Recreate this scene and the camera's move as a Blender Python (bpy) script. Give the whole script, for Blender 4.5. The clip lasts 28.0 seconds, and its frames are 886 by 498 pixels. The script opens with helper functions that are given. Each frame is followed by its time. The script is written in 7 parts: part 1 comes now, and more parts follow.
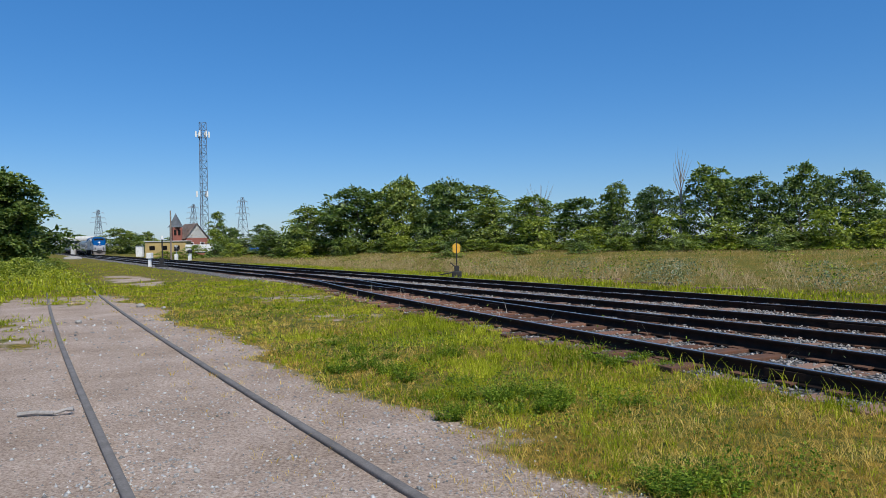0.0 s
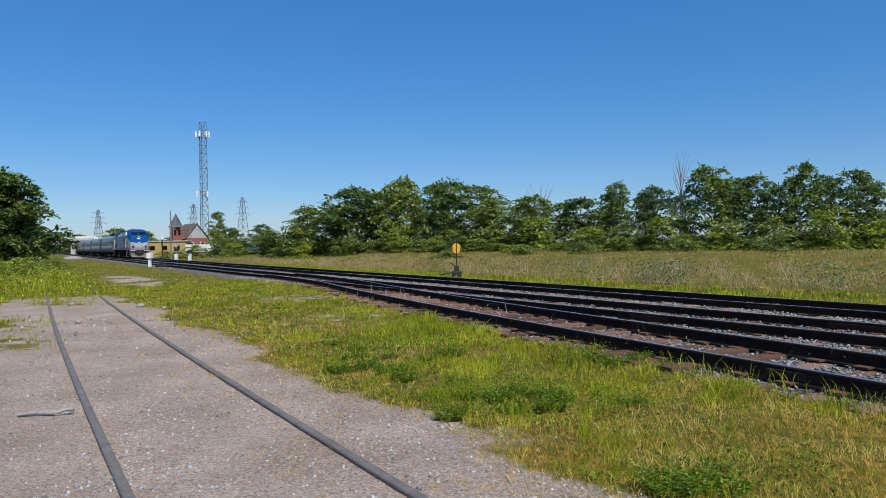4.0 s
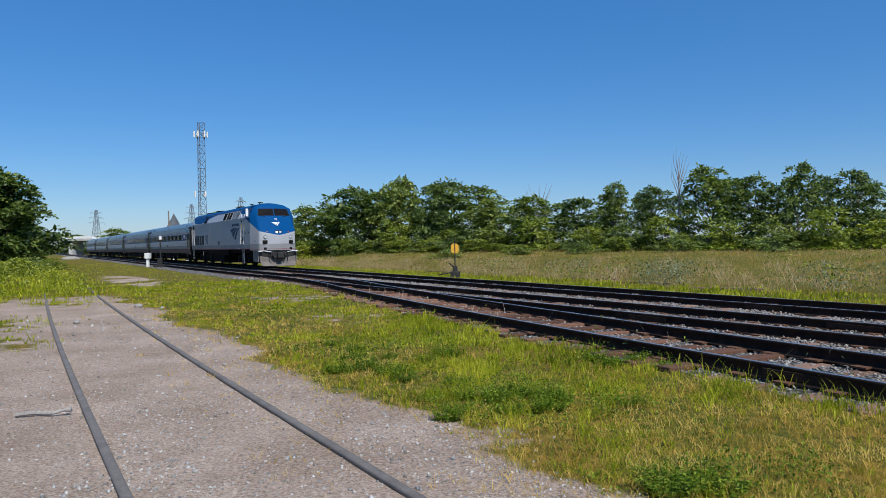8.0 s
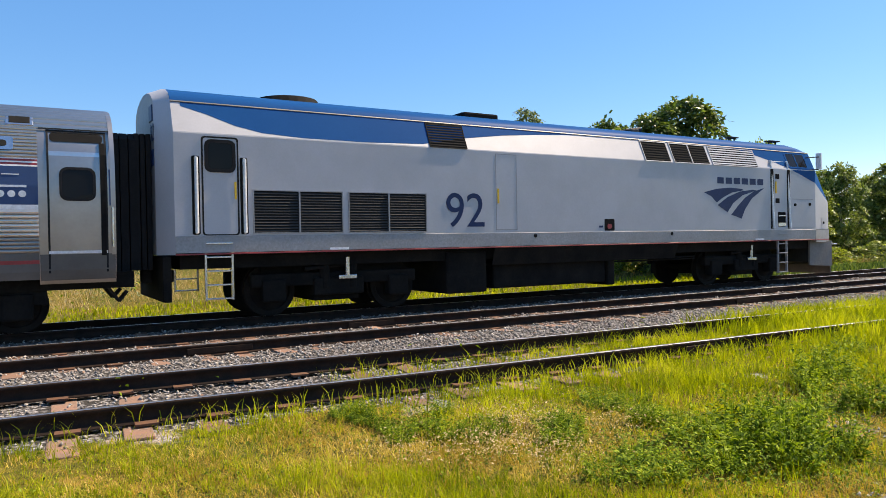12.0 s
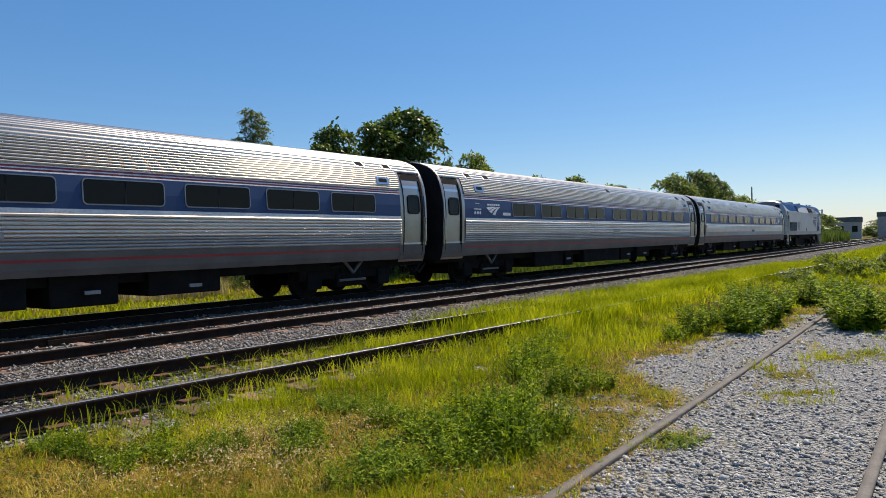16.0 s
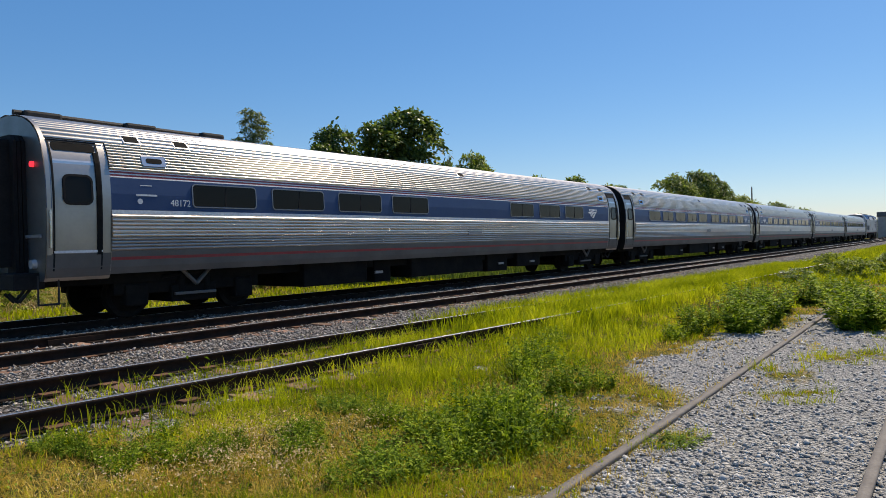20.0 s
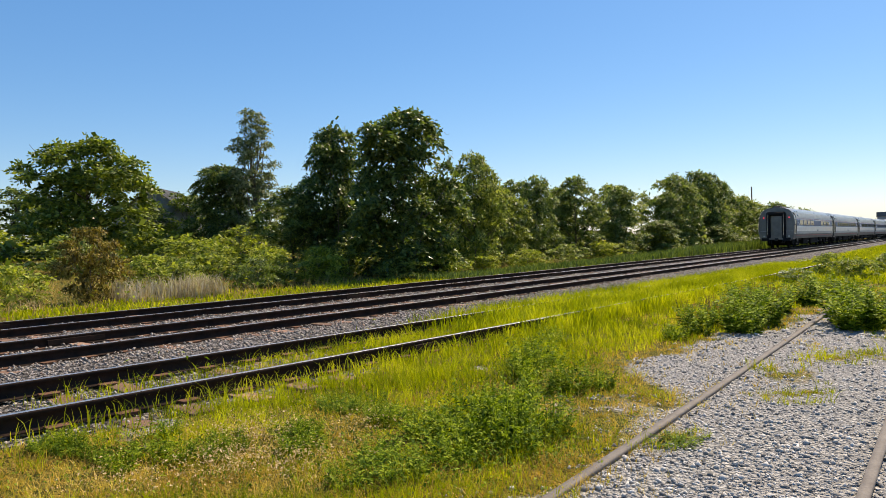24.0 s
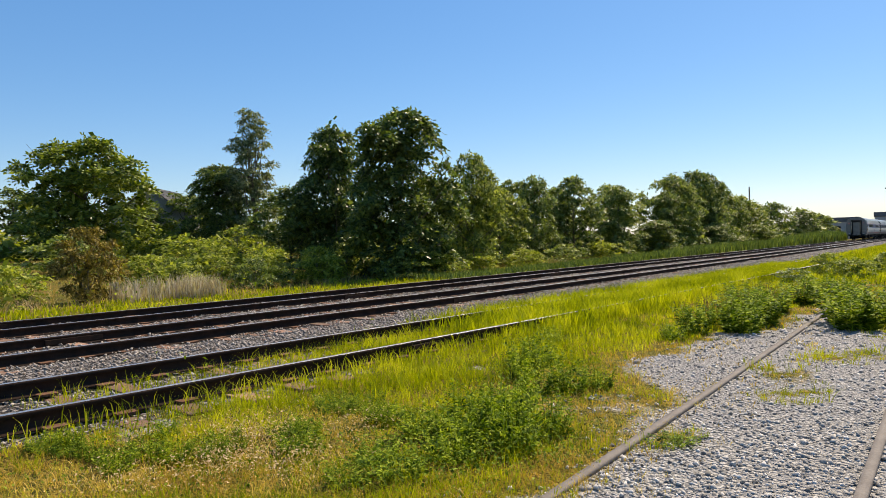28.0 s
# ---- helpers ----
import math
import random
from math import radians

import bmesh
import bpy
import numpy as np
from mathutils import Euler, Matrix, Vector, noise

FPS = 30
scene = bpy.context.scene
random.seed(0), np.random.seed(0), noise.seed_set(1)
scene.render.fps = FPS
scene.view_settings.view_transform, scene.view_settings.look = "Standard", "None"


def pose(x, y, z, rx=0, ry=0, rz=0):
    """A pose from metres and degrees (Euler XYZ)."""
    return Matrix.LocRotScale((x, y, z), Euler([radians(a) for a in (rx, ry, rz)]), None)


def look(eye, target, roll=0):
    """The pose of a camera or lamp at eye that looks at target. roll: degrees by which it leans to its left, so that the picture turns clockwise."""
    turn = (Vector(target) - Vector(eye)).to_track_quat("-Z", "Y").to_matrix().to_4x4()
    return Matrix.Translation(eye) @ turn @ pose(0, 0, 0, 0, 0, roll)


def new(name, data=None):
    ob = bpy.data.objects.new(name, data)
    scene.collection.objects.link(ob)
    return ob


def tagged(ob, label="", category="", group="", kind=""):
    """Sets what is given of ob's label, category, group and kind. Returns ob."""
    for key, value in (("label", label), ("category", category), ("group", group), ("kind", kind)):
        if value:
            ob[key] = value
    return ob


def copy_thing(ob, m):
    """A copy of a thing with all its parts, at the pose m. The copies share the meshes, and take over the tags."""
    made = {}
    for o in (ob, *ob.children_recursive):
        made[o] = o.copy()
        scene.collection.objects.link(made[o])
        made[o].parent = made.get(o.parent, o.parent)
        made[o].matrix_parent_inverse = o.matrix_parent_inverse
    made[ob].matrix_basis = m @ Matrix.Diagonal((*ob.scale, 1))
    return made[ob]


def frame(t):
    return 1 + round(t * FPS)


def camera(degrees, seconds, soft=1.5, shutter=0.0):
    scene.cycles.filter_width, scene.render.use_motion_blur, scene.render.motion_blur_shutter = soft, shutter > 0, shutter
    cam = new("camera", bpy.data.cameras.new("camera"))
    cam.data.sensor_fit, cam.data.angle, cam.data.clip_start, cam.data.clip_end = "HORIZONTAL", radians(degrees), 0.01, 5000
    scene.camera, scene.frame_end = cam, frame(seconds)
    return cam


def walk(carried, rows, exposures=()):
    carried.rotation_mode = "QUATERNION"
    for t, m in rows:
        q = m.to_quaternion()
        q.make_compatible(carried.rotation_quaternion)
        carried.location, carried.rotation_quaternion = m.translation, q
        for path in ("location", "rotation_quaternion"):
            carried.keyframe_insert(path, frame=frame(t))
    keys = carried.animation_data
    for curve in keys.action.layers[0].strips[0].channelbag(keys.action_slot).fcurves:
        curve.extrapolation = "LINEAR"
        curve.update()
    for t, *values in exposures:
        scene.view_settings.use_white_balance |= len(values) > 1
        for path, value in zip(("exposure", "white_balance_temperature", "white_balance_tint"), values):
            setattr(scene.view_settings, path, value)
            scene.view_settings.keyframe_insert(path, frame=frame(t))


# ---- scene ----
cam = camera(64.34, 28.0, soft=0.65)
walk(cam, [
    (0.0, pose(0.0, 0.0, 1.5335, 89.56, 0.94, 58.28)),
    (6.5, pose(0.0, 0.0, 1.5335, 89.56, 0.94, 58.28)),
    (8.0, pose(0.0, 0.0, 1.5335, 89.57, 0.94, 58.15)),
    (9.7, pose(0.0, 0.0, 1.5335, 89.57, 0.94, 58.18)),
    (10.0, pose(0.03, -0.01, 1.535, 89.54, 0.85, 57.92)),
    (10.3, pose(0.1, -0.04, 1.538, 89.49, 0.56, 54.05)),
    (10.5, pose(0.06, -0.03, 1.532, 89.56, 0.7, 43.2)),
    (10.7, pose(0.01, -0.02, 1.525, 89.61, 0.83, 31.38)),
    (11.0, pose(-0.03, 0.01, 1.526, 89.59, 0.94, 10.9)),
    (11.3, pose(0.0, 0.02, 1.531, 89.55, 1.27, -4.59)),
    (11.7, pose(0.02, -0.01, 1.523, 89.43, 1.03, -20.41)),
    (12.0, pose(-0.02, -0.008, 1.523, 89.41, 1.04, -31.45)),
    (12.2, pose(-0.06, 0.0, 1.523, 89.38, 1.11, -37.11)),
    (12.5, pose(-0.09, 0.04, 1.53, 89.33, 1.1, -43.2)),
    (13.0, pose(-0.12, 0.09, 1.543, 89.28, 1.1, -48.32)),
    (13.5, pose(-0.08, 0.11, 1.53, 89.31, 1.17, -52.0)),
    (15.5, pose(-0.026, 0.124, 1.5175, 89.33, 1.23, -53.45)),
    (20.0, pose(-0.026, 0.124, 1.5175, 89.33, 1.23, -53.45)),
    (26.0, pose(-0.026, 0.124, 1.5175, 89.33, 1.23, -53.5)),
    (28.0, pose(-0.026, 0.124, 1.5175, 89.33, 1.23, -53.62)),
], exposures=[(0.0, -0.07, 6050, 10), (9.8, -0.07, 6050, 10), (10.4, 0.18, 6620, 10), (11.0, 0.59, 7050, 10), (11.7, 0.88, 7720, 13), (12.3, 0.83, 8120, 16), (13.0, 0.47, 7500, 13), (14.5, 0.21, 7370, 13), (20.2, 0.18, 7370, 13), (21.0, 0.55, 8070, 15), (22.0, 0.55, 8120, 15), (28.0, 0.55, 8120, 15)])

# ---- light ----
SUN_TO = Vector((0.63, -0.04, 0.77)).normalized()
sun_data = bpy.data.lights.new("sun", "SUN")
sun_data.energy, sun_data.angle, sun_data.color = 5.0, radians(0.55), (1.0, 0.94, 0.82)
sun = new("sun", sun_data)
sun.matrix_world = look(SUN_TO * 200, (0, 0, 0))
world = bpy.data.worlds.new("sky")
scene.world = world
world.use_nodes = True
wn = world.node_tree.nodes
sky = wn.new("ShaderNodeTexSky")
sky.sky_type, sky.sun_disc = "NISHITA", False
sky.sun_elevation = math.asin(SUN_TO.z)
sky.sun_rotation = math.atan2(SUN_TO.x, SUN_TO.y)
sky.air_density, sky.dust_density, sky.ozone_density, sky.altitude = 1.0, 0.3, 5.0, 100
wn["Background"].inputs["Strength"].default_value = 0.107
vivid = wn.new("ShaderNodeHueSaturation")
vivid.inputs["Saturation"].default_value = 1.27
world.node_tree.links.new(sky.outputs[0], vivid.inputs["Color"])
even = wn.new("ShaderNodeMix")
even.data_type = "RGBA"
even.inputs["Factor"].default_value = 0.3
even.inputs["B"].default_value = (0.92, 2.75, 6.8, 1)
world.node_tree.links.new(vivid.outputs[0], even.inputs["A"])
world.node_tree.links.new(even.outputs["Result"], wn["Background"].inputs["Color"])

# ---- materials ----
def material(name):
    m = bpy.data.materials.new(name)
    m.use_nodes = True
    return m, m.node_tree.nodes, m.node_tree.links, m.node_tree.nodes["Principled BSDF"]


def ramp(nodes, stops):
    r = nodes.new("ShaderNodeValToRGB")
    e = r.color_ramp.elements
    while len(e) < len(stops):
        e.new(0.5)
    for el, (p, c) in zip(e, stops):
        el.position, el.color = p, (*c, 1)
    return r


def noisy(nodes, links, scale, detail=4.0, coord="Object", rough=0.6):
    tc = nodes.new("ShaderNodeTexCoord")
    n = nodes.new("ShaderNodeTexNoise")
    n.inputs["Scale"].default_value, n.inputs["Detail"].default_value = scale, detail
    n.inputs["Roughness"].default_value = rough
    links.new(tc.outputs[coord], n.inputs["Vector"])
    return n


def mixc(nodes, links, fac, a, b, mode="MIX"):
    m = nodes.new("ShaderNodeMix")
    m.data_type, m.blend_type = "RGBA", mode
    for sock, v in ((m.inputs["Factor"], fac), (m.inputs["A"], a), (m.inputs["B"], b)):
        if hasattr(v, "is_linked"):
            links.new(v, sock)
        else:
            sock.default_value = v if isinstance(v, float) else (*v, 1)
    return m.outputs["Result"]


def bump(nodes, links, bsdf, height, strength=0.3, dist=0.02):
    b = nodes.new("ShaderNodeBump")
    b.inputs["Strength"].default_value, b.inputs["Distance"].default_value = strength, dist
    links.new(height, b.inputs["Height"])
    links.new(b.outputs[0], bsdf.inputs["Normal"])


def surface(name, col, col2, rough=0.6, metal=0.0, scale=3.0, fine=40.0, bumpy=0.15, coat=0.0, spread=0.0, grain=None):
    """A base colour with broad stains to col2, fine grain and slight relief; spread varies it from object to object."""
    m, n, l, b = material(name)
    big, small = noisy(n, l, scale), noisy(n, l, fine, 2)
    r = ramp(n, [(0.35, (0, 0, 0)), (0.7, (1, 1, 1))])
    l.new(big.outputs[0], r.inputs[0])
    c = mixc(n, l, r.outputs[0], col, col2)
    k = (0.03 if coat or metal > 0.25 else 0.15) if grain is None else grain
    g = ramp(n, [(0.3, (1 - k,) * 3), (0.7, (1 + 0.7 * k,) * 3)])
    l.new(small.outputs[0], g.inputs[0])
    c = mixc(n, l, 1.0, c, g.outputs[0], "MULTIPLY")
    if spread:
        oi = n.new("ShaderNodeObjectInfo")
        v = ramp(n, [(0.0, (1 - spread,) * 3), (1.0, (1 + spread,) * 3)])
        l.new(oi.outputs["Random"], v.inputs[0])
        c = mixc(n, l, 1.0, c, v.outputs[0], "MULTIPLY")
    l.new(c, b.inputs["Base Color"])
    b.inputs["Roughness"].default_value, b.inputs["Metallic"].default_value = rough, metal
    b.inputs["Coat Weight"].default_value = coat
    if rough >= 0.8:
        b.inputs["Specular IOR Level"].default_value = 0.15
    if bumpy:
        bump(n, l, b, small.outputs[0], bumpy, 0.01)
    return m


def leafy(name, dark, mid, light, spread=0.18, trans=0.35, gloss=0.2, patch=0.0, drifts=0.5):
    """Leaves: colour differs leaf by leaf, plant by plant and, with patch, in drifts of that many per metre; light comes through."""
    m, n, l, b = material(name)
    geo, oi = n.new("ShaderNodeNewGeometry"), n.new("ShaderNodeObjectInfo")
    r = ramp(n, [(0.0, dark), (0.5, mid), (1.0, light)])
    pick = geo.outputs["Random Per Island"]
    if patch:
        drift = n.new("ShaderNodeTexNoise")
        drift.inputs["Scale"].default_value, drift.inputs["Detail"].default_value = patch, 4.0
        l.new(geo.outputs["Position"], drift.inputs["Vector"])
        wide = ramp(n, [(0.34, (0, 0, 0)), (0.66, (1, 1, 1))])
        l.new(drift.outputs[0], wide.inputs[0])
        blend = n.new("ShaderNodeMix")
        blend.inputs["Factor"].default_value = 1 - drifts
        l.new(wide.outputs[0], blend.inputs["A"]), l.new(pick, blend.inputs["B"])
        pick = blend.outputs["Result"]
    l.new(pick, r.inputs[0])
    v = ramp(n, [(0.0, (1 - spread, 1 - spread * 0.8, 1 - spread)), (0.5, (1, 1, 1)), (1.0, (1 + spread * 1.5, 1 + spread, 1 - spread * 0.5))])
    l.new(oi.outputs["Random"], v.inputs[0])
    c = mixc(n, l, 1.0, r.outputs[0], v.outputs[0], "MULTIPLY")
    l.new(c, b.inputs["Base Color"])
    b.inputs["Roughness"].default_value = 0.45 if gloss > 0.25 else 0.6
    b.inputs["Specular IOR Level"].default_value = gloss
    t = n.new("ShaderNodeBsdfTranslucent")
    warm = mixc(n, l, 1.0, c, (1.25, 1.3, 0.5), "MULTIPLY")
    l.new(warm, t.inputs["Color"])
    s = n.new("ShaderNodeMixShader")
    s.inputs[0].default_value = trans
    l.new(b.outputs[0], s.inputs[1]), l.new(t.outputs[0], s.inputs[2])
    l.new(s.outputs[0], n["Material Output"].inputs["Surface"])
    return m


def stony(name, stops, rough=0.9):
    m, n, l, b = material(name)
    geo = n.new("ShaderNodeNewGeometry")
    r = ramp(n, stops)
    l.new(geo.outputs["Random Per Island"], r.inputs[0])
    ns = noisy(n, l, 60.0, 3)
    g = ramp(n, [(0.3, (0.75, 0.75, 0.75)), (0.7, (1.15, 1.15, 1.15))])
    l.new(ns.outputs[0], g.inputs[0])
    l.new(mixc(n, l, 1.0, r.outputs[0], g.outputs[0], "MULTIPLY"), b.inputs["Base Color"])
    b.inputs["Roughness"].default_value = rough
    return m


def ground_material():
    m, n, l, b = material("ground")

    def zone(name, lo, hi, rag):
        a = n.new("ShaderNodeAttribute")
        a.attribute_name = name
        ns = noisy(n, l, rag, 5)
        s = n.new("ShaderNodeMath")
        s.operation = "MULTIPLY_ADD"
        l.new(ns.outputs[0], s.inputs[0])
        s.inputs[1].default_value = 0.7
        l.new(a.outputs["Fac"], s.inputs[2])
        r = ramp(n, [(lo, (0, 0, 0)), (hi, (1, 1, 1))])
        l.new(s.outputs[0], r.inputs[0])
        return r.outputs[0]
    # soil under the grass, straw and green; darkened to paint shade between the blades
    n1, n2, n3 = noisy(n, l, 0.55, 5), noisy(n, l, 9.0, 5), noisy(n, l, 45.0, 4)
    turf = ramp(n, [(0.3, (0.05, 0.055, 0.010)), (0.5, (0.14, 0.125, 0.022)), (0.68, (0.27, 0.185, 0.05))])
    l.new(n2.outputs[0], turf.inputs[0])
    patch = ramp(n, [(0.4, (0.75, 0.9, 0.6)), (0.62, (1.25, 1.05, 0.9))])
    l.new(n1.outputs[0], patch.inputs[0])
    col = mixc(n, l, 1.0, turf.outputs[0], patch.outputs[0], "MULTIPLY")
    # packed dirt with crushed stone
    dirt = ramp(n, [(0.32, (0.24, 0.178, 0.132)), (0.5, (0.40, 0.312, 0.245)), (0.7, (0.56, 0.465, 0.382))])
    l.new(n3.outputs[0], dirt.inputs[0])
    stain = ramp(n, [(0.35, (0.78, 0.74, 0.70)), (0.65, (1.08, 1.06, 1.06))])
    l.new(noisy(n, l, 0.8, 5).outputs[0], stain.inputs[0])
    dcol = mixc(n, l, 1.0, dirt.outputs[0], stain.outputs[0], "MULTIPLY")
    coarse = ramp(n, [(0.3, (0.10, 0.10, 0.096)), (0.5, (0.29, 0.285, 0.275)), (0.68, (0.50, 0.49, 0.47))])
    l.new(noisy(n, l, 28.0, 5).outputs[0], coarse.inputs[0])
    rough_zone = zone("coarse", 0.6, 1.1, 1.2)
    dcol = mixc(n, l, rough_zone, dcol, coarse.outputs[0])
    col = mixc(n, l, zone("gravel", 0.72, 0.98, 3.5), col, dcol)
    # ballast: pale stone middles, with the shade in the gaps painted near-black
    vor = n.new("ShaderNodeTexVoronoi")
    vor.inputs["Scale"].default_value = 17.0
    tc = n.new("ShaderNodeTexCoord")
    l.new(tc.outputs["Object"], vor.inputs["Vector"])
    bal = ramp(n, [(0.0, (0.42, 0.40, 0.38)), (0.35, (0.26, 0.24, 0.23)), (0.6, (0.05, 0.045, 0.04))])
    l.new(vor.outputs["Distance"], bal.inputs[0])
    col = mixc(n, l, zone("ballast", 0.78, 0.95, 3.0), col, bal.outputs[0])
    l.new(col, b.inputs["Base Color"])
    b.inputs["Roughness"].default_value = 0.95
    b.inputs["Specular IOR Level"].default_value = 0.15
    cob = n.new("ShaderNodeTexVoronoi")
    cob.inputs["Scale"].default_value = 30.0
    l.new(tc.outputs["Object"], cob.inputs["Vector"])
    flip = n.new("ShaderNodeMath")
    flip.operation = "MULTIPLY_ADD"
    l.new(cob.outputs["Distance"], flip.inputs[0])
    depth = n.new("ShaderNodeMath")
    depth.operation = "MULTIPLY_ADD"
    l.new(rough_zone, depth.inputs[0])
    depth.inputs[1].default_value, depth.inputs[2].default_value = -1.5, -0.08
    l.new(depth.outputs[0], flip.inputs[1])
    l.new(n3.outputs[0], flip.inputs[2])
    bump(n, l, b, flip.outputs[0], 0.9, 0.035)
    return m


def glass(name, col, rough=0.05):
    m, n, l, b = material(name)
    b.inputs["Base Color"].default_value = (*col, 1)
    b.inputs["Roughness"].default_value = rough
    b.inputs["IOR"].default_value = 1.5
    b.inputs["Specular IOR Level"].default_value = 0.14
    return m


def glowing(name, col, power):
    m, n, l, b = material(name)
    b.inputs["Base Color"].default_value = (*col, 1)
    b.inputs["Emission Color"].default_value = (*col, 1)
    b.inputs["Emission Strength"].default_value = power
    return m


M_GROUND = ground_material()
M_RAIL = surface("rail_steel", (0.020, 0.014, 0.011), (0.040, 0.023, 0.016), 0.88, 0.0, 6, 60)
M_HEAD = surface("rail_running_face", (0.62, 0.62, 0.63), (0.45, 0.43, 0.41), 0.30, 0.9, 6, 60, 0.05)
M_DRAIL = surface("weathered_rail", (0.145, 0.130, 0.118), (0.20, 0.182, 0.165), 0.75, 0.05, 5, 50)
M_TIE = surface("tie_wood", (0.19, 0.135, 0.105), (0.28, 0.15, 0.10), 0.92, 0, 3, 30, 0.5, spread=0.35)
for m in (M_RAIL, M_DRAIL):
    m.node_tree.nodes["Principled BSDF"].inputs["Specular IOR Level"].default_value = 0.12
M_REDTIE = surface("rust_stained_tie", (0.20, 0.095, 0.058), (0.11, 0.072, 0.055), 0.92, 0, 5, 30, 0.5, spread=0.5)
M_PLATE = surface("rusty_iron", (0.17, 0.085, 0.05), (0.10, 0.06, 0.045), 0.85, 0.3, 12, 60, 0.3)
M_STONE = stony("ballast_stone", [(0.0, (0.12, 0.105, 0.092)), (0.5, (0.29, 0.262, 0.235)), (0.85, (0.40, 0.37, 0.335)), (1.0, (0.26, 0.16, 0.105))])
M_PEBBLE = stony("crushed_stone", [(0.0, (0.15, 0.145, 0.135)), (0.5, (0.34, 0.33, 0.312)), (1.0, (0.59, 0.57, 0.54))])
M_GRASS = leafy("grass", (0.06, 0.096, 0.008), (0.31, 0.345, 0.016), (0.69, 0.64, 0.07), 0.0, 0.42, 0.05, patch=0.9)
M_STRAW = leafy("dry_grass", (0.25, 0.145, 0.035), (0.56, 0.38, 0.085), (0.80, 0.60, 0.23), 0.0, 0.35, 0.05, patch=1.6)
M_MEADOW = leafy("meadow_grass", (0.10, 0.12, 0.02), (0.38, 0.27, 0.12), (0.66, 0.47, 0.31), 0.0, 0.35, 0.05, patch=0.35, drifts=0.7)
M_WEED = leafy("broad_weed", (0.030, 0.068, 0.007), (0.115, 0.19, 0.018), (0.34, 0.42, 0.055), 0.15, 0.37, 0.06)
M_LEAF = leafy("tree_leaves", (0.05, 0.08, 0.022), (0.14, 0.195, 0.052), (0.34, 0.395, 0.14), 0.22, 0.36, 0.3)
M_BUSHLEAF = leafy("bush_leaves", (0.09, 0.13, 0.02), (0.215, 0.27, 0.042), (0.43, 0.46, 0.11), 0.2, 0.4, 0.25)
M_LEAFD = leafy("dark_leaves", (0.04, 0.07, 0.016), (0.10, 0.155, 0.034), (0.26, 0.32, 0.085), 0.2, 0.32, 0.35)
M_LEAFX = leafy("deep_green_leaves", (0.030, 0.056, 0.016), (0.082, 0.132, 0.034), (0.23, 0.285, 0.085), 0.1, 0.33, 0.3)
M_LEAFG = leafy("grey_green_leaves", (0.06, 0.085, 0.045), (0.14, 0.18, 0.10), (0.32, 0.36, 0.22), 0.1, 0.28, 0.35)
M_RUSSET = leafy("russet_leaves", (0.06, 0.05, 0.015), (0.15, 0.12, 0.035), (0.30, 0.24, 0.07), 0.1, 0.3)
M_PALEDRY = leafy("bleached_stalks", (0.30, 0.24, 0.19), (0.48, 0.41, 0.34), (0.66, 0.58, 0.50), 0.0, 0.25)
M_SEED = leafy("seed_grass", (0.34, 0.24, 0.13), (0.52, 0.38, 0.22), (0.70, 0.54, 0.36), 0.0, 0.3)
M_DOCK = leafy("rusty_dock", (0.12, 0.06, 0.03), (0.20, 0.105, 0.05), (0.27, 0.20, 0.08), 0.0, 0.25)
M_BARK = surface("bark", (0.12, 0.095, 0.075), (0.20, 0.17, 0.14), 0.95, 0, 4, 30, 0.6)
M_DEAD = surface("dead_wood", (0.26, 0.24, 0.22), (0.36, 0.33, 0.30), 0.9, 0, 4, 30, 0.3)
M_GALV = surface("galvanised_steel", (0.45, 0.47, 0.50), (0.36, 0.38, 0.41), 0.5, 0.6, 2, 20, 0.05)
M_MAST = surface("grey_mast_steel", (0.15, 0.17, 0.20), (0.11, 0.125, 0.15), 0.6, 0.3, 2, 20, 0.05)
M_ROCK = surface("limestone_rock", (0.36, 0.34, 0.31), (0.27, 0.25, 0.22), 0.9, 0, 6, 40, 0.5)
M_WHITE = surface("white_paint", (0.78, 0.78, 0.76), (0.62, 0.61, 0.58), 0.6, 0, 2, 30, 0.1)
M_BLACK = surface("black_iron", (0.018, 0.018, 0.018), (0.035, 0.032, 0.03), 0.7, 0.2, 4, 30, 0.15)
M_BRICK = surface("red_brick", (0.30, 0.11, 0.08), (0.24, 0.10, 0.08), 0.9, 0, 1, 8, 0.3)
M_ROOF = surface("shingle_roof", (0.33, 0.25, 0.21), (0.40, 0.31, 0.26), 0.9, 0, 1, 8, 0.3)
M_SLATE = surface("slate_roof", (0.10, 0.11, 0.12), (0.15, 0.16, 0.17), 0.8, 0, 1, 8, 0.3)
M_SIDING = surface("grey_siding", (0.42, 0.40, 0.38), (0.34, 0.33, 0.31), 0.8, 0, 1, 10, 0.2)
M_YELLOW = surface("yellow_wall", (0.46, 0.33, 0.12), (0.38, 0.28, 0.12), 0.75, 0, 0.6, 10, 0.1)
M_CONC = surface("concrete", (0.55, 0.54, 0.51), (0.45, 0.44, 0.42), 0.85, 0, 0.4, 10, 0.3)
M_TARGET = surface("yellow_sign_paint", (0.75, 0.40, 0.03), (0.65, 0.33, 0.03), 0.5, 0, 4, 30, 0.05)
M_BLUE = surface("blue_tarp", (0.03, 0.14, 0.42), (0.04, 0.17, 0.48), 0.6, 0, 2, 20, 0.2)
M_POLE = surface("pole_wood", (0.20, 0.16, 0.13), (0.27, 0.23, 0.19), 0.9, 0, 2, 20, 0.4)


# ---- mesh helpers ----
rng = np.random.default_rng(7)


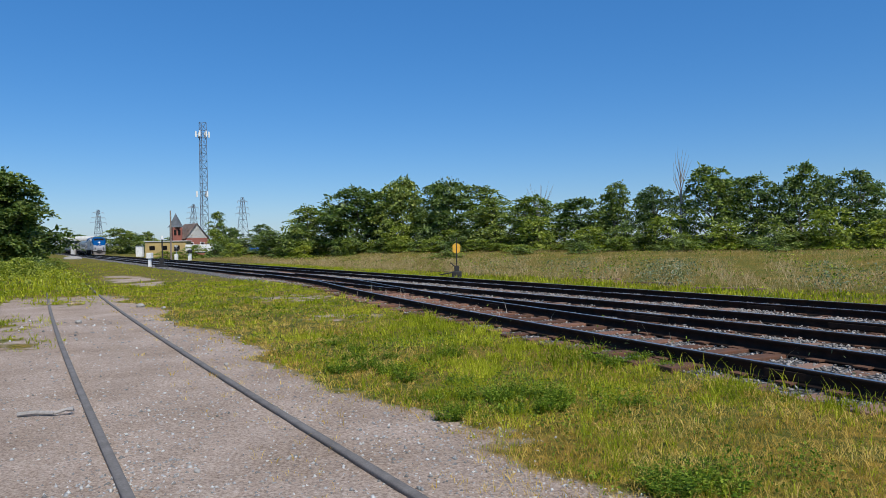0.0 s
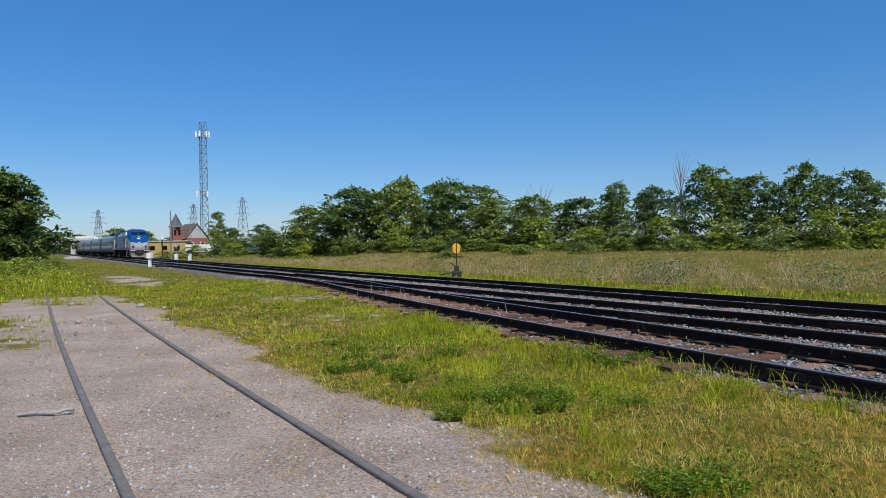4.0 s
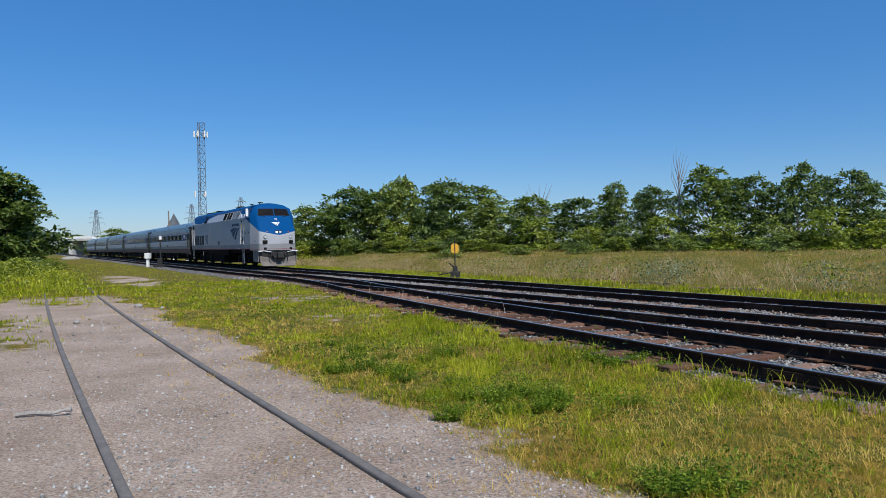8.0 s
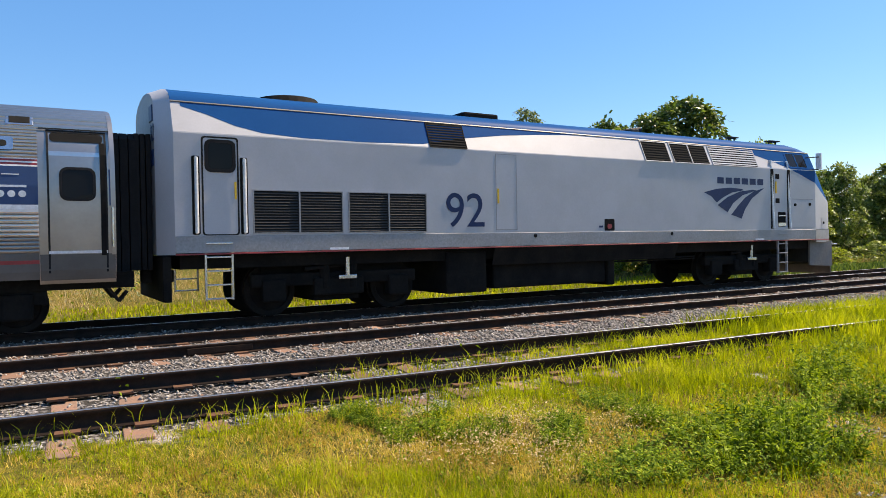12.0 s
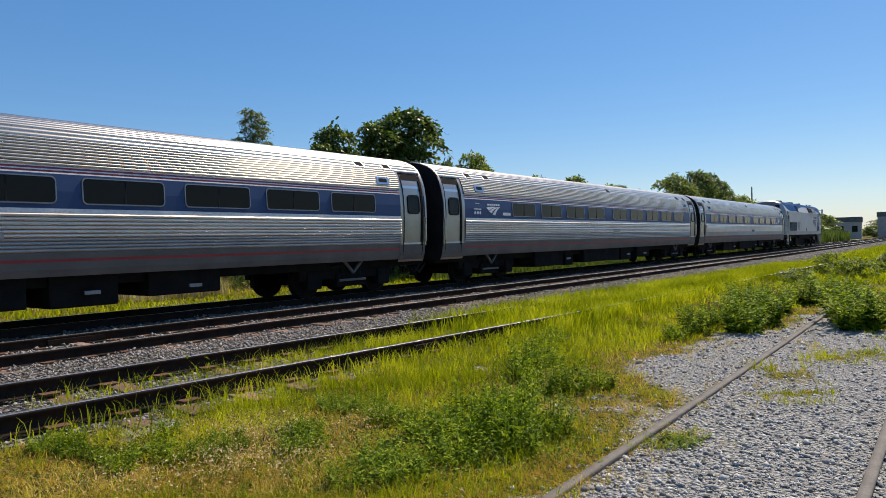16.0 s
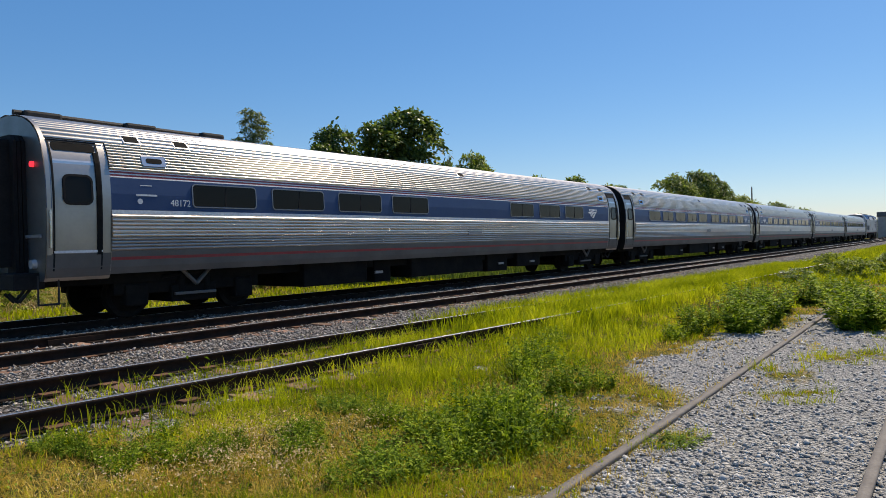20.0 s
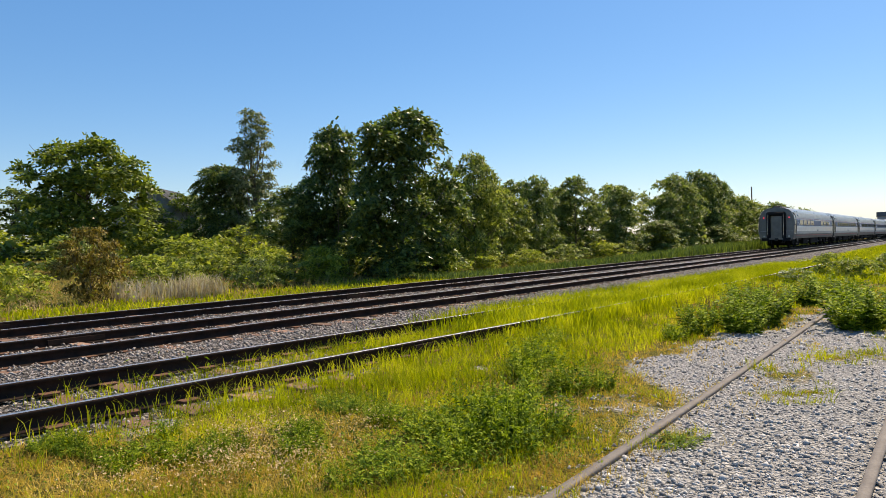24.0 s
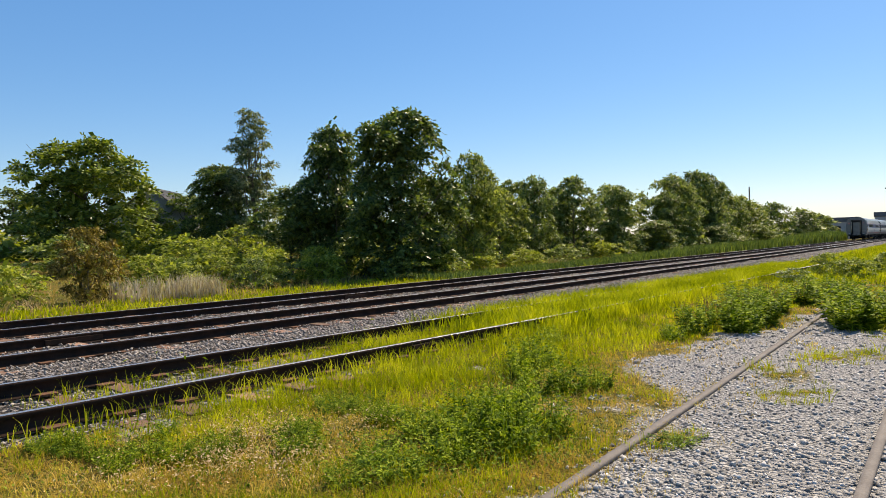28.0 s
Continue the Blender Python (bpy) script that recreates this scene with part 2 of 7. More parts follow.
def part(name, bm, mat, parent=None, label=""):
    me = bpy.data.meshes.new(name)
    bm.to_mesh(me)
    bm.free()
    mats = mat if isinstance(mat, (list, tuple)) else [mat]
    for m in mats:
        me.materials.append(m)
    ob = new(name, me)
    ob.parent = parent
    return tagged(ob, label) if label else ob


def smooth(ob, angle=40):
    ob.data.polygons.foreach_set("use_smooth", [True] * len(ob.data.polygons))
    ob.data.set_sharp_from_angle(angle=radians(angle))
    return ob


def empty(name, m=None):
    ob = new(name)
    if m is not None:
        ob.matrix_basis = m
    return ob


def box(bm, x0, y0, z0, x1, y1, z1, bev=0.0, mi=0):
    r = bmesh.ops.create_cube(bm, size=1.0, matrix=Matrix.LocRotScale(((x0 + x1) / 2, (y0 + y1) / 2, (z0 + z1) / 2), None, (x1 - x0, y1 - y0, z1 - z0)))
    fs = {f for v in r["verts"] for f in v.link_faces}
    if bev:
        es = {e for v in r["verts"] for e in v.link_edges}
        q = bmesh.ops.bevel(bm, geom=list(es), offset=bev, segments=2, profile=0.6, affect="EDGES")
        fs = {f for f in fs if f.is_valid} | set(q["faces"])
    for f in fs:
        f.material_index = mi
    return bm


def rod(bm, a, b, r, r2=None, seg=8, mi=0):
    a, b = Vector(a), Vector(b)
    d = b - a
    q = bmesh.ops.create_cone(bm, cap_ends=True, segments=seg, radius1=r, radius2=r if r2 is None else r2, depth=d.length,
                              matrix=Matrix.Translation((a + b) / 2) @ d.to_track_quat("Z", "Y").to_matrix().to_4x4())
    for f in {f for v in q["verts"] for f in v.link_faces}:
        f.material_index = mi
    return bm


def fresh():
    return bmesh.new()


def raw_mesh(name, verts, faces, mat, parent=None):
    """A mesh from numpy arrays: verts (n, 3), faces (m, k)."""
    me = bpy.data.meshes.new(name)
    verts, faces = np.asarray(verts, dtype=np.float32), np.asarray(faces, dtype=np.int32)
    k = faces.shape[1]
    me.vertices.add(len(verts))
    me.vertices.foreach_set("co", verts.ravel())
    me.loops.add(faces.size)
    me.loops.foreach_set("vertex_index", faces.ravel())
    me.polygons.add(len(faces))
    me.polygons.foreach_set("loop_start", np.arange(0, faces.size, k, dtype=np.int32))
    me.update(calc_edges=True)
    me.materials.append(mat)
    ob = new(name, me)
    ob.parent = parent
    return ob


# ---- plan: the tracks run along x, the camera stands by the origin ----
KX = np.array([-240, -190, -140, -95, -65, -40, -20, 0, 20, 40, 65, 95, 140, 190, 240.0])
KY = np.array([19.75, 18.708, 17.665, 16.708, 16.041, 15.47, 15.046, 14.734, 14.579, 14.551, 14.609, 14.725, 14.884, 15.019, 15.132])
GX = np.array([-400, -60, -37, -31, -25, -20, -15, -10, 0, 10, 20, 30, 45, 90, 400.0])
GY = np.array([0, 0, 0, 0.15, 0.62, 1.5, 2.23, 2.84, 3.74, 4.31, 4.67, 4.93, 5.22, 5.4, 5.4])


def curve(kx, ky, x):
    """Smooth curve through knots, straight beyond its ends."""
    kx, ky, x = np.asarray(kx), np.asarray(ky), np.asarray(x, dtype=float)
    d = np.gradient(ky, kx)
    i = np.clip(np.searchsorted(kx, x) - 1, 0, len(kx) - 2)
    h = kx[i + 1] - kx[i]
    t = np.clip((x - kx[i]) / h, 0, 1)
    y = (2 * t**3 - 3 * t**2 + 1) * ky[i] + (t**3 - 2 * t**2 + t) * h * d[i] + (3 * t**2 - 2 * t**3) * ky[i + 1] + (t**3 - t**2) * h * d[i + 1]
    return y + np.where(x > kx[-1], (x - kx[-1]) * d[-1], 0) + np.where(x < kx[0], (x - kx[0]) * d[0], 0)


def track_a(x):
    return curve(KX, KY, x)


def track_b(x):
    x = np.asarray(x, dtype=float)
    return track_a(x) - 3.63 - 0.0045 * np.clip(np.abs(x), 0, 40)


def track_c(x):
    return track_b(x) - curve(GX, GY, x)


def track_d(x):
    return 0.5955 + 0.7525 + 0.00071 * np.clip(np.asarray(x, dtype=float), -35, 35) ** 2


ZA, ZB, ZC, ZD = 0.10, 0.128, 0.179, 0.0


# ---- ground ----
def step(a, b, x):
    t = np.clip((x - a) / (b - a), 0, 1)
    return t * t * (3 - 2 * t)


def lumps(x, y, s, k=0.0):
    """Cheap rolling noise, -1..1."""
    return (np.sin(x * s + 1.3 * np.sin(y * s * 0.7 + k)) * np.cos(y * s * 1.1 + 0.8 * np.sin(x * s * 0.6 + 2 + k)) + 0.5 * np.sin(x * s * 2.3 + y * s * 1.9 + k)) / 1.5


def dirt_edge(x):
    return 3.05 + 0.18 * np.sin(x * 0.9) + 0.12 * np.sin(x * 2.3 + 1) - 0.75 * step(0.5, 3, x) + 0.85 * step(6.4, 8.0, x) * (1 - step(11, 15, x))


def zones(x, y):
    """How far each place is crushed stone, ballast or turf: 0..1."""
    wob = 0.20 * lumps(x, y, 2.1) + 0.12 * lumps(x, y, 4.7, 1.0) + 0.07 * lumps(x, y, 9.5, 2.0)
    x0, y0 = x, y
    x, y = x + 1.3 * wob, y + wob
    # last term adds unseen gravel behind the camera to brighten the train's reflections
    south = -1.2 + 0.5 * np.sin(x * 0.35) + 1.3 * step(-12, -24, x) - 3 * step(-8, 4, x) - 11 * step(-11, -5, x)
    g = step(0.45, -0.35, y - dirt_edge(x)) * step(-0.35, 0.35, y - south) * step(-30, -22, x) * (1 - 0.999 * step(15, 20, x))
    far_dirt = 0.85 * step(1.3, 0.1, ((x + 38) / 9) ** 2 + ((y - 5.2) / 1.5) ** 2) * np.clip(0.75 + 0.6 * lumps(x0, y0, 1.1, 2.0), 0, 1)
    patch = np.zeros_like(x)
    for px, py, r in ((12.1, 7.6, 0.5), (7.0, 4.85, 0.22), (-2.05, 5.95, 0.4), (-14.4, 6.2, 1.1), (-20.5, 7.4, 1.6), (6.2, 2.9, 0.5), (0.9, 6.2, 0.6), (3.5, 5.9, 0.5)):
        patch = np.maximum(patch, 0.8 * step(1.8, 0.1, np.hypot((x - px) / 1.5, y - py) / r) * np.clip(0.55 + 0.7 * lumps(x0, y0, 3.7, 1.5), 0, 1))
    tuft = np.zeros_like(x)
    for px, py, r in ((5.3, 1.9, 0.22), (8.5, 1.7, 0.45), (7.6, 1.5, 0.4), (10.0, 1.3, 0.7), (12.5, 0.7, 0.8), (-13.9, 0.0, 0.7), (-17.5, -0.3, 1.2), (-23, 1.3, 1.0)):
        tuft = np.maximum(tuft, 0.8 * step(1.7, 0.1, np.hypot((x - px) / 1.6, y - py) / r) * np.clip(0.7 + 0.6 * lumps(x0, y0, 5.1, 0.5), 0, 1))
    g = np.clip(np.maximum(g * (1 - tuft), np.maximum(far_dirt, patch)), 0, 1)
    x, y = x0, y0 + 0.5 * wob
    a, b, c = track_a(x), track_b(x), track_c(x)
    bed = step(b - 1.75, b - 1.3, y) * step(a + 1.25, a + 1.0, y)
    cbed = step(c - 1.3, c - 0.95, y) * step(b, b - 0.5, y) * (1 - 0.75 * step(3, 9, x) * step(c + 1.35, c + 0.9, y))
    bal = np.maximum(bed, cbed)
    left = step(-26, -40, x) * step(b - 2.6, b - 1.6, y) * step(a, a - 1, y)
    return g, np.maximum(bal, left)


def ground_z(x, y):
    a, b, c = track_a(x), track_b(x), track_c(x)
    g, bal = zones(x, y)
    z = -0.035 + 0.03 * lumps(x, y, 1.1) * (1 - g) + 0.006 * lumps(x, y, 5.0)
    nearc = step(c - 2.0, c - 1.0, y) * step(b, b - 1, y)
    z = z + (-0.022 - z) * nearc
    nearb = step(b - 1.6, b - 1.0, y)
    z = z + (-0.040 + 0.022 * lumps(x, y, 3.1, 2.0) + 0.012 * lumps(x, y, 9.0) - z) * nearb
    neara = step(a - 1.9, a - 1.2, y)
    z = z + (-0.068 + 0.022 * lumps(x, y, 2.7, 4.0) + 0.012 * lumps(x, y, 8.3) - z) * neara
    off = step(a + 1.0, a + 2.6, y)
    z = z + (-0.22 + 0.05 * lumps(x, y, 0.5) - z) * off
    mound = 0.35 * np.exp(-(((x + 42) / 14) ** 2 + ((y + 3.0) / 3.2) ** 2))
    verge = 0.12 * step(26, 46, x) * np.exp(-((y - 4.5) / 3.0) ** 2)
    bank = (1.3 - 0.5 * step(-75, -40, x)) * step(a + 12, a + 30, y) * step(260, 120, np.abs(x))
    return z + mound + verge + bank


def spaced(dense_lo, dense_hi, d, far, growth=1.16):
    mid = list(np.arange(dense_lo, dense_hi + d / 2, d))
    s, up = d, []
    while mid[-1] + sum(up) < far:
        s = min(s * growth, 220)
        up.append(s)
    right = list(mid[-1] + np.cumsum(up))
    s, dn = d, []
    while -mid[0] + sum(dn) < far:
        s = min(s * growth, 220)
        dn.append(s)
    return np.array(list(mid[0] - np.cumsum(dn))[::-1] + mid + right)


def make_ground():
    xs, ys = spaced(-32, 32, 0.2, 2600), spaced(-2.0, 17.0, 0.16, 2600)
    X, Y = np.meshgrid(xs, ys)
    g, bal = zones(X, Y)
    Z = ground_z(X, Y)
    n, m = len(xs), len(ys)
    i = np.arange((m - 1) * n).reshape(m - 1, n)[:, :-1].ravel()
    faces = np.stack([i, i + 1, i + n + 1, i + n], 1)
    ob = raw_mesh("ground", np.stack([X, Y, Z], -1).reshape(-1, 3), faces, M_GROUND)
    for key, v in (("gravel", g), ("ballast", bal), ("coarse", 0.9 * step(-1.5, 3.5, X))):
        at = ob.data.attributes.new(key, "FLOAT", "POINT")
        at.data.foreach_set("value", v.ravel().astype(np.float32))
    ob.data.polygons.foreach_set("use_smooth", [True] * len(ob.data.polygons))
    return tagged(ob, "weedy rail yard ground of turf, packed gravel and grey ballast", "ground", kind="structure")


make_ground()


# ---- scattered stones and grass, as joined geometry ----
def sprinkle(n, x0, x1, y0, y1, weight):
    """Random places, kept by a weight of 0..1 at each."""
    x, y = rng.uniform(x0, x1, n), rng.uniform(y0, y1, n)
    k = rng.uniform(0, 1, n) < weight(x, y)
    return x[k], y[k]


OCT = np.array([[1, 0, 0], [0, 1, 0], [-1, 0, 0], [0, -1, 0], [0, 0, 1], [0, 0, -1]], dtype=float)
OCF = np.array([[0, 1, 4], [1, 2, 4], [2, 3, 4], [3, 0, 4], [1, 0, 5], [2, 1, 5], [3, 2, 5], [0, 3, 5]])


def stones(name, x, y, z, size, mat, label):
    n = len(x)
    v = OCT[None] * rng.uniform(0.55, 1.15, (n, 6, 1)) * size[:, None, None]
    v[:, :, 2] *= 0.75
    v += rng.uniform(-0.25, 0.25, v.shape) * size[:, None, None]
    a = rng.uniform(0, 6.283, n)
    ca, sa = np.cos(a)[:, None], np.sin(a)[:, None]
    vx, vy = v[:, :, 0] * ca - v[:, :, 1] * sa, v[:, :, 0] * sa + v[:, :, 1] * ca
    tilt = rng.normal(0, 0.35, (n, 1))
    vz = v[:, :, 2] + vx * tilt
    verts = np.stack([vx + x[:, None], vy + y[:, None], vz + z[:, None]], -1).reshape(-1, 3)
    faces = (OCF[None] + 6 * np.arange(n)[:, None, None]).reshape(-1, 3)
    return tagged(raw_mesh(name, verts, faces, mat), label, "stones", kind="stuff")


x, y = sprinkle(130000, -36, 48, 4.0, 17.2, lambda x, y: zones(x, y)[1] * np.clip(1.25 - np.abs(x) / 60, 0.15, 1) * np.where(np.abs(y - track_c(x)) < 1.3, 0.8, 1))
s = rng.uniform(0.014, 0.034, len(x)) * (1 + np.abs(x) / 70)
stones("ballast_stones", x, y, ground_z(x, y) + s * 0.35, s, M_STONE, "loose grey crushed-rock ballast between the rails")

def spots(x, y, places):
    """1 at the middle of round patches (x, y, radius), falling to 0, with ragged rims."""
    v = np.zeros_like(x)
    rag = 0.35 * lumps(x, y, 3.3, 2.0) + 0.25 * lumps(x, y, 7.1, 5.0)
    for px, py, r in places:
        v = np.maximum(v, np.exp(-(np.hypot(x - px, y - py) / r * (1 + rag)) ** 2))
    return v


def fan(n, r0, r1, weight):
    """Random places before the camera, thinning with distance, kept by a weight."""
    a, d = rng.uniform(-0.35, 3.45, n), np.exp(rng.uniform(math.log(r0), math.log(r1), n))
    x, y = d * np.cos(a), d * np.sin(a)
    k = rng.uniform(0, 1, n) < weight(x, y)
    return x[k], y[k]


x, y = fan(150000, 1.6, 18, lambda x, y: zones(x, y)[0] * (y < 4.2) * np.where(x > 0.5, 1.0, 0.22 + 0.3 * (y > 2.3) + 0.7 * spots(x, y, ((-7.6, 1.2, 0.6), (-6.9, 1.5, 0.4), (-5.2, 0.7, 0.35), (-6.0, 0.85, 0.3)))))
d = np.hypot(x, y)
s = np.minimum(rng.gamma(3.0, 0.0042, len(x)) + 0.004, 0.032) * np.where(x > 0.5, 1.0, 0.7) * np.maximum(1, d / 9)
stones("gravel_stones", x, y, ground_z(x, y) + s * 0.12, s, M_PEBBLE, "small loose stones of crushed limestone on packed dirt")


def blades(name, x, y, h, w, lean, mat, label, category="grass", tuft=1, spread=0.03):
    """Bent blades of two triangles and a tip each; with tuft, so many fan out from each place."""
    n0 = len(x)
    b = rng.uniform(0, 6.283, n0 * tuft)
    if tuft > 1:
        o = rng.uniform(0.2, 1.0, n0 * tuft) * spread * np.repeat(np.maximum(1, np.hypot(x, y) / 9), tuft)
        x, y = np.repeat(x, tuft) + np.cos(b) * o, np.repeat(y, tuft) + np.sin(b) * o
        h = np.repeat(h, tuft) * rng.uniform(0.45, 1.1, n0 * tuft)
        w = np.repeat(w, tuft) * rng.uniform(0.7, 1.2, n0 * tuft)
    n = len(x)
    a = rng.uniform(0, 6.283, n)
    dx, dy = np.cos(a), np.sin(a)
    z = ground_z(x, y) - 0.01
    l = lean * rng.uniform(0.2, 1.3, n) * h
    lx, ly = np.cos(b) * l, np.sin(b) * l
    p = np.empty((n, 5, 3))
    p[:, 0] = np.stack([x - dx * w, y - dy * w, z], 1)
    p[:, 1] = np.stack([x + dx * w, y + dy * w, z], 1)
    p[:, 2] = np.stack([x + dx * w * 0.8 + lx * 0.35, y + dy * w * 0.8 + ly * 0.35, z + h * 0.6], 1)
    p[:, 3] = np.stack([x - dx * w * 0.8 + lx * 0.35, y - dy * w * 0.8 + ly * 0.35, z + h * 0.6], 1)
    p[:, 4] = np.stack([x + lx, y + ly, z + h * rng.uniform(0.8, 1.0, n)], 1)
    f = np.array([[0, 1, 2], [0, 2, 3], [3, 2, 4]])
    faces = (f[None] + 5 * np.arange(n)[:, None, None]).reshape(-1, 3)
    return tagged(raw_mesh(name, p.reshape(-1, 3), faces, mat), label, category, kind="stuff")


def turf(x, y):
    g, bal = zones(x, y)
    return np.clip(1 - 1.2 * g, 0, 1) * np.clip(1 - 1.15 * bal, 0, 1)


DRY = ((-3.5, 5.2, 1.2), (-2.7, 4.2, 1.1), (-2.2, 5.4, 1.0), (0.6, 3.8, 1.0), (2.4, 4.95, 0.8), (3.4, 4.6, 0.5), (4.1, 4.4, 0.4), (2.8, 3.9, 0.5), (5.7, 2.9, 0.5), (6.1, 2.7, 0.4), (-8.4, 4.3, 0.6), (-13.1, 4.6, 1.1), (-10.5, 3.6, 0.6), (8.6, 3.2, 0.6), (-17, 4.4, 1.2), (13.2, 3.6, 0.7))
GREEN = ((-5.5, 3.8, 0.55), (-5.0, 4.6, 0.6), (-5.9, 4.4, 0.5), (-6.7, 6.5, 0.55), (-6.2, 6.9, 0.4), (-7.9, 3.7, 0.5), (-7.3, 4.0, 0.45), (-9.7, 4.2, 0.6), (-9.0, 5.2, 0.7), (-2.9, 3.8, 0.3), (-2.7, 4.3, 0.25), (4.4, 2.9, 0.5), (4.2, 3.3, 0.4), (3.35, 3.1, 0.35), (3.7, 3.0, 0.3), (3.55, 4.1, 0.25), (2.8, 5.2, 0.3), (3.2, 7.2, 0.3), (7.1, 4.2, 0.5), (6.5, 3.4, 0.4), (-15.5, 5.0, 0.9))
LUSH = ((2.7, 6.6, 0.7), (3.7, 5.8, 0.8), (5.6, 4.9, 0.8), (8.0, 4.8, 1.0), (10.0, 4.5, 1.4), (13, 4.8, 1.6), (-5.4, 6.3, 0.8), (-3.4, 6.1, 0.6), (-7.6, 6.2, 0.9), (-10.5, 6.8, 1.2), (-13, 6.9, 1.2))


def dryness(x, y):
    edge = np.exp(-((y - dirt_edge(x)) / 0.42) ** 2)
    return np.clip(0.15 + 0.2 * lumps(x, y, 0.8, 3.0) + 0.55 * edge + 1.2 * spots(x, y, DRY), 0.03, 1)


x, y = fan(400000, 2.6, 34, lambda x, y: turf(x, y) * (y < 11) * (1 - 0.93 * dryness(x, y)) * (1 - 0.75 * spots(x, y, GREEN)) * np.clip(0.65 + 0.7 * lumps(x, y, 2.3, 5.0), 0.15, 1))
d = np.hypot(x, y)
h = (0.035 + rng.gamma(2.2, 0.024, len(x))) * (0.8 + 0.45 * step(-0.2, 0.5, lumps(x, y, 1.7)) + 0.35 * lumps(x, y, 6.0, 3.0) + 0.55 * step(2, 8, x) * step(3.6, 5.0, y) + 0.55 * spots(x, y, LUSH))
blades("grass", x, y, np.clip(h, 0.03, 0.32), rng.uniform(0.0011, 0.0026, len(x)) * np.maximum(1, d / 4.5), 0.7, M_GRASS, "yellow-green grass between gravel and rails", tuft=5)
x, y = fan(150000, 2.6, 30, lambda x, y: np.clip(1 - 0.9 * zones(x, y)[0], 0, 1) * np.clip(1 - 1.15 * zones(x, y)[1], 0, 1) * (y < 9) * (y > 1.5) * np.clip(dryness(x, y) * 1.9, 0.06, 1))
d = np.hypot(x, y)
blades("dry_grass", x, y, rng.uniform(0.025, 0.11, len(x)), rng.uniform(0.001, 0.0026, len(x)) * np.maximum(1, d / 4.5), 1.1, M_STRAW, "straw-coloured dry grass and seed heads", tuft=4)


def leaflets(name, x, y, z, size, mat, label):
    """Small broad leaves, one bent quad each."""
    n = len(x)
    a, e = rng.uniform(0, 6.283, n), rng.normal(0.6, 0.45, n)
    d = np.stack([np.cos(a) * np.cos(e), np.sin(a) * np.cos(e), np.sin(e)], 1)
    s = np.stack([-np.sin(a), np.cos(a), rng.normal(0, 0.3, n)], 1)
    p = np.stack([x, y, z], 1)
    l, w = size[:, None], size[:, None] * rng.uniform(0.14, 0.28, (n, 1))
    q = np.stack([p, p + d * l * 0.5 + s * w, p + d * l - np.array([0, 0, 0.25]) * l, p + d * l * 0.5 - s * w], 1)
    return tagged(raw_mesh(name, q.reshape(-1, 3), np.arange(4 * n).reshape(-1, 4), mat), label, "weeds", kind="stuff")


x, y = fan(700000, 2.6, 26, lambda x, y: turf(x, y) * (y > 2.0) * (y < 8) * np.clip(0.06 + 1.5 * spots(x, y, GREEN) * np.clip(0.5 + 0.9 * lumps(x, y, 4.1, 4.0), 0.1, 1) + 0.14 * lumps(x, y, 2.7, 1.0), 0, 1))
d = np.hypot(x, y)
leaflets("low_weeds", x, y, ground_z(x, y) + rng.uniform(0.0, 1, len(x)) ** 1.4 * (0.05 + 0.2 * spots(x, y, GREEN)), rng.uniform(0.016, 0.045, len(x)) * np.maximum(1, d / 8), M_WEED, "low broad-leaved green weeds in the grass")
# tall tufts that lean over the siding
x, y = sprinkle(60000, -6, 26, 4.0, 9.5, lambda x, y: np.exp(-((np.minimum(abs(y - track_c(x) + 0.95), np.where(x > 3, abs(y - track_c(x) - 0.1), 9))) / 0.35) ** 2) * (0.25 + 0.75 * step(0, 5, x)))
x2, y2 = sprinkle(16000, 7, 26, 5.0, 8.0, lambda x, y: (abs(y - track_c(x)) < 1.3) * (0.35 + 0.65 * step(9, 14, x)))
x, y = np.concatenate([x, x2]), np.concatenate([y, y2])
blades("rail_side_grass", x, y, rng.uniform(0.06, 0.26, len(x)), rng.uniform(0.003, 0.006, len(x)), 0.6, M_GRASS, "tall grass growing along the siding rails")
x, y = sprinkle(52000, 9, 34, 5.2, 8.2, lambda x, y: (abs(y - track_c(x)) < 1.25) * step(8.5, 12, x))
blades("siding_overgrowth", x, y, rng.uniform(0.2, 0.42, len(x)), rng.uniform(0.005, 0.010, len(x)), 0.5, M_GRASS, "tall yellow-green grass that hides the siding rails")
# verge far along the siding and the mound by the dirt track
x, y = sprinkle(52000, 24, 90, 0.5, 11, lambda x, y: turf(x, y) * (y < track_b(x) - 2.2))
blades("verge_grass", x, y, rng.uniform(0.10, 0.32, len(x)), rng.uniform(0.010, 0.024, len(x)), 0.6, M_GRASS, "tall yellow-green grass on the verge")
x, y = sprinkle(36000, -85, -24, -12, 11, lambda x, y: turf(x, y) * (y < track_b(x) - 2.4) * (0.3 + 0.7 * (y < 4)))
blades("mound_grass", x, y, rng.uniform(0.06, 0.28, len(x)) * np.where(y < 3, 1.2, 0.5), rng.uniform(0.010, 0.022, len(x)), 0.5, M_GRASS, "rough grass and weeds beside the dirt track")
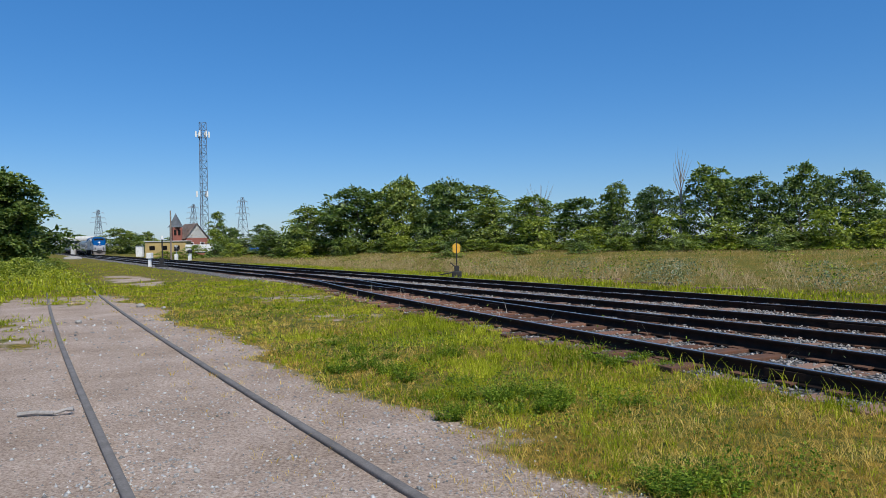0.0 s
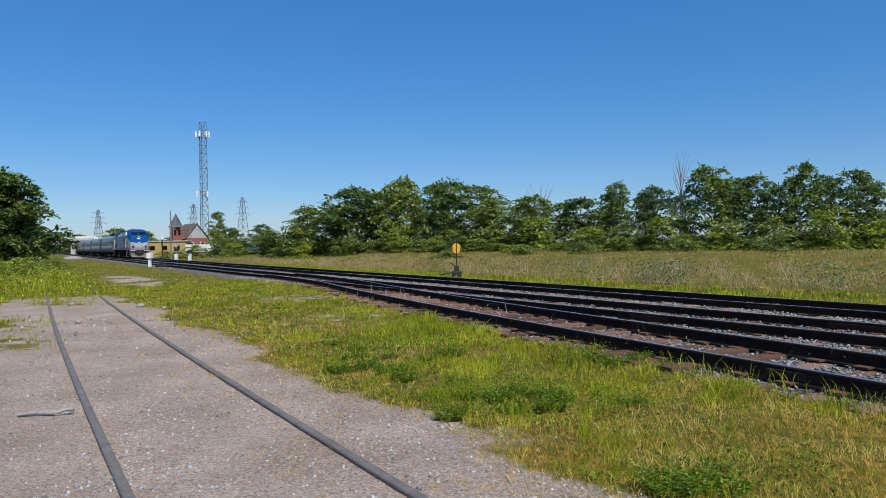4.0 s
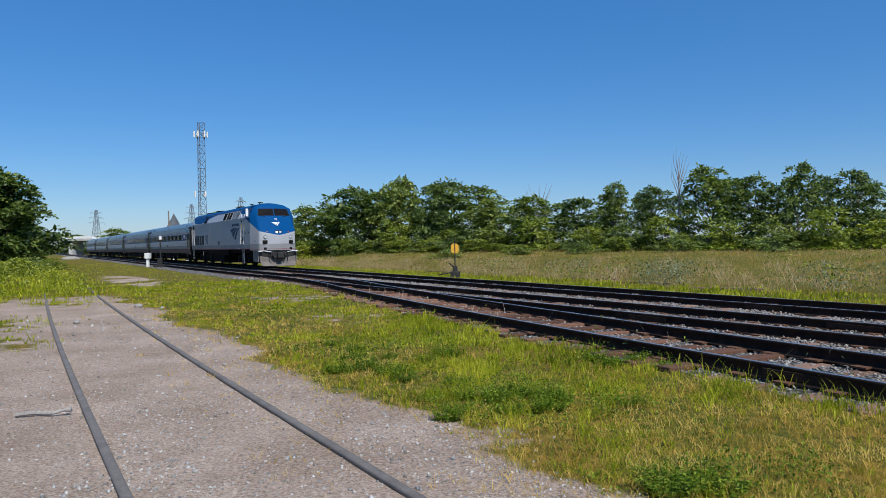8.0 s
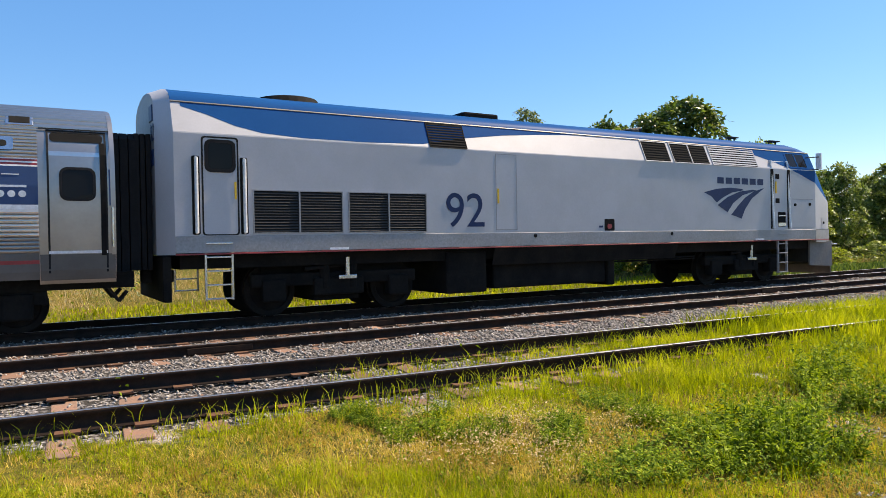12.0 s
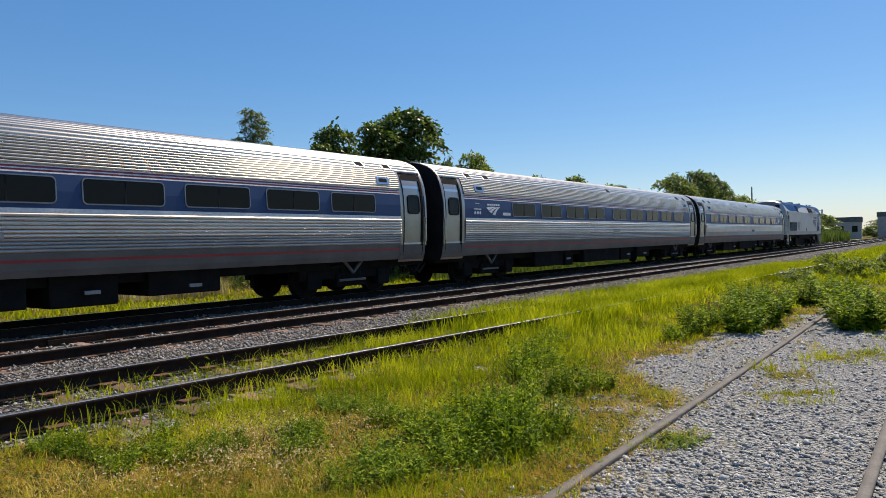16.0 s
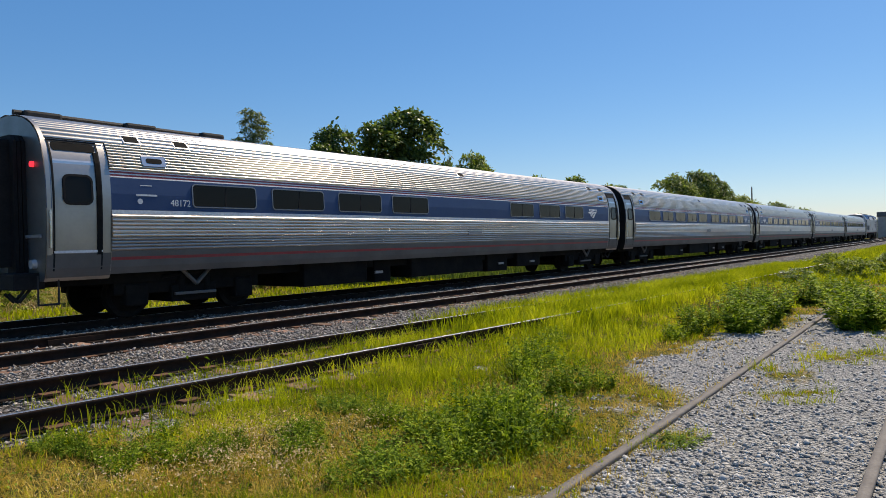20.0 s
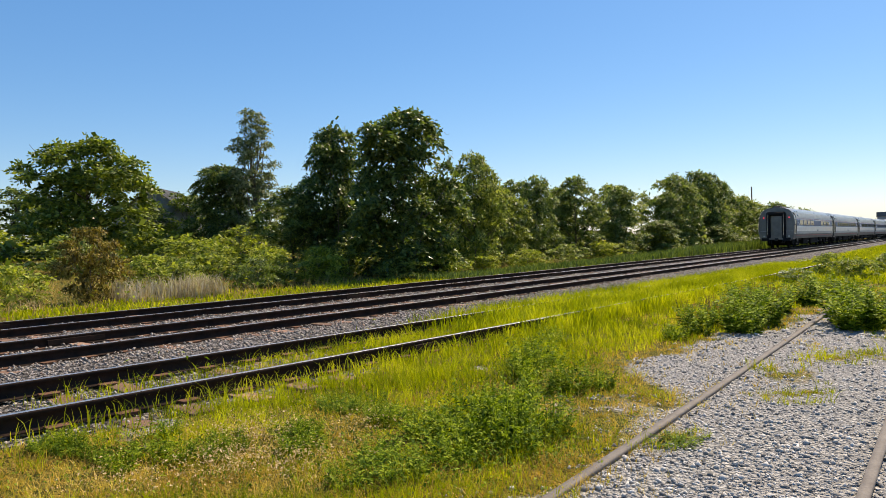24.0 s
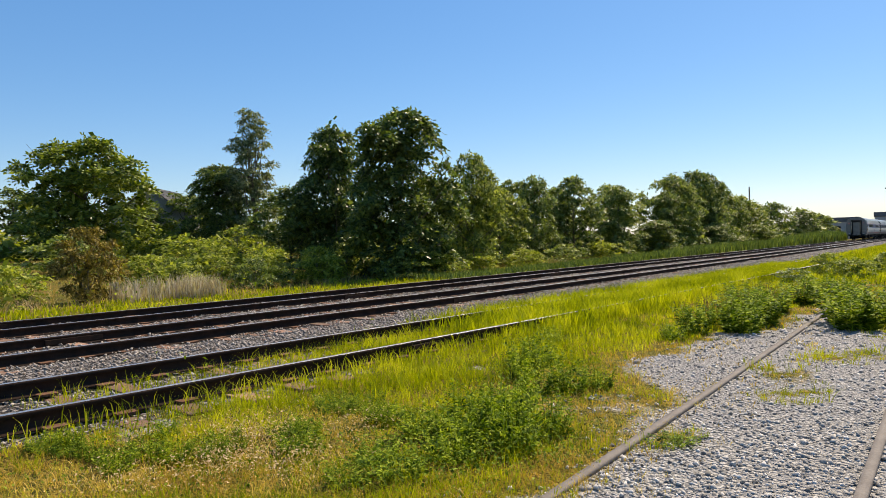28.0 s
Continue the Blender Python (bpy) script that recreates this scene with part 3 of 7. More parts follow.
# mown strip and meadow beyond the main track
x, y = sprinkle(52000, -70, 70, 16.0, 22, lambda x, y: (y > track_a(x) + 1.4) * (1 - 0.3 * step(18, 22, y)))
blades("far_strip_grass", x, y, rng.uniform(0.08, 0.2, len(x)) * (1 + 0.5 * lumps(x, y, 2.2, 1.0)), rng.uniform(0.010, 0.022, len(x)), 0.6, M_GRASS, "green grass strip beyond the main track")
x, y = sprinkle(145000, -110, 90, 18, 52, lambda x, y: (y > track_a(x) + 5.3 + 1.0 * lumps(x, y, 0.6)) * np.clip(1.25 - (y - 18) / 34, 0.12, 1))
h = rng.uniform(0.15, 0.62, len(x)) * (1 - 0.45 * step(26, 36, y)) * (0.85 + 0.3 * lumps(x, y, 0.35, 1.0) + 0.25 * lumps(x, y, 1.3, 4.0))
blades("meadow_grass", x, y, np.maximum(h, 0.08), rng.uniform(0.25, 0.6, len(x)) * y * 0.0006, 1.0, M_MEADOW, "tall pale meadow grass gone to seed")
x, y = sprinkle(90000, -110, 90, 19, 52, lambda x, y: (y > track_a(x) + 5.5) * np.clip(1.2 * lumps(x, y, 0.5, 6.0) + 0.9 * lumps(x, y, 1.5, 3.0), 0, 0.7))
leaflets("meadow_weeds", x, y, ground_z(x, y) + rng.uniform(0.05, 0.75, len(x)) * (0.6 + 0.4 * lumps(x, y, 0.5, 6.0)), rng.uniform(0.08, 0.2, len(x)), M_WEED, "tall green weeds among the meadow grass")


x, y = sprinkle(15000, -75, 10, 20, 36, lambda x, y: (y > track_a(x) + 5.8) * np.clip(2.2 * lumps(x, y, 0.8, 9.0) + 1.2 * lumps(x, y, 2.3, 2.0) - 0.5, 0, 1))
blades("seed_grass", x, y, rng.uniform(0.3, 0.7, len(x)), rng.uniform(0.004, 0.009, len(x)), 1.0, M_SEED, "wispy bleached seed grass in the meadow", tuft=4)
x, y = sprinkle(30000, -34, 4, 20.5, 27, lambda x, y: (y > track_a(x) + 5.6) * np.clip(1.5 * lumps(x, y, 0.45, 2.0) + 0.6 * lumps(x, y, 1.4, 8.0) - 0.1, 0, 1))
leaflets("grey_meadow_weeds", x, y, ground_z(x, y) + rng.uniform(0.05, 0.9, len(x)), rng.uniform(0.07, 0.15, len(x)), M_LEAFG, "tall grey-green weeds at the near edge of the meadow")
x, y = sprinkle(26000, -62, -24, -7, 2.6, lambda x, y: turf(x, y) * np.clip(1.6 * lumps(x, y, 0.9, 4.0) + 0.8 * lumps(x, y, 2.1, 3.0), 0, 1))
leaflets("tall_yellow_weeds", x, y, ground_z(x, y) + rng.uniform(0.05, 0.75, len(x)), rng.uniform(0.08, 0.18, len(x)), M_BUSHLEAF, "tall yellow-green weeds beside the old track")


# ---- tracks ----
RAIL_H = 0.168


def rail_profile(head_only=False):
    """Cross-section of a flat-bottom rail: foot, web and head; the top lies at 0."""
    h = RAIL_H
    half = [(0.069, -h), (0.069, -h + 0.012), (0.016, -h + 0.03), (0.010, -h + 0.06), (0.010, -0.048), (0.034, -0.038), (0.037, -0.012), (0.030, 0.0)]
    return half + [(-a, b) for a, b in reversed(half)]


def rail(name, line, side, zt, x0, x1, parent, mat, head, d=1.5):
    """A rail swept along a track line, on one side of its middle."""
    xs = np.arange(x0, x1 + d / 2, d)
    yc = line(xs)
    s = np.gradient(yc, xs)
    nrm = np.stack([-s, np.ones_like(s)], 1) / np.sqrt(1 + s * s)[:, None]
    prof = rail_profile()
    k = len(prof)
    verts = np.empty((len(xs), k, 3))
    for j, (o, z) in enumerate(prof):
        verts[:, j, 0] = xs + nrm[:, 0] * (side * 0.7525 + o)
        verts[:, j, 1] = yc + nrm[:, 1] * (side * 0.7525 + o)
        verts[:, j, 2] = zt + z
    i = np.arange(len(xs) - 1)[:, None] * k + np.arange(k)[None]
    j = np.arange(len(xs) - 1)[:, None] * k + (np.arange(k)[None] + 1) % k
    faces = np.stack([i, i + k, j + k, j], -1).reshape(-1, 4)
    ob = raw_mesh(name, verts.reshape(-1, 3), faces, mat, parent)
    ob.data.materials.append(head)
    mi = np.zeros((len(xs) - 1, k), dtype=np.int32)
    mi[:, 7] = 1
    ob.data.polygons.foreach_set("material_index", mi.ravel())
    return ob


def box_mesh(name, dx, dy, dz, mat, bev=0.012):
    bm = fresh()
    box(bm, -dx / 2, -dy / 2, -dz, dx / 2, dy / 2, 0, bev)
    me = bpy.data.meshes.new(name)
    bm.to_mesh(me)
    bm.free()
    me.materials.append(mat)
    return me


TIE = box_mesh("tie", 0.23, 2.6, 0.16, M_TIE)
REDTIE = box_mesh("tie", 0.23, 2.6, 0.16, M_REDTIE)
PLATE = box_mesh("tie_plate", 0.19, 0.33, 0.02, M_PLATE, 0.0)
JOINT = box_mesh("joint_bar", 0.92, 0.03, 0.09, M_RAIL, 0.006)


def lay_track(label, line, zt, x0, x1, tie0, tie1, step_m, lift=0.002):
    top = tagged(empty("railway_track"), label, "track", kind="structure")
    for side in (-1, 1):
        rail("rail", line, side, zt, x0, x1, top, M_RAIL, M_HEAD)
    x = tie0
    while x < tie1:
        y = float(line(x))
        s = math.atan2(float(line(x + 0.5) - line(x - 0.5)), 1.0)
        rusty = tie1 < 20 and -26 < x < -5.5
        t = new("tie", REDTIE if rusty else TIE)
        t.parent = top
        t.matrix_basis = pose(x, y + rng.normal(0, 0.05), zt - RAIL_H + (0.004 if rusty else lift) + rng.normal(0, 0.012), rng.normal(0, 0.4), rng.normal(0, 0.5), math.degrees(s) + rng.normal(0, 1.0))
        for side in (-1, 1):
            p = new("tie_plate", PLATE)
            p.parent = top
            p.matrix_basis = pose(x, y + side * 0.7525, zt - RAIL_H + 0.022, 0, 0, math.degrees(s))
        x += step_m * rng.uniform(0.93, 1.07)
    for xj in np.arange(x0 + 6, x1, 11.9):
        if tie0 < xj < tie1:
            for side in (-1, 1):
                for o in (-0.028, 0.028):
                    j = new("joint_bar", JOINT)
                    j.parent = top
                    xx = xj + (3.1 if side > 0 else 0)
                    j.matrix_basis = pose(xx, float(line(xx)) + side * 0.7525 + o, zt - 0.045)
    return top


lay_track("main line track on dark wooden ties in grey ballast", track_a, ZA, -420, 420, -44, 52, 0.55)
lay_track("second track of rusty rails on wooden ties", track_b, ZB, -420, 420, -44, 52, 0.55)
lay_track("overgrown siding track branching off, with rust-brown ties", track_c, ZC, -34, 40, -33, 14, 0.6, -0.03)
dirt_track = tagged(empty("railway_track"), "disused rails sunk flush in packed gravel", "track", kind="structure")
rail("rail", track_d, -1, ZD, -29, 12.5, dirt_track, M_DRAIL, M_DRAIL, 0.5)
rail("rail", track_d, 1, ZD, -35, 16.2, dirt_track, M_DRAIL, M_DRAIL, 0.5)


# ---- trees ----
def tree_meshes(name, seed, h=8.0, w=7.0, clumps=60, sprays=24, leaf=0.26, mat=None, clear=0.0, top=0.85, droop=0.5, pinnate=5, lump=(0.10, 0.17), gaps=0.12):
    """Trunk and crown meshes of one kind of tree: limbs that carry uneven clumps, each of many drooping sprays of small leaves."""
    r = np.random.default_rng(seed)
    bm = fresh()
    pts, p = [], np.array([0.0, 0, -0.3])
    for k in range(8):
        pts.append(p.copy())
        p = p + np.array([r.normal(0, 0.016 * h), r.normal(0, 0.016 * h), h * 0.125])
    rad = h * 0.014
    for k in range(7):
        rod(bm, pts[k], pts[k + 1], rad * (1 - k / 8.5), rad * (1 - (k + 1) / 8.5), 6)
    ph = r.uniform(0, 6.283, 4)
    cen, size = [], []
    tries = 0
    while len(cen) < clumps and tries < clumps * 40:
        tries += 1
        v, a = r.uniform(0.0, 1.0), r.uniform(0, 6.283)
        rise = min(1.0, (v / (1 - top + 0.25)) ** 0.55 * 0.2 + 0.8) if v < 1 - top + 0.25 else 1.0
        env = rise * math.sqrt(max(0.0, 1 - max(0.0, (v - (1 - top)) / top) ** 2.2))
        lobes = 1 + 0.20 * math.sin(3 * a + ph[0] + 2.5 * v) + 0.16 * math.sin(5 * a + ph[1] - 5 * v) + 0.12 * math.sin(9 * v + ph[2])
        rr = w / 2 * env * lobes * r.uniform(0.0, 1.0) ** 0.42
        c = np.array([math.cos(a) * rr, math.sin(a) * rr, h * (clear + (1 - clear) * (0.04 + 0.96 * v))])
        sc = w * r.uniform(*lump) * (1.1 - 0.4 * v)
        if any(np.linalg.norm((c - q) * [1, 1, 1.3]) < 0.55 * (sc + z) for q, z in zip(cen, size)):
            continue
        if math.sin(4.1 * a + 6 * v + ph[3]) > 1 - 2 * gaps and rr > 0.25 * w:
            continue
        cen.append(c), size.append(sc)
    cen, size = np.array(cen), np.array(size)
    for c in cen[:: max(1, len(cen) // 14)]:
        b = pts[min(6, max(1, int(c[2] / h * 6.0) - 1))]
        mid = (b + c) / 2 + np.array([0, 0, -0.05 * h])
        rod(bm, b, mid, rad * 0.40, rad * 0.26, 4)
        rod(bm, mid, c, rad * 0.26, rad * 0.08, 3)
    trunk = bpy.data.meshes.new(name + "_trunk")
    bm.to_mesh(trunk)
    bm.free()
    trunk.materials.append(M_BARK)
    # sprays spread from the clumps, up and outwards, and arch over
    n = len(cen) * sprays
    ci = np.repeat(np.arange(len(cen)), sprays)
    c, sz = cen[ci], size[ci][:, None]
    d = r.normal(0, 1, (n, 3))
    d /= np.linalg.norm(d, axis=1)[:, None]
    d[:, 2] = np.abs(d[:, 2]) * 0.9 - 0.25
    base = c + d * sz * r.uniform(0.25, 0.75, (n, 1)) * np.array([1, 1, 0.75])
    axis = c * np.array([1, 1, 0])
    axis /= np.linalg.norm(axis, axis=1)[:, None] + 0.3
    run = d * np.array([1, 1, 0.6]) + 0.45 * axis + r.normal(0, 0.35, (n, 3))
    run[:, 2] = run[:, 2] * 0.5 + 0.12
    run /= np.linalg.norm(run, axis=1)[:, None]
    length = leaf * pinnate * 0.42 * r.uniform(0.7, 1.3, (n, 1))
    flat = np.cross(run, np.array([0, 0, 1.0]) + r.normal(0, 0.38, (n, 3)))
    flat /= np.linalg.norm(flat, axis=1)[:, None] + 1e-6
    quads = []
    for k in range(pinnate):
        u = (k + 0.6) / pinnate
        sg = 0.0 if k == pinnate - 1 else (1.0 if k % 2 else -1.0)
        p = base + run * length * u
        p[:, 2] -= (droop * length[:, 0]) * u ** 2
        out = run * (0.55 if sg else 1.0) + flat * sg * 0.85 + r.normal(0, 0.18, (n, 3))
        out[:, 2] -= droop * (0.25 + 0.5 * u)
        out /= np.linalg.norm(out, axis=1)[:, None]
        side = np.cross(out, np.array([0, 0, 1.0]) + r.normal(0, 0.45, (n, 3)))
        side /= np.linalg.norm(side, axis=1)[:, None] + 1e-6
        ln, wd = leaf * r.uniform(0.7, 1.3, (n, 1)), leaf * r.uniform(0.22, 0.36, (n, 1))
        quads.append(np.stack([p, p + out * ln * 0.45 + side * wd, p + out * ln, p + out * ln * 0.45 - side * wd], 1))
    # larger leaves fill the inside of each clump
    m = len(cen) * 12
    ci = np.repeat(np.arange(len(cen)), 12)
    p = cen[ci] + r.normal(0, 0.30, (m, 3)) * size[ci][:, None]
    out, side = r.normal(0, 1, (m, 3)), r.normal(0, 1, (m, 3))
    out, side = (v / np.linalg.norm(v, axis=1)[:, None] * size[ci][:, None] * 0.34 for v in (out, side))
    quads.append(np.stack([p - out, p + side * 0.6, p + out, p - side * 0.6], 1))
    q = np.concatenate(quads)
    lo, hi = np.quantile(np.hypot(q[..., 0], q[..., 1]), 0.995), q[..., 2].max()
    q *= np.array([w / 2 / lo, w / 2 / lo, h / hi])
    ob = raw_mesh(name + "_crown", q.reshape(-1, 3), np.arange(4 * len(q)).reshape(-1, 4), mat or M_LEAF)
    crown = ob.data
    bpy.data.objects.remove(ob)
    return trunk, crown, h, w


def over_ground(x, y, top):
    return top - float(ground_z(np.array(x), np.array(y)))


def plant(kind, x, y, h, w, label, turn=0.0, group="", category="tree", sink=0.0, parts=("trunk", "crown")):
    trunk, crown, kh, kw = kind
    top = empty(category.replace(" ", "_"), Matrix.LocRotScale((x, y, float(ground_z(np.array(x), np.array(y))) - sink), Euler((0, 0, turn)), (w / kw, w / kw, h / kh * 0.95)))
    for nm, me in zip(parts, (trunk, crown)):
        o = new(nm, me)
        o.parent = top
    return tagged(top, label, category, group)


# far kinds with coarser leaves, near kinds with finer ones
BROAD = [tree_meshes("broad", 11 + k, 8, 8, 72, 16, 0.48, (M_LEAF, M_LEAFD, M_LEAF)[k], pinnate=4, gaps=0.08) for k in range(3)]
OVAL = [tree_meshes("oval", 31 + k, 8, 5.5, 58, 15, 0.40, (M_LEAFD, M_LEAF, M_LEAFD)[k], top=0.75, pinnate=4, gaps=0.1) for k in range(3)]
BUSH = [tree_meshes("bush", 81 + k, 2.2, 3.0, 18, 12, 0.26, (M_BUSHLEAF, M_LEAF, M_BUSHLEAF)[k], pinnate=4, lump=(0.13, 0.22)) for k in range(3)]
BROADN = [tree_meshes("near_broad", 15 + k, 9, 10, 120, 32, 0.34, (M_LEAF, M_LEAF, M_LEAFD)[k], pinnate=5, lump=(0.08, 0.14), gaps=0.08) for k in range(3)]
OVALX = [tree_meshes("deep_oval", 61 + k, 8, 5.5, 64, 16, 0.36, (M_LEAFX, M_LEAFD)[k], top=0.75, pinnate=4, gaps=0.12) for k in range(2)]
OVALN = [tree_meshes("near_oval", 35 + k, 7, 6, 84, 28, 0.26, pinnate=5, top=0.8, gaps=0.14) for k in range(3)]
DARK = [tree_meshes("dark", 51 + k, 8.5, 6.2, 105, 36, 0.28, M_LEAFX, pinnate=6, top=0.7, droop=0.7, gaps=0.14) for k in range(2)]
DARKW = tree_meshes("wide_dark", 55, 10, 11, 140, 26, 0.46, M_LEAFX, pinnate=5, lump=(0.08, 0.14), gaps=0.05)
SLIM = tree_meshes("slim", 71, 10, 3.4, 110, 26, 0.17, M_LEAFG, clear=0.05, top=0.9, pinnate=5, lump=(0.13, 0.22), gaps=0.1)
BUSHN = [tree_meshes("near_bush", 85 + k, 2.0, 3.2, 32, 20, 0.16, (M_BUSHLEAF, M_LEAF, M_BUSHLEAF)[k], pinnate=4, lump=(0.12, 0.2)) for k in range(3)]
RUSTY = tree_meshes("russet_bush", 89, 2.4, 3.0, 40, 30, 0.12, M_RUSSET, pinnate=5, lump=(0.12, 0.2))

# woods beyond the meadow: x, y, height, width
WOODS = [(-90.4, 34.5, 7.4, 9.5), (-84.2, 38.7, 9.6, 12), (-77.4, 42.1, 10.4, 8.5), (-71.1, 44.8, 9.7, 10), (-63.4, 45.8, 6.6, 7), (-57.9, 47.0, 6.6, 7.5),
         (-52.3, 48.5, 6.0, 7), (-49.0, 50.1, 7.5, 4.5), (-45.7, 51.6, 6.9, 5.2), (-40.5, 52.5, 8.4, 6.6), (-37.0, 54.2, 7.3, 5.6), (-33.7, 55.8, 8.1, 4.8),
         (-31.0, 58.3, 7.3, 5.8), (-27.0, 61.3, 6.0, 7), (-20, 62, 7.0, 7), (-12, 61, 7.5, 7.5), (-4, 60, 7, 7), (5, 59, 7.4, 7), (13, 58, 7, 7)]
for k, (x, y, h, w) in enumerate(WOODS):
    big = w > 8
    h = over_ground(x, y, h) / 0.95
    plant(BROAD[k % 3] if big else OVALX[k % 2] if x > -50 else OVAL[k % 3], x, y, h, w, "leafy green broadleaf tree at the meadow's edge", k * 1.7, "trees beyond the meadow")
    if k < 14:
        plant(BUSH[k % 3], x + 3.2, y - 2.2, 2.6 + (k % 3) * 0.5, 5.0, "bright green undergrowth shrub below the trees", k * 2.1, "undergrowth", "shrub")
        plant(OVALX[k % 2] if x > -50 else OVAL[(k + 1) % 3], x - 1.5, y + 5.5, h * 0.9, w * 0.95, "leafy green broadleaf tree behind the first row", k * 2.9, "trees beyond the meadow")

wx, wy = [w[0] for w in WOODS][:16], [w[1] for w in WOODS][:16]
for k in range(30):
    x = -92 + 66 * (k + rng.uniform(-0.3, 0.3)) / 29
    y = float(np.interp(x, wx, wy)) - rng.uniform(2.5, 6.5)
    plant(BUSH[k % 3], x, y, rng.uniform(0.8, 2.6) * (1 if x < -62 else 0.8), rng.uniform(2.6, 5.0), "green shrub at the edge of the meadow", k * 2.3, "undergrowth", "shrub")
    if x > -62 and k % 3 == 0:
        plant(BUSH[(k + 1) % 3], x + rng.uniform(-1, 1), y - rng.uniform(4, 8), rng.uniform(0.8, 1.8), rng.uniform(2.5, 5), "green shrub at the edge of the meadow", k * 1.1, "undergrowth", "shrub")

# trees along the line ahead of the train
LINE = [(23.8, 47.0, 9.3, 11.6, "B"), (18.5, 57, 7.4, 7, "B"), (29.9, 41.2, 7.2, 5.6, "D"), (30.6, 38.6, 10.8, 3.9, "S"), (25.8, 29.2, 4.8, 5.2, "O"), (27.4, 27.6, 8.4, 5.4, "D"),
        (26.3, 22.1, 8.1, 6.4, "D"), (33.2, 22.5, 6.7, 4.4, "O"), (38.5, 24.0, 5.0, 4.6, "O"), (45.2, 25.2, 6.3, 4.8, "O"), (51.0, 24.9, 6.6, 6.0, "O"), (57, 23.8, 6.1, 5.6, "O"),
        (70.0, 23.4, 7.9, 8.0, "B"), (77.0, 22.8, 8.6, 8.0, "B"), (90, 24, 7.4, 8, "B"), (107.0, 24.5, 6.6, 9, "B"), (119.8, 24, 6.8, 8, "B"), (144.7, 24, 6.4, 9, "B"), (175, 26, 6.2, 10, "B")]
for k, (x, y, h, w, kind) in enumerate(LINE):
    src = {"B": BROADN[2 if k == 0 else k % 3] if x < 100 else BROAD[k % 3], "O": OVALN[k % 3], "D": DARK[k % 2], "S": SLIM}[kind]
    lab = {"B": "rounded green broadleaf tree beside the railway", "O": "bright green young broadleaf tree by the line", "D": "dark green walnut-like tree seen against the light", "S": "slim grey-green poplar rising over its neighbours"}[kind]
    plant(src, x, y, over_ground(x, y, h) / 0.95, w, lab, k * 1.3, "trees along the line")
for k, (x, y, h, w) in enumerate([(14.5, 24.5, 2.1, 3.4), (20.0, 24.2, 1.7, 3.0), (23.5, 24.5, 1.9, 3.0), (10.0, 25.5, 1.9, 3.2), (24.6, 20.6, 1.6, 2.8), (26.6, 20.2, 1.9, 3.0), (28.6, 20.9, 1.5, 2.8), (25.6, 25.0, 2.6, 4.0), (28.8, 24.6, 2.8, 4.2), (20.5, 29.0, 2.6, 4.5), (30.5, 30.0, 3.2, 5.0), (22.0, 33, 3.2, 5), (27.5, 36, 3.6, 5), (17, 36, 3, 5),
                                  (31.5, 20.8, 1.5, 2.6), (37, 21.2, 1.6, 3.2), (43.5, 22, 2.0, 4), (50, 22, 2.2, 4), (62, 22, 3.0, 6), (84, 21, 2.6, 5), (100, 21, 2.8, 6)]):
    plant(BUSHN[k % 3], x, y, h * 0.75, w, "low bushy shrub in the rough grass", k * 1.9, "shrubs along the line", "shrub")
for k in range(16):
    x, y = 6 + 4.6 * k + rng.uniform(-1, 1), 64 + rng.uniform(-3, 6) - 1.6 * max(0, k - 6)
    plant(OVAL[k % 3], x, y, rng.uniform(5.5, 7.0), rng.uniform(6, 8), "green broadleaf tree in the row behind the line", k * 1.9, "trees along the line")
    plant(BUSH[k % 3], x + 2, y - 9, rng.uniform(2.0, 3.4), rng.uniform(5, 7), "green shrub below the trees", k * 2.7, "shrubs along the line", "shrub")
for k, (x, y, h, w) in enumerate([(-121, 21.4, 1.5, 4.0), (-120, 24.4, 1.7, 4.6), (-119, 22.8, 1.3, 4.0), (-115.2, 25.2, 2.6, 4.5), (-114.0, 28.0, 3.0, 5.0), (-112.5, 30.5, 2.6, 4.5), (-121, 30.0, 5.6, 4.4)]):
    plant(BUSH[k % 3], x, y, h, w, "bright green shrub before the brick church", k * 2.7, "shrubs by the crossing", "shrub")
for k, (x, y, h, w) in enumerate([(36, 27.5, 6.4, 5.5), (42, 28.0, 6.8, 6.0), (49, 29, 7.0, 6.0), (55, 28, 6.6, 6.0), (62, 26.5, 7.2, 6.5), (66, 22.5, 6.4, 5.5), (84, 24, 8.2, 8.0), (97, 23.5, 7.4, 8.0), (60.5, 21.5, 3.4, 5.0), (74, 20.8, 3.0, 5.0), (92, 20.5, 3.2, 6.0)]):
    plant(OVALN[k % 3], x, y, h, w, "bright green young broadleaf tree in the hedge along the line", k * 2.4, "trees along the line")
plant(RUSTY, 11.3, 22.6, 2.6, 2.6, "russet-brown bush with dying leaves in the rough grass", 0.4, "", "shrub")
for k, (x, y, h, w) in enumerate([(7.6, 21.6, 1.9, 2.6), (17.6, 22.2, 1.4, 2.2), (19.2, 23.5, 1.7, 2.8), (22.4, 23.8, 1.8, 3.2), (15.8, 24.6, 1.5, 2.4), (21.0, 25.6, 2.0, 3.0)]):
    plant(BUSHN[k % 3], x, y, h, w, "bushy yellow-green shrub beyond the tracks", k * 1.7, "shrubs along the line", "shrub")
x, y = sprinkle(2600, 11.8, 15.2, 20.7, 22.4, lambda x, y: np.clip(0.5 + 0.8 * lumps(x, y, 1.9, 3.0), 0, 1))
blades("bleached_stalks", x, y, rng.uniform(0.35, 0.95, len(x)), rng.uniform(0.008, 0.016, len(x)), 0.35, M_PALEDRY, "bleached dead stalks standing in green grass", "weeds")
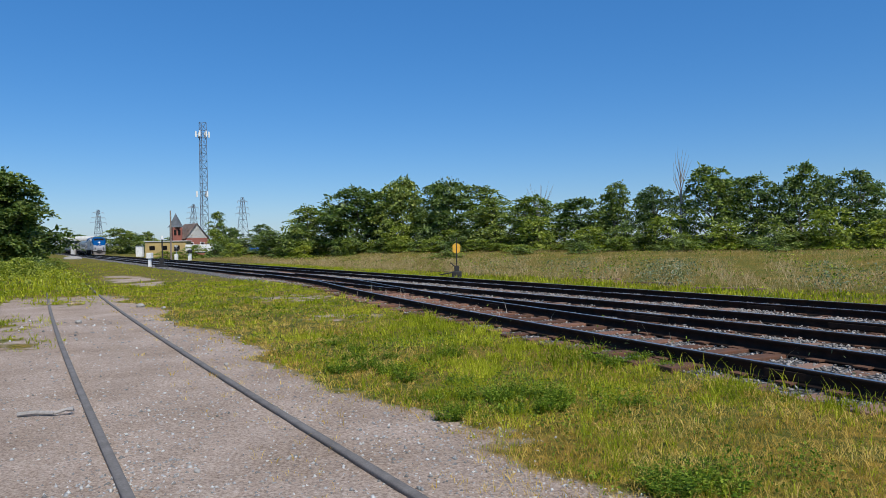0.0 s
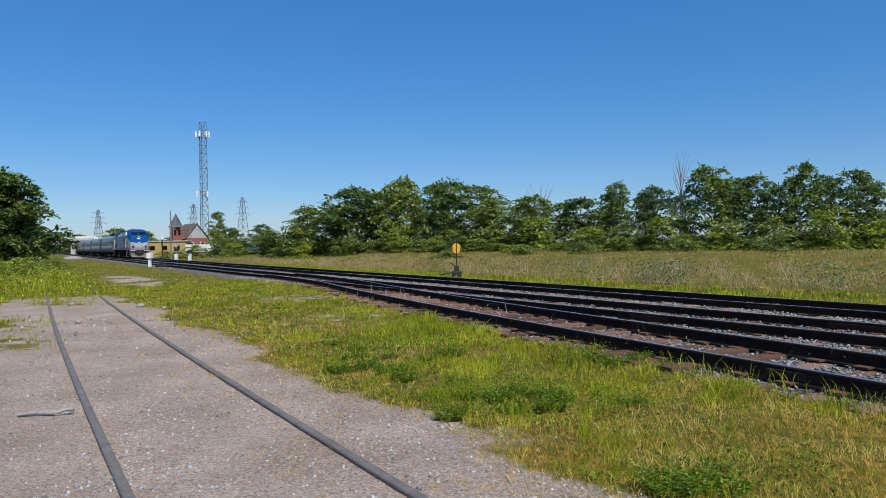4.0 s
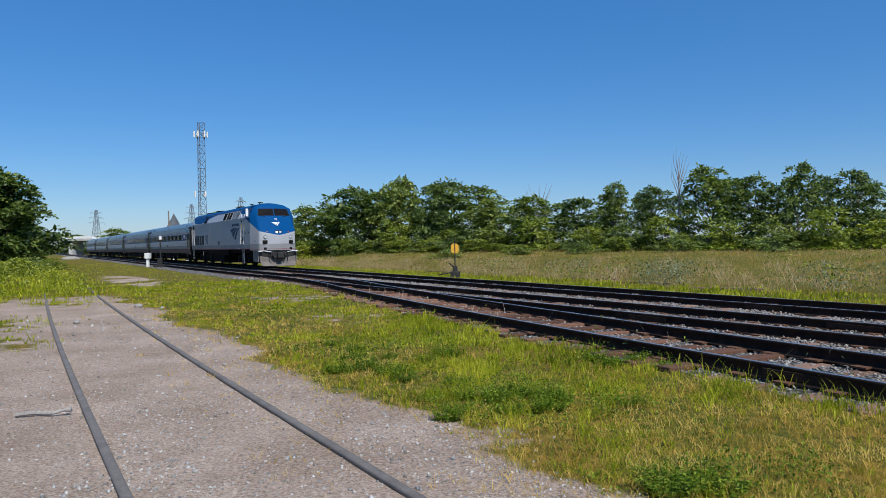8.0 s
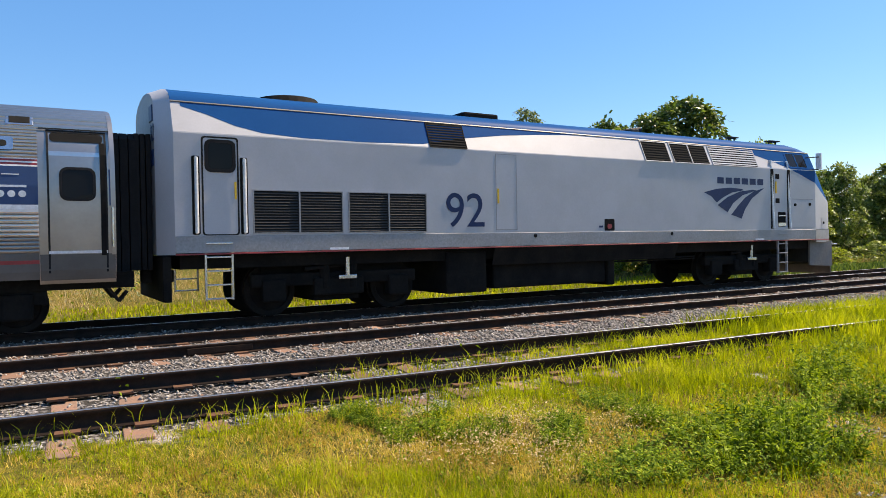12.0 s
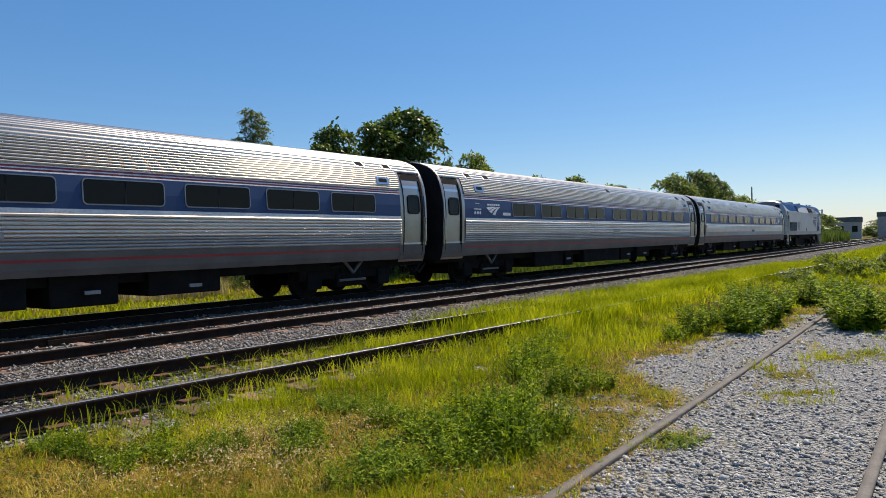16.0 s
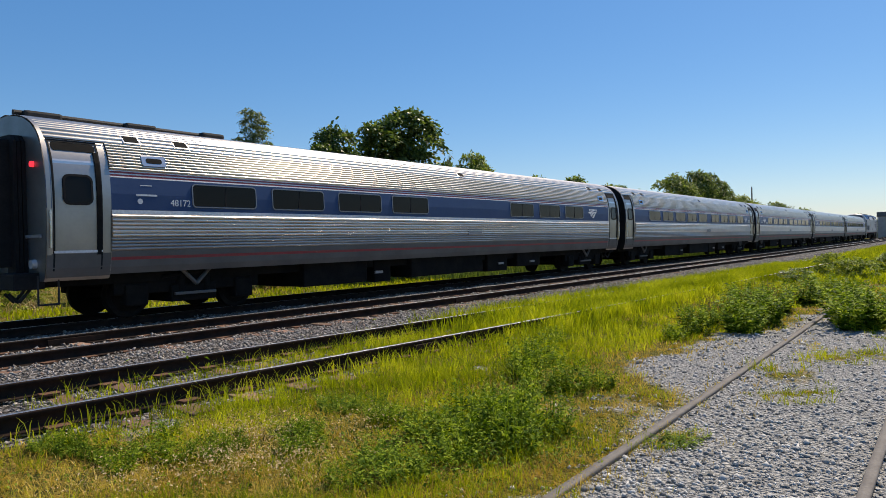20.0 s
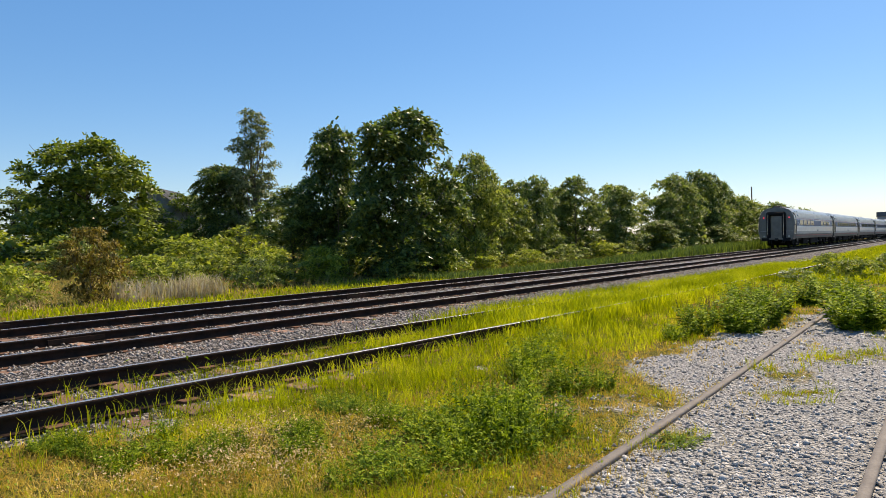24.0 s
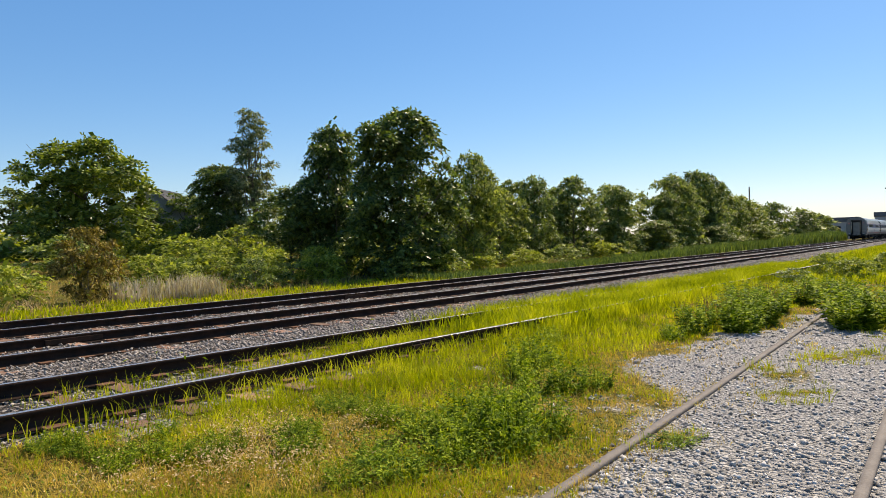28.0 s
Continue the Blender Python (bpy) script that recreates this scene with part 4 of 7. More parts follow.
# tall blades for the bank under the trees; dark leaf colour paints its shade
x, y = sprinkle(60000, 24, 150, 16.6, 20.5, lambda x, y: (y > track_a(x) + 2.4) * (y < track_a(x) + 5.0))
blades("tall_reeds", x, y, (0.35 + 0.6 * step(30, 75, x) + 0.9 * step(75, 140, x)) * rng.uniform(0.6, 1.25, len(x)), rng.uniform(0.012, 0.022, len(x)) * (1 + x / 70), 0.25, M_LEAFX, "tall grass bank below the trees, its shade put into dark green", "reeds")
# big tree by the dirt track, unseen ones added for train reflections, and the distant trees
for k, (x, y, h, w) in enumerate([(-70.5, -0.8, 9.3, 12), (-78, -8, 9.0, 10), (-64, -9, 8, 9), (-90, -3, 9.5, 11), (-104, -2, 9.5, 12), (-121, -1, 10, 13), (-140, 0, 10, 14), (-162, 0, 10, 14), (-186, 1, 10, 15)]):
    plant(DARKW, x, y, h, w, "dark dense tree at the lot's edge, those behind it added unseen for reflections", k * 2.2)
for k, (x, y, h, w) in enumerate([(-251.5, 30.6, 9.6, 17), (-262, 36, 8, 12), (-278.5, 43.9, 8.8, 12), (-300, 60, 8, 20), (-330, 25, 9, 16), (-340, 10, 9, 20), (-173.2, 43.2, 10.4, 7), (-201.6, 54.2, 7.5, 8), (-147.7, 46.2, 5.8, 7),
                                  (-131.3, 34.8, 3.6, 8), (-125, 36, 3.2, 7), (-140, 52, 6, 10), (-118, 38, 4.2, 7), (-104, 34, 4, 7), (210, 30, 7, 12), (240, 20, 6, 14), (250, -5, 6, 14), (215, 6, 6.5, 10)]):
    plant(BROAD[k % 3] if w > 7.5 else OVAL[k % 3], x, y, h, w, "distant green tree beyond the crossing" if x < 0 else "distant green tree down the line", k * 1.1, "distant trees")
# far belt of woods closing the horizon all round
BELT = tree_meshes("belt", 97, 8, 16, 26, 12, 1.0, None, pinnate=4, lump=(0.13, 0.24))
for k in range(46):
    a = k / 46 * 6.283 + 0.05
    rr = 420 + 60 * math.sin(k * 2.7)
    plant(BELT, rr * math.cos(a), rr * math.sin(a), 7 + 2 * math.sin(k * 1.9), 62, "far belt of green trees on the horizon", k * 0.7, "far woods", "tree belt")

# weeds that stand out one by one
def weed_meshes(name, seed, h, w, stems, leaves, leaf, mat, slim=0.2):
    """Upright stems that fan out from one root, with pointed leaves along them."""
    r = np.random.default_rng(seed)
    quads = []
    for k in range(stems):
        a, sh = r.uniform(0, 6.283), h * r.uniform(0.45, 1.05)
        d = np.array([math.cos(a), math.sin(a), 0.0])
        base = d * w * 0.30 * math.sqrt(r.uniform(0, 1))
        tip = base + d * w * 0.28 * r.uniform(0.1, 1.0) + np.array([0, 0, sh])
        across = np.array([-d[1], d[0], 0]) * 0.004
        quads.append([base - across, base + across, tip + across * 0.4, tip - across * 0.4])
        for q in range(leaves):
            u = (q + r.uniform(0.2, 0.9)) / leaves
            p = base + (tip - base) * u
            b = r.uniform(0, 6.283)
            o = np.array([math.cos(b), math.sin(b), r.uniform(0.1, 1.1)])
            o /= np.linalg.norm(o)
            sd = np.array([-math.sin(b), math.cos(b), r.normal(0, 0.25)])
            ln = leaf * r.uniform(0.6, 1.3) * (1.15 - 0.5 * u)
            wd = ln * slim * r.uniform(0.7, 1.3)
            quads.append([p, p + o * ln * 0.5 + sd * wd + [0, 0, wd * 0.3], p + o * ln - [0, 0, ln * 0.2], p + o * ln * 0.5 - sd * wd + [0, 0, wd * 0.3]])
    ob = raw_mesh(name + "_leaves", np.array(quads).reshape(-1, 3), np.arange(4 * len(quads)).reshape(-1, 4), mat)
    me = ob.data
    bpy.data.objects.remove(ob)
    return me, None, h, w


WEEDS = [weed_meshes("weed", 121 + k, 0.45, 0.7, 44, 14, 0.085, M_WEED, 0.17) for k in range(3)]
TALL = [weed_meshes("tall_weed", 131 + k, 0.9, 0.9, 40, 24, 0.13, M_WEED, 0.2) for k in range(3)]
for k, (x, y, h, w) in enumerate([(4.45, 2.85, 0.48, 0.6), (4.75, 3.05, 0.50, 0.6), (4.25, 3.15, 0.40, 0.55), (4.65, 3.4, 0.42, 0.55), (5.0, 2.8, 0.36, 0.5), (4.95, 3.35, 0.38, 0.5), (4.3, 3.55, 0.30, 0.5), (3.95, 3.0, 0.26, 0.5), (3.45, 3.1, 0.22, 0.5), (3.2, 3.3, 0.18, 0.4), (3.65, 3.45, 0.22, 0.45), (3.55, 4.1, 0.16, 0.4),
                                  (5.4, 3.3, 0.34, 0.5), (7.1, 4.25, 0.45, 0.6), (6.7, 4.0, 0.36, 0.5), (7.6, 4.3, 0.40, 0.6), (6.5, 3.4, 0.40, 0.55), (6.8, 3.2, 0.30, 0.45), (6.2, 3.6, 0.30, 0.5), (5.18, 1.88, 0.09, 0.4), (5.4, 1.85, 0.08, 0.35),
                                  (11.2, 3.5, 0.55, 0.7), (11.7, 2.95, 0.60, 0.75), (12.2, 3.1, 0.62, 0.8), (12.9, 2.9, 0.66, 0.9), (13.4, 3.3, 0.66, 0.9), (12.4, 3.7, 0.5, 0.7), (14.2, 3.5, 0.62, 0.9), (15.0, 3.1, 0.6, 0.9), (12.8, 1.5, 0.66, 0.9), (13.2, 1.1, 0.70, 1.0), (13.6, 1.7, 0.72, 1.0), (14.4, 1.3, 0.72, 1.1), (15.4, 2.0, 0.65, 1.0), (16.9, 3.0, 0.65, 1.0), (15.8, 3.9, 0.6, 0.9), (18.0, 2.2, 0.6, 0.9), (19.8, 3.0, 0.6, 1.0), (10.4, 3.6, 0.35, 0.5), (9.2, 5.0, 0.3, 0.5)]):
    plant((TALL if h > 0.5 else WEEDS)[k % 3], x, y, h, w, "leafy green weed clump at the gravel's edge", k * 1.3, "weed clumps", "weed", 0.02, ("foliage",))
for k in range(46):
    gx, gy, gr = GREEN[k % 10]
    x, y = gx + gr * rng.normal(0, 0.6), gy + gr * rng.normal(0, 0.6)
    plant(WEEDS[k % 3], x, max(y, 3.3), 0.09 + 0.10 * ((k * 0.77) % 1), 0.28 + 0.2 * ((k * 0.41) % 1), "low green weed in the grass strip", k * 1.7, "low weeds", "weed", 0.01, ("foliage",))
for k, (x, y, h, w) in enumerate([(27.8, 3.9, 0.95, 1.7), (24.6, 4.4, 0.5, 1.4), (26.5, 3.0, 0.8, 1.8), (30, 2.2, 0.9, 2.2), (-34, -2.6, 0.9, 2.4), (-40, -1.0, 1.1, 3.0), (-46, 0.6, 1.2, 3.2), (-52, -2.0, 1.4, 4), (-47, -5.5, 1.5, 4), (-30, -4.0, 0.9, 2.4), (-58, 1.2, 1.2, 3.6), (-27, -2.2, 0.6, 1.6), (-64, 3.0, 1.0, 3.4)]):
    plant(BUSHN[k % 3], x, y, h, w, "bushy green shrub beside the old track", k * 1.9, "shrubs by the old track", "shrub")
x, y = sprinkle(1500, 12.8, 18.5, 3.0, 4.4, lambda x, y: np.clip(lumps(x, y, 2.9, 2.0) + 0.1, 0, 1))
WITHERED = ((3.6, 4.6, 0.45), (3.0, 4.25, 0.4), (2.5, 4.5, 0.35), (4.1, 4.1, 0.3), (3.2, 3.7, 0.3))
wx, wy = sprinkle(26000, 1.8, 5.0, 3.2, 5.4, lambda x, y: spots(x, y, WITHERED) * np.clip(0.55 + 0.8 * lumps(x, y, 3.7, 2.0), 0.1, 1))
leaflets("withered_weeds", wx, wy, ground_z(wx, wy) + rng.uniform(0.01, 0.15, len(wx)), rng.uniform(0.012, 0.032, len(wx)), M_SEED, "withered buff-brown weeds in the dry grass")
for k in range(36):
    gx, gy, gr = ((2.85, 5.05, 0.34), (3.8, 4.3, 0.2), (4.9, 4.8, 0.3), (3.05, 4.7, 0.3), (2.5, 5.6, 0.3), (4.6, 4.1, 0.25))[k % 6]
    plant(WEEDS[k % 3], gx + gr * rng.normal(0, 0.6), gy + gr * rng.normal(0, 0.6), 0.10 + 0.12 * ((k * 0.77) % 1), 0.22 + 0.2 * ((k * 0.41) % 1), "low green weed in the dry grass", k * 1.9, "low weeds", "weed", 0.01, ("foliage",))
blades("rusty_dock", x, y, rng.uniform(0.15, 0.6, len(x)), rng.uniform(0.004, 0.010, len(x)), 0.45, M_DOCK, "rust-brown seeding dock stalks", "weeds")
x, y = sprinkle(2600, -16, 12, 5.2, 11, lambda x, y: np.exp(-((y - track_c(x) - 0.1) / 0.6) ** 2) * np.clip(lumps(x, y, 1.6, 7.0), 0, 1))
leaflets("rail_side_weeds", x, y, ground_z(x, y) + rng.uniform(0.02, 0.38, len(x)), rng.uniform(0.04, 0.09, len(x)), M_WEED, "grey-green weeds sprouting between the siding rails")


x, y = sprinkle(700, -24, -4, 5.4, 11.2, lambda x, y: np.exp(-((y - track_c(x) + 0.3) / 0.7) ** 2) * np.clip(lumps(x, y, 1.3, 3.0) + 0.2, 0, 1))
blades("dead_stalks", x, y, rng.uniform(0.12, 0.5, len(x)), rng.uniform(0.003, 0.006, len(x)), 0.45, M_PALEDRY, "thin dead stalks standing along the siding", "weeds")
x, y = sprinkle(3400, -26, -2, 5.2, 11.2, lambda x, y: np.exp(-((y - track_c(x) + 0.75) / 0.4) ** 2) * np.clip(lumps(x, y, 2.1, 5.0) + 0.1, 0, 1))
leaflets("grey_weeds", x, y, ground_z(x, y) + rng.uniform(0.02, 0.4, len(x)), rng.uniform(0.04, 0.09, len(x)), M_LEAFG, "grey-green mullein and thistle by the siding rail")


x, y = sprinkle(420, -20.8, -19.0, 23.2, 24.6, lambda x, y: np.exp(-((x + 19.9) / 0.5) ** 2 - ((y - 23.9) / 0.4) ** 2))
leaflets("white_blossom", x, y, ground_z(x, y) + rng.uniform(0.25, 0.8, len(x)), rng.uniform(0.04, 0.08, len(x)), M_WHITE, "clump of small white wild flowers in the meadow")


# ---- train ----
M_SILVER = surface("silver_paint", (0.43, 0.433, 0.458), (0.375, 0.377, 0.395), 0.47, 0.12, 0.9, 30, 0.03, grain=0.03)
M_SKIRT = surface("grey_sill_paint", (0.30, 0.30, 0.31), (0.25, 0.245, 0.24), 0.5, 0.2, 1.2, 25, 0.05)
M_CABBLUE = surface("loco_blue", (0.005, 0.061, 0.197), (0.006, 0.067, 0.21), 0.42, 0.0, 1.0, 20, 0.02, 0.0, grain=0.03)
M_NAVY = surface("navy_decal", (0.012, 0.028, 0.085), (0.015, 0.034, 0.10), 0.4, 0, 2, 20, 0)
M_RED = surface("red_stripe", (0.33, 0.04, 0.045), (0.26, 0.032, 0.038), 0.45, 0, 2, 20, 0)
# black underbody, lowered further so deep shade below the cars is partly painted in
M_DARK = surface("underbody_black", (0.008, 0.008, 0.008), (0.018, 0.016, 0.014), 0.9, 0.0, 2, 20, 0.2)
# flat black for small dark parts and for shade painted over recesses and openings
M_VOID = surface("recess_shade_and_black", (0.010, 0.010, 0.010), (0.016, 0.015, 0.014), 0.9, 0, 3, 20, 0)
M_LOUVRE = surface("louvre_metal", (0.03, 0.029, 0.027), (0.02, 0.019, 0.018), 0.75, 0.0, 3, 20, 0.05)
M_GRILLE = surface("side_grille_metal", (0.030, 0.027, 0.024), (0.022, 0.020, 0.018), 0.55, 0.3, 3, 20, 0.05)
M_STEEL = surface("polished_steel", (0.62, 0.62, 0.63), (0.5, 0.5, 0.51), 0.25, 0.95, 3, 20, 0.02)
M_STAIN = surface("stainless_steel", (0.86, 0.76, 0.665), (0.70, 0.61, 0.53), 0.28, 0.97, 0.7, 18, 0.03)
M_COACHBLUE = surface("coach_blue", (0.034, 0.070, 0.160), (0.040, 0.078, 0.175), 0.45, 0, 0.8, 20, 0.02, 0.0, grain=0.03)
M_DECAL = surface("white_decal", (0.78, 0.78, 0.78), (0.72, 0.72, 0.73), 0.5, 0, 3, 20, 0)
M_AMBER = surface("yellow_decal", (0.75, 0.45, 0.02), (0.7, 0.42, 0.02), 0.5, 0, 3, 20, 0)
M_GLASS = glass("tinted_glass", (0.012, 0.011, 0.010), 0.12)
M_LAMP = glowing("lit_headlight", (0.9, 0.88, 0.82), 0.15)
M_TAIL = glowing("red_marker_light", (0.8, 0.03, 0.05), 1.6)
M_LENS = surface("lamp_lens", (0.75, 0.75, 0.75), (0.6, 0.6, 0.62), 0.1, 0.3, 5, 20, 0)
# wheel steel darkened likewise: shade under the train is partly in its colour
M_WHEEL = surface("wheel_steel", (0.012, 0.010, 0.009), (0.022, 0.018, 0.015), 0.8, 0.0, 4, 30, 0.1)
M_SHIELD = surface("grimy_plate", (0.20, 0.18, 0.165), (0.15, 0.135, 0.12), 0.7, 0.1, 2, 20, 0.1)
# on coach sills this dark tone stands in for the ground's reflection
M_SILL = surface("dark_sill_steel", (0.14, 0.135, 0.13), (0.10, 0.096, 0.092), 0.55, 0.3, 1.2, 20, 0.05)
M_BRIGHT = surface("bright_rail_paint", (0.72, 0.72, 0.72), (0.6, 0.6, 0.6), 0.4, 0.2, 3, 20, 0)
M_PLOUGH = surface("grimy_plough", (0.17, 0.145, 0.13), (0.11, 0.095, 0.085), 0.6, 0.2, 2.5, 20, 0.1)
M_ROOFST = surface("weathered_stainless_roof", (0.56, 0.515, 0.465), (0.43, 0.395, 0.36), 0.28, 0.95, 0.7, 18, 0.03)
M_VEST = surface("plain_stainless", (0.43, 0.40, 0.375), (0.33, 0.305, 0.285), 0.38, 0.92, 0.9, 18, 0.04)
M_DOOR = surface("door_stainless", (0.70, 0.68, 0.66), (0.58, 0.56, 0.545), 0.30, 0.95, 0.9, 6, 0.12)
M_RUBBER = surface("black_rubber_and_gap_shade", (0.015, 0.015, 0.016), (0.024, 0.023, 0.023), 0.7, 0, 3, 30, 0.1)
for m in (M_CABBLUE, M_COACHBLUE, M_NAVY):
    m.node_tree.nodes["Principled BSDF"].inputs["Specular IOR Level"].default_value = 0.18
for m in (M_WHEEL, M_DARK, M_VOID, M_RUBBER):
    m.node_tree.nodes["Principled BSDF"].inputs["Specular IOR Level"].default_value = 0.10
for m in (M_CABBLUE, M_LOUVRE):
    m.node_tree.nodes["Principled BSDF"].inputs["Specular IOR Level"].default_value = 0.015
M_ENDGREY = surface("dull_end_steel", (0.22, 0.215, 0.21), (0.15, 0.145, 0.14), 0.35, 0.6, 1.5, 20, 0.05)
M_WINFRAME = surface("dull_window_frame", (0.26, 0.26, 0.27), (0.20, 0.20, 0.21), 0.4, 0.6, 3, 20, 0)


def loft(bm, prof, x0, x1, mi=0, mirror=True, closed=False, xs=None):
    """A strip swept along x from a profile of (y, z) on one side, and on the other."""
    xs = xs or (x0, x1)
    for sg in ((-1, 1) if mirror else (-1,)):
        rows = [[bm.verts.new((x, sg * y, z)) for y, z in prof] for x in xs]
        for a, b in zip(rows, rows[1:]):
            for k in range(len(prof) - 1):
                q = (a[k], b[k], b[k + 1], a[k + 1]) if sg < 0 else (a[k], a[k + 1], b[k + 1], b[k])
                bm.faces.new(q).material_index = mi
    return bm


def slab(bm, pts, at, sg, off=0.004, depth=0.02, mi=0):
    """A flat piece of outline (x, z) laid on a side whose half-width at z is at(z)."""
    n = len(pts)
    if sg > 0:
        pts = pts[::-1]
    a = [bm.verts.new((x, sg * (at(z) + off), z)) for x, z in pts]
    b = [bm.verts.new((x, sg * (at(z) - depth), z)) for x, z in pts]
    bm.faces.new(a).material_index = mi
    for k in range(n):
        j = (k + 1) % n
        bm.faces.new((a[k], b[k], b[j], a[j])).material_index = mi
    return bm


def rect(x0, x1, z0, z1, r=0.0):
    if not r:
        return [(x0, z0), (x1, z0), (x1, z1), (x0, z1)]
    out = []
    for cx, cz, a0 in ((x1 - r, z0 + r, -90), (x1 - r, z1 - r, 0), (x0 + r, z1 - r, 90), (x0 + r, z0 + r, 180)):
        for k in range(4):
            a = radians(a0 + 30 * k)
            out.append((cx + r * math.cos(a), cz + r * math.sin(a)))
    return out


def ring(bm, outer, inner, at, sg, off=0.02, depth=0.03, mi=0):
    """A frame between two outlines of the same count."""
    n = len(outer)
    o1 = [bm.verts.new((x, sg * (at(z) + off), z)) for x, z in outer]
    i1 = [bm.verts.new((x, sg * (at(z) + off), z)) for x, z in inner]
    o0 = [bm.verts.new((x, sg * (at(z) - depth), z)) for x, z in outer]
    i0 = [bm.verts.new((x, sg * (at(z) - depth), z)) for x, z in inner]
    for k in range(n):
        j = (k + 1) % n
        for q in ((o1[k], o1[j], i1[j], i1[k]), (o0[k], o0[j], o1[j], o1[k]), (i1[k], i1[j], i0[j], i0[k])):
            bm.faces.new(q).material_index = mi
    bmesh.ops.recalc_face_normals(bm, faces=bm.faces)
    return bm


SWOOSH = [[(0.0, 0.80), (0.12, 0.68), (0.20, 0.50), (0.30, 0.66), (0.45, 0.82), (0.64, 0.90), (0.62, 0.94), (0.42, 0.97), (0.20, 0.92)],
          [(0.21, 0.42), (0.31, 0.32), (0.37, 0.20), (0.46, 0.48), (0.62, 0.74), (0.86, 0.91), (0.80, 0.93), (0.58, 0.86), (0.38, 0.68)],
          [(0.43, 0.12), (0.53, 0.06), (0.60, 0.0), (0.66, 0.30), (0.78, 0.65), (1.0, 1.0), (0.82, 0.88), (0.66, 0.66), (0.54, 0.40)]]


def emblem(parent, at, sg, x0, x1, z0, z1, zw0, zw1, mat, word=(0.2, 1.0)):
    """Three swooping blades and a row of bars in place of the word above."""
    bm = fresh()
    for blade in SWOOSH:
        pts = [(x0 + u * (x1 - x0), z0 + v * (z1 - z0)) for u, v in blade]
        slab(bm, pts, at, sg, 0.005, 0.002)
    bmesh.ops.triangulate(bm, faces=[f for f in bm.faces if len(f.verts) > 4])
    part("emblem", bm, mat, parent, "three swooping blades in one colour")
    wa, wb = x0 + word[0] * (x1 - x0), x0 + word[1] * (x1 - x0)
    w = (wb - wa) / 6
    for k in range(6):
        part("wordmark_bar", slab(fresh(), rect(wa + w * (k + 0.1), wa + w * (k + 0.86), zw0, zw1), at, sg, 0.005, 0.002), mat, parent)


def digits(name, text, h, m, mat, parent):
    """Numerals in the built-in font, as a mesh set upright on a side."""
    cu = bpy.data.curves.new(name, "FONT")
    cu.body, cu.size, cu.extrude, cu.resolution_u = text, h / 0.70, 0.003, 4
    tmp = new(name + "_tmp", cu)
    me = bpy.data.meshes.new_from_object(tmp)
    bpy.data.objects.remove(tmp)
    me.materials.clear()
    me.materials.append(mat)
    ob = new(name, me)
    ob.parent, ob.matrix_basis = parent, m
    return ob


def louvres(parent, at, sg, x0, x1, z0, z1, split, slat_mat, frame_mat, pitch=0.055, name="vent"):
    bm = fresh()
    # a black sheet paints the shade behind the slats
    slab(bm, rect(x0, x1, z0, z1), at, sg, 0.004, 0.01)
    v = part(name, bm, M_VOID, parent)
    bm = fresh()
    ring(bm, rect(x0 - 0.02, x1 + 0.02, z0 - 0.02, z1 + 0.02), rect(x0, x1, z0, z1), at, sg, 0.022, 0.01)
    part("vent_frame", bm, frame_mat, v)
    z = z0 + pitch * 0.4
    while z < z1 - pitch * 0.4:
        bm = fresh()
        a, b = at(z) + 0.006, at(z) + 0.02
        vs = [bm.verts.new((x, sg * y, zz)) for x in (x0, x1) for y, zz in ((a, z + pitch * 0.42), (b, z), (b, z - 0.008), (a, z + pitch * 0.3))]
        bm.faces.new((vs[0], vs[4], vs[5], vs[1])), bm.faces.new((vs[1], vs[5], vs[6], vs[2])), bm.faces.new((vs[2], vs[6], vs[7], vs[3]))
        part("slat", bm, slat_mat, v)
        z += pitch
    for xs in split:
        bm = fresh()
        slab(bm, rect(xs - 0.015, xs + 0.015, z0, z1), at, sg, 0.03, 0.01)
        part("mullion", bm, frame_mat, v)
    return v


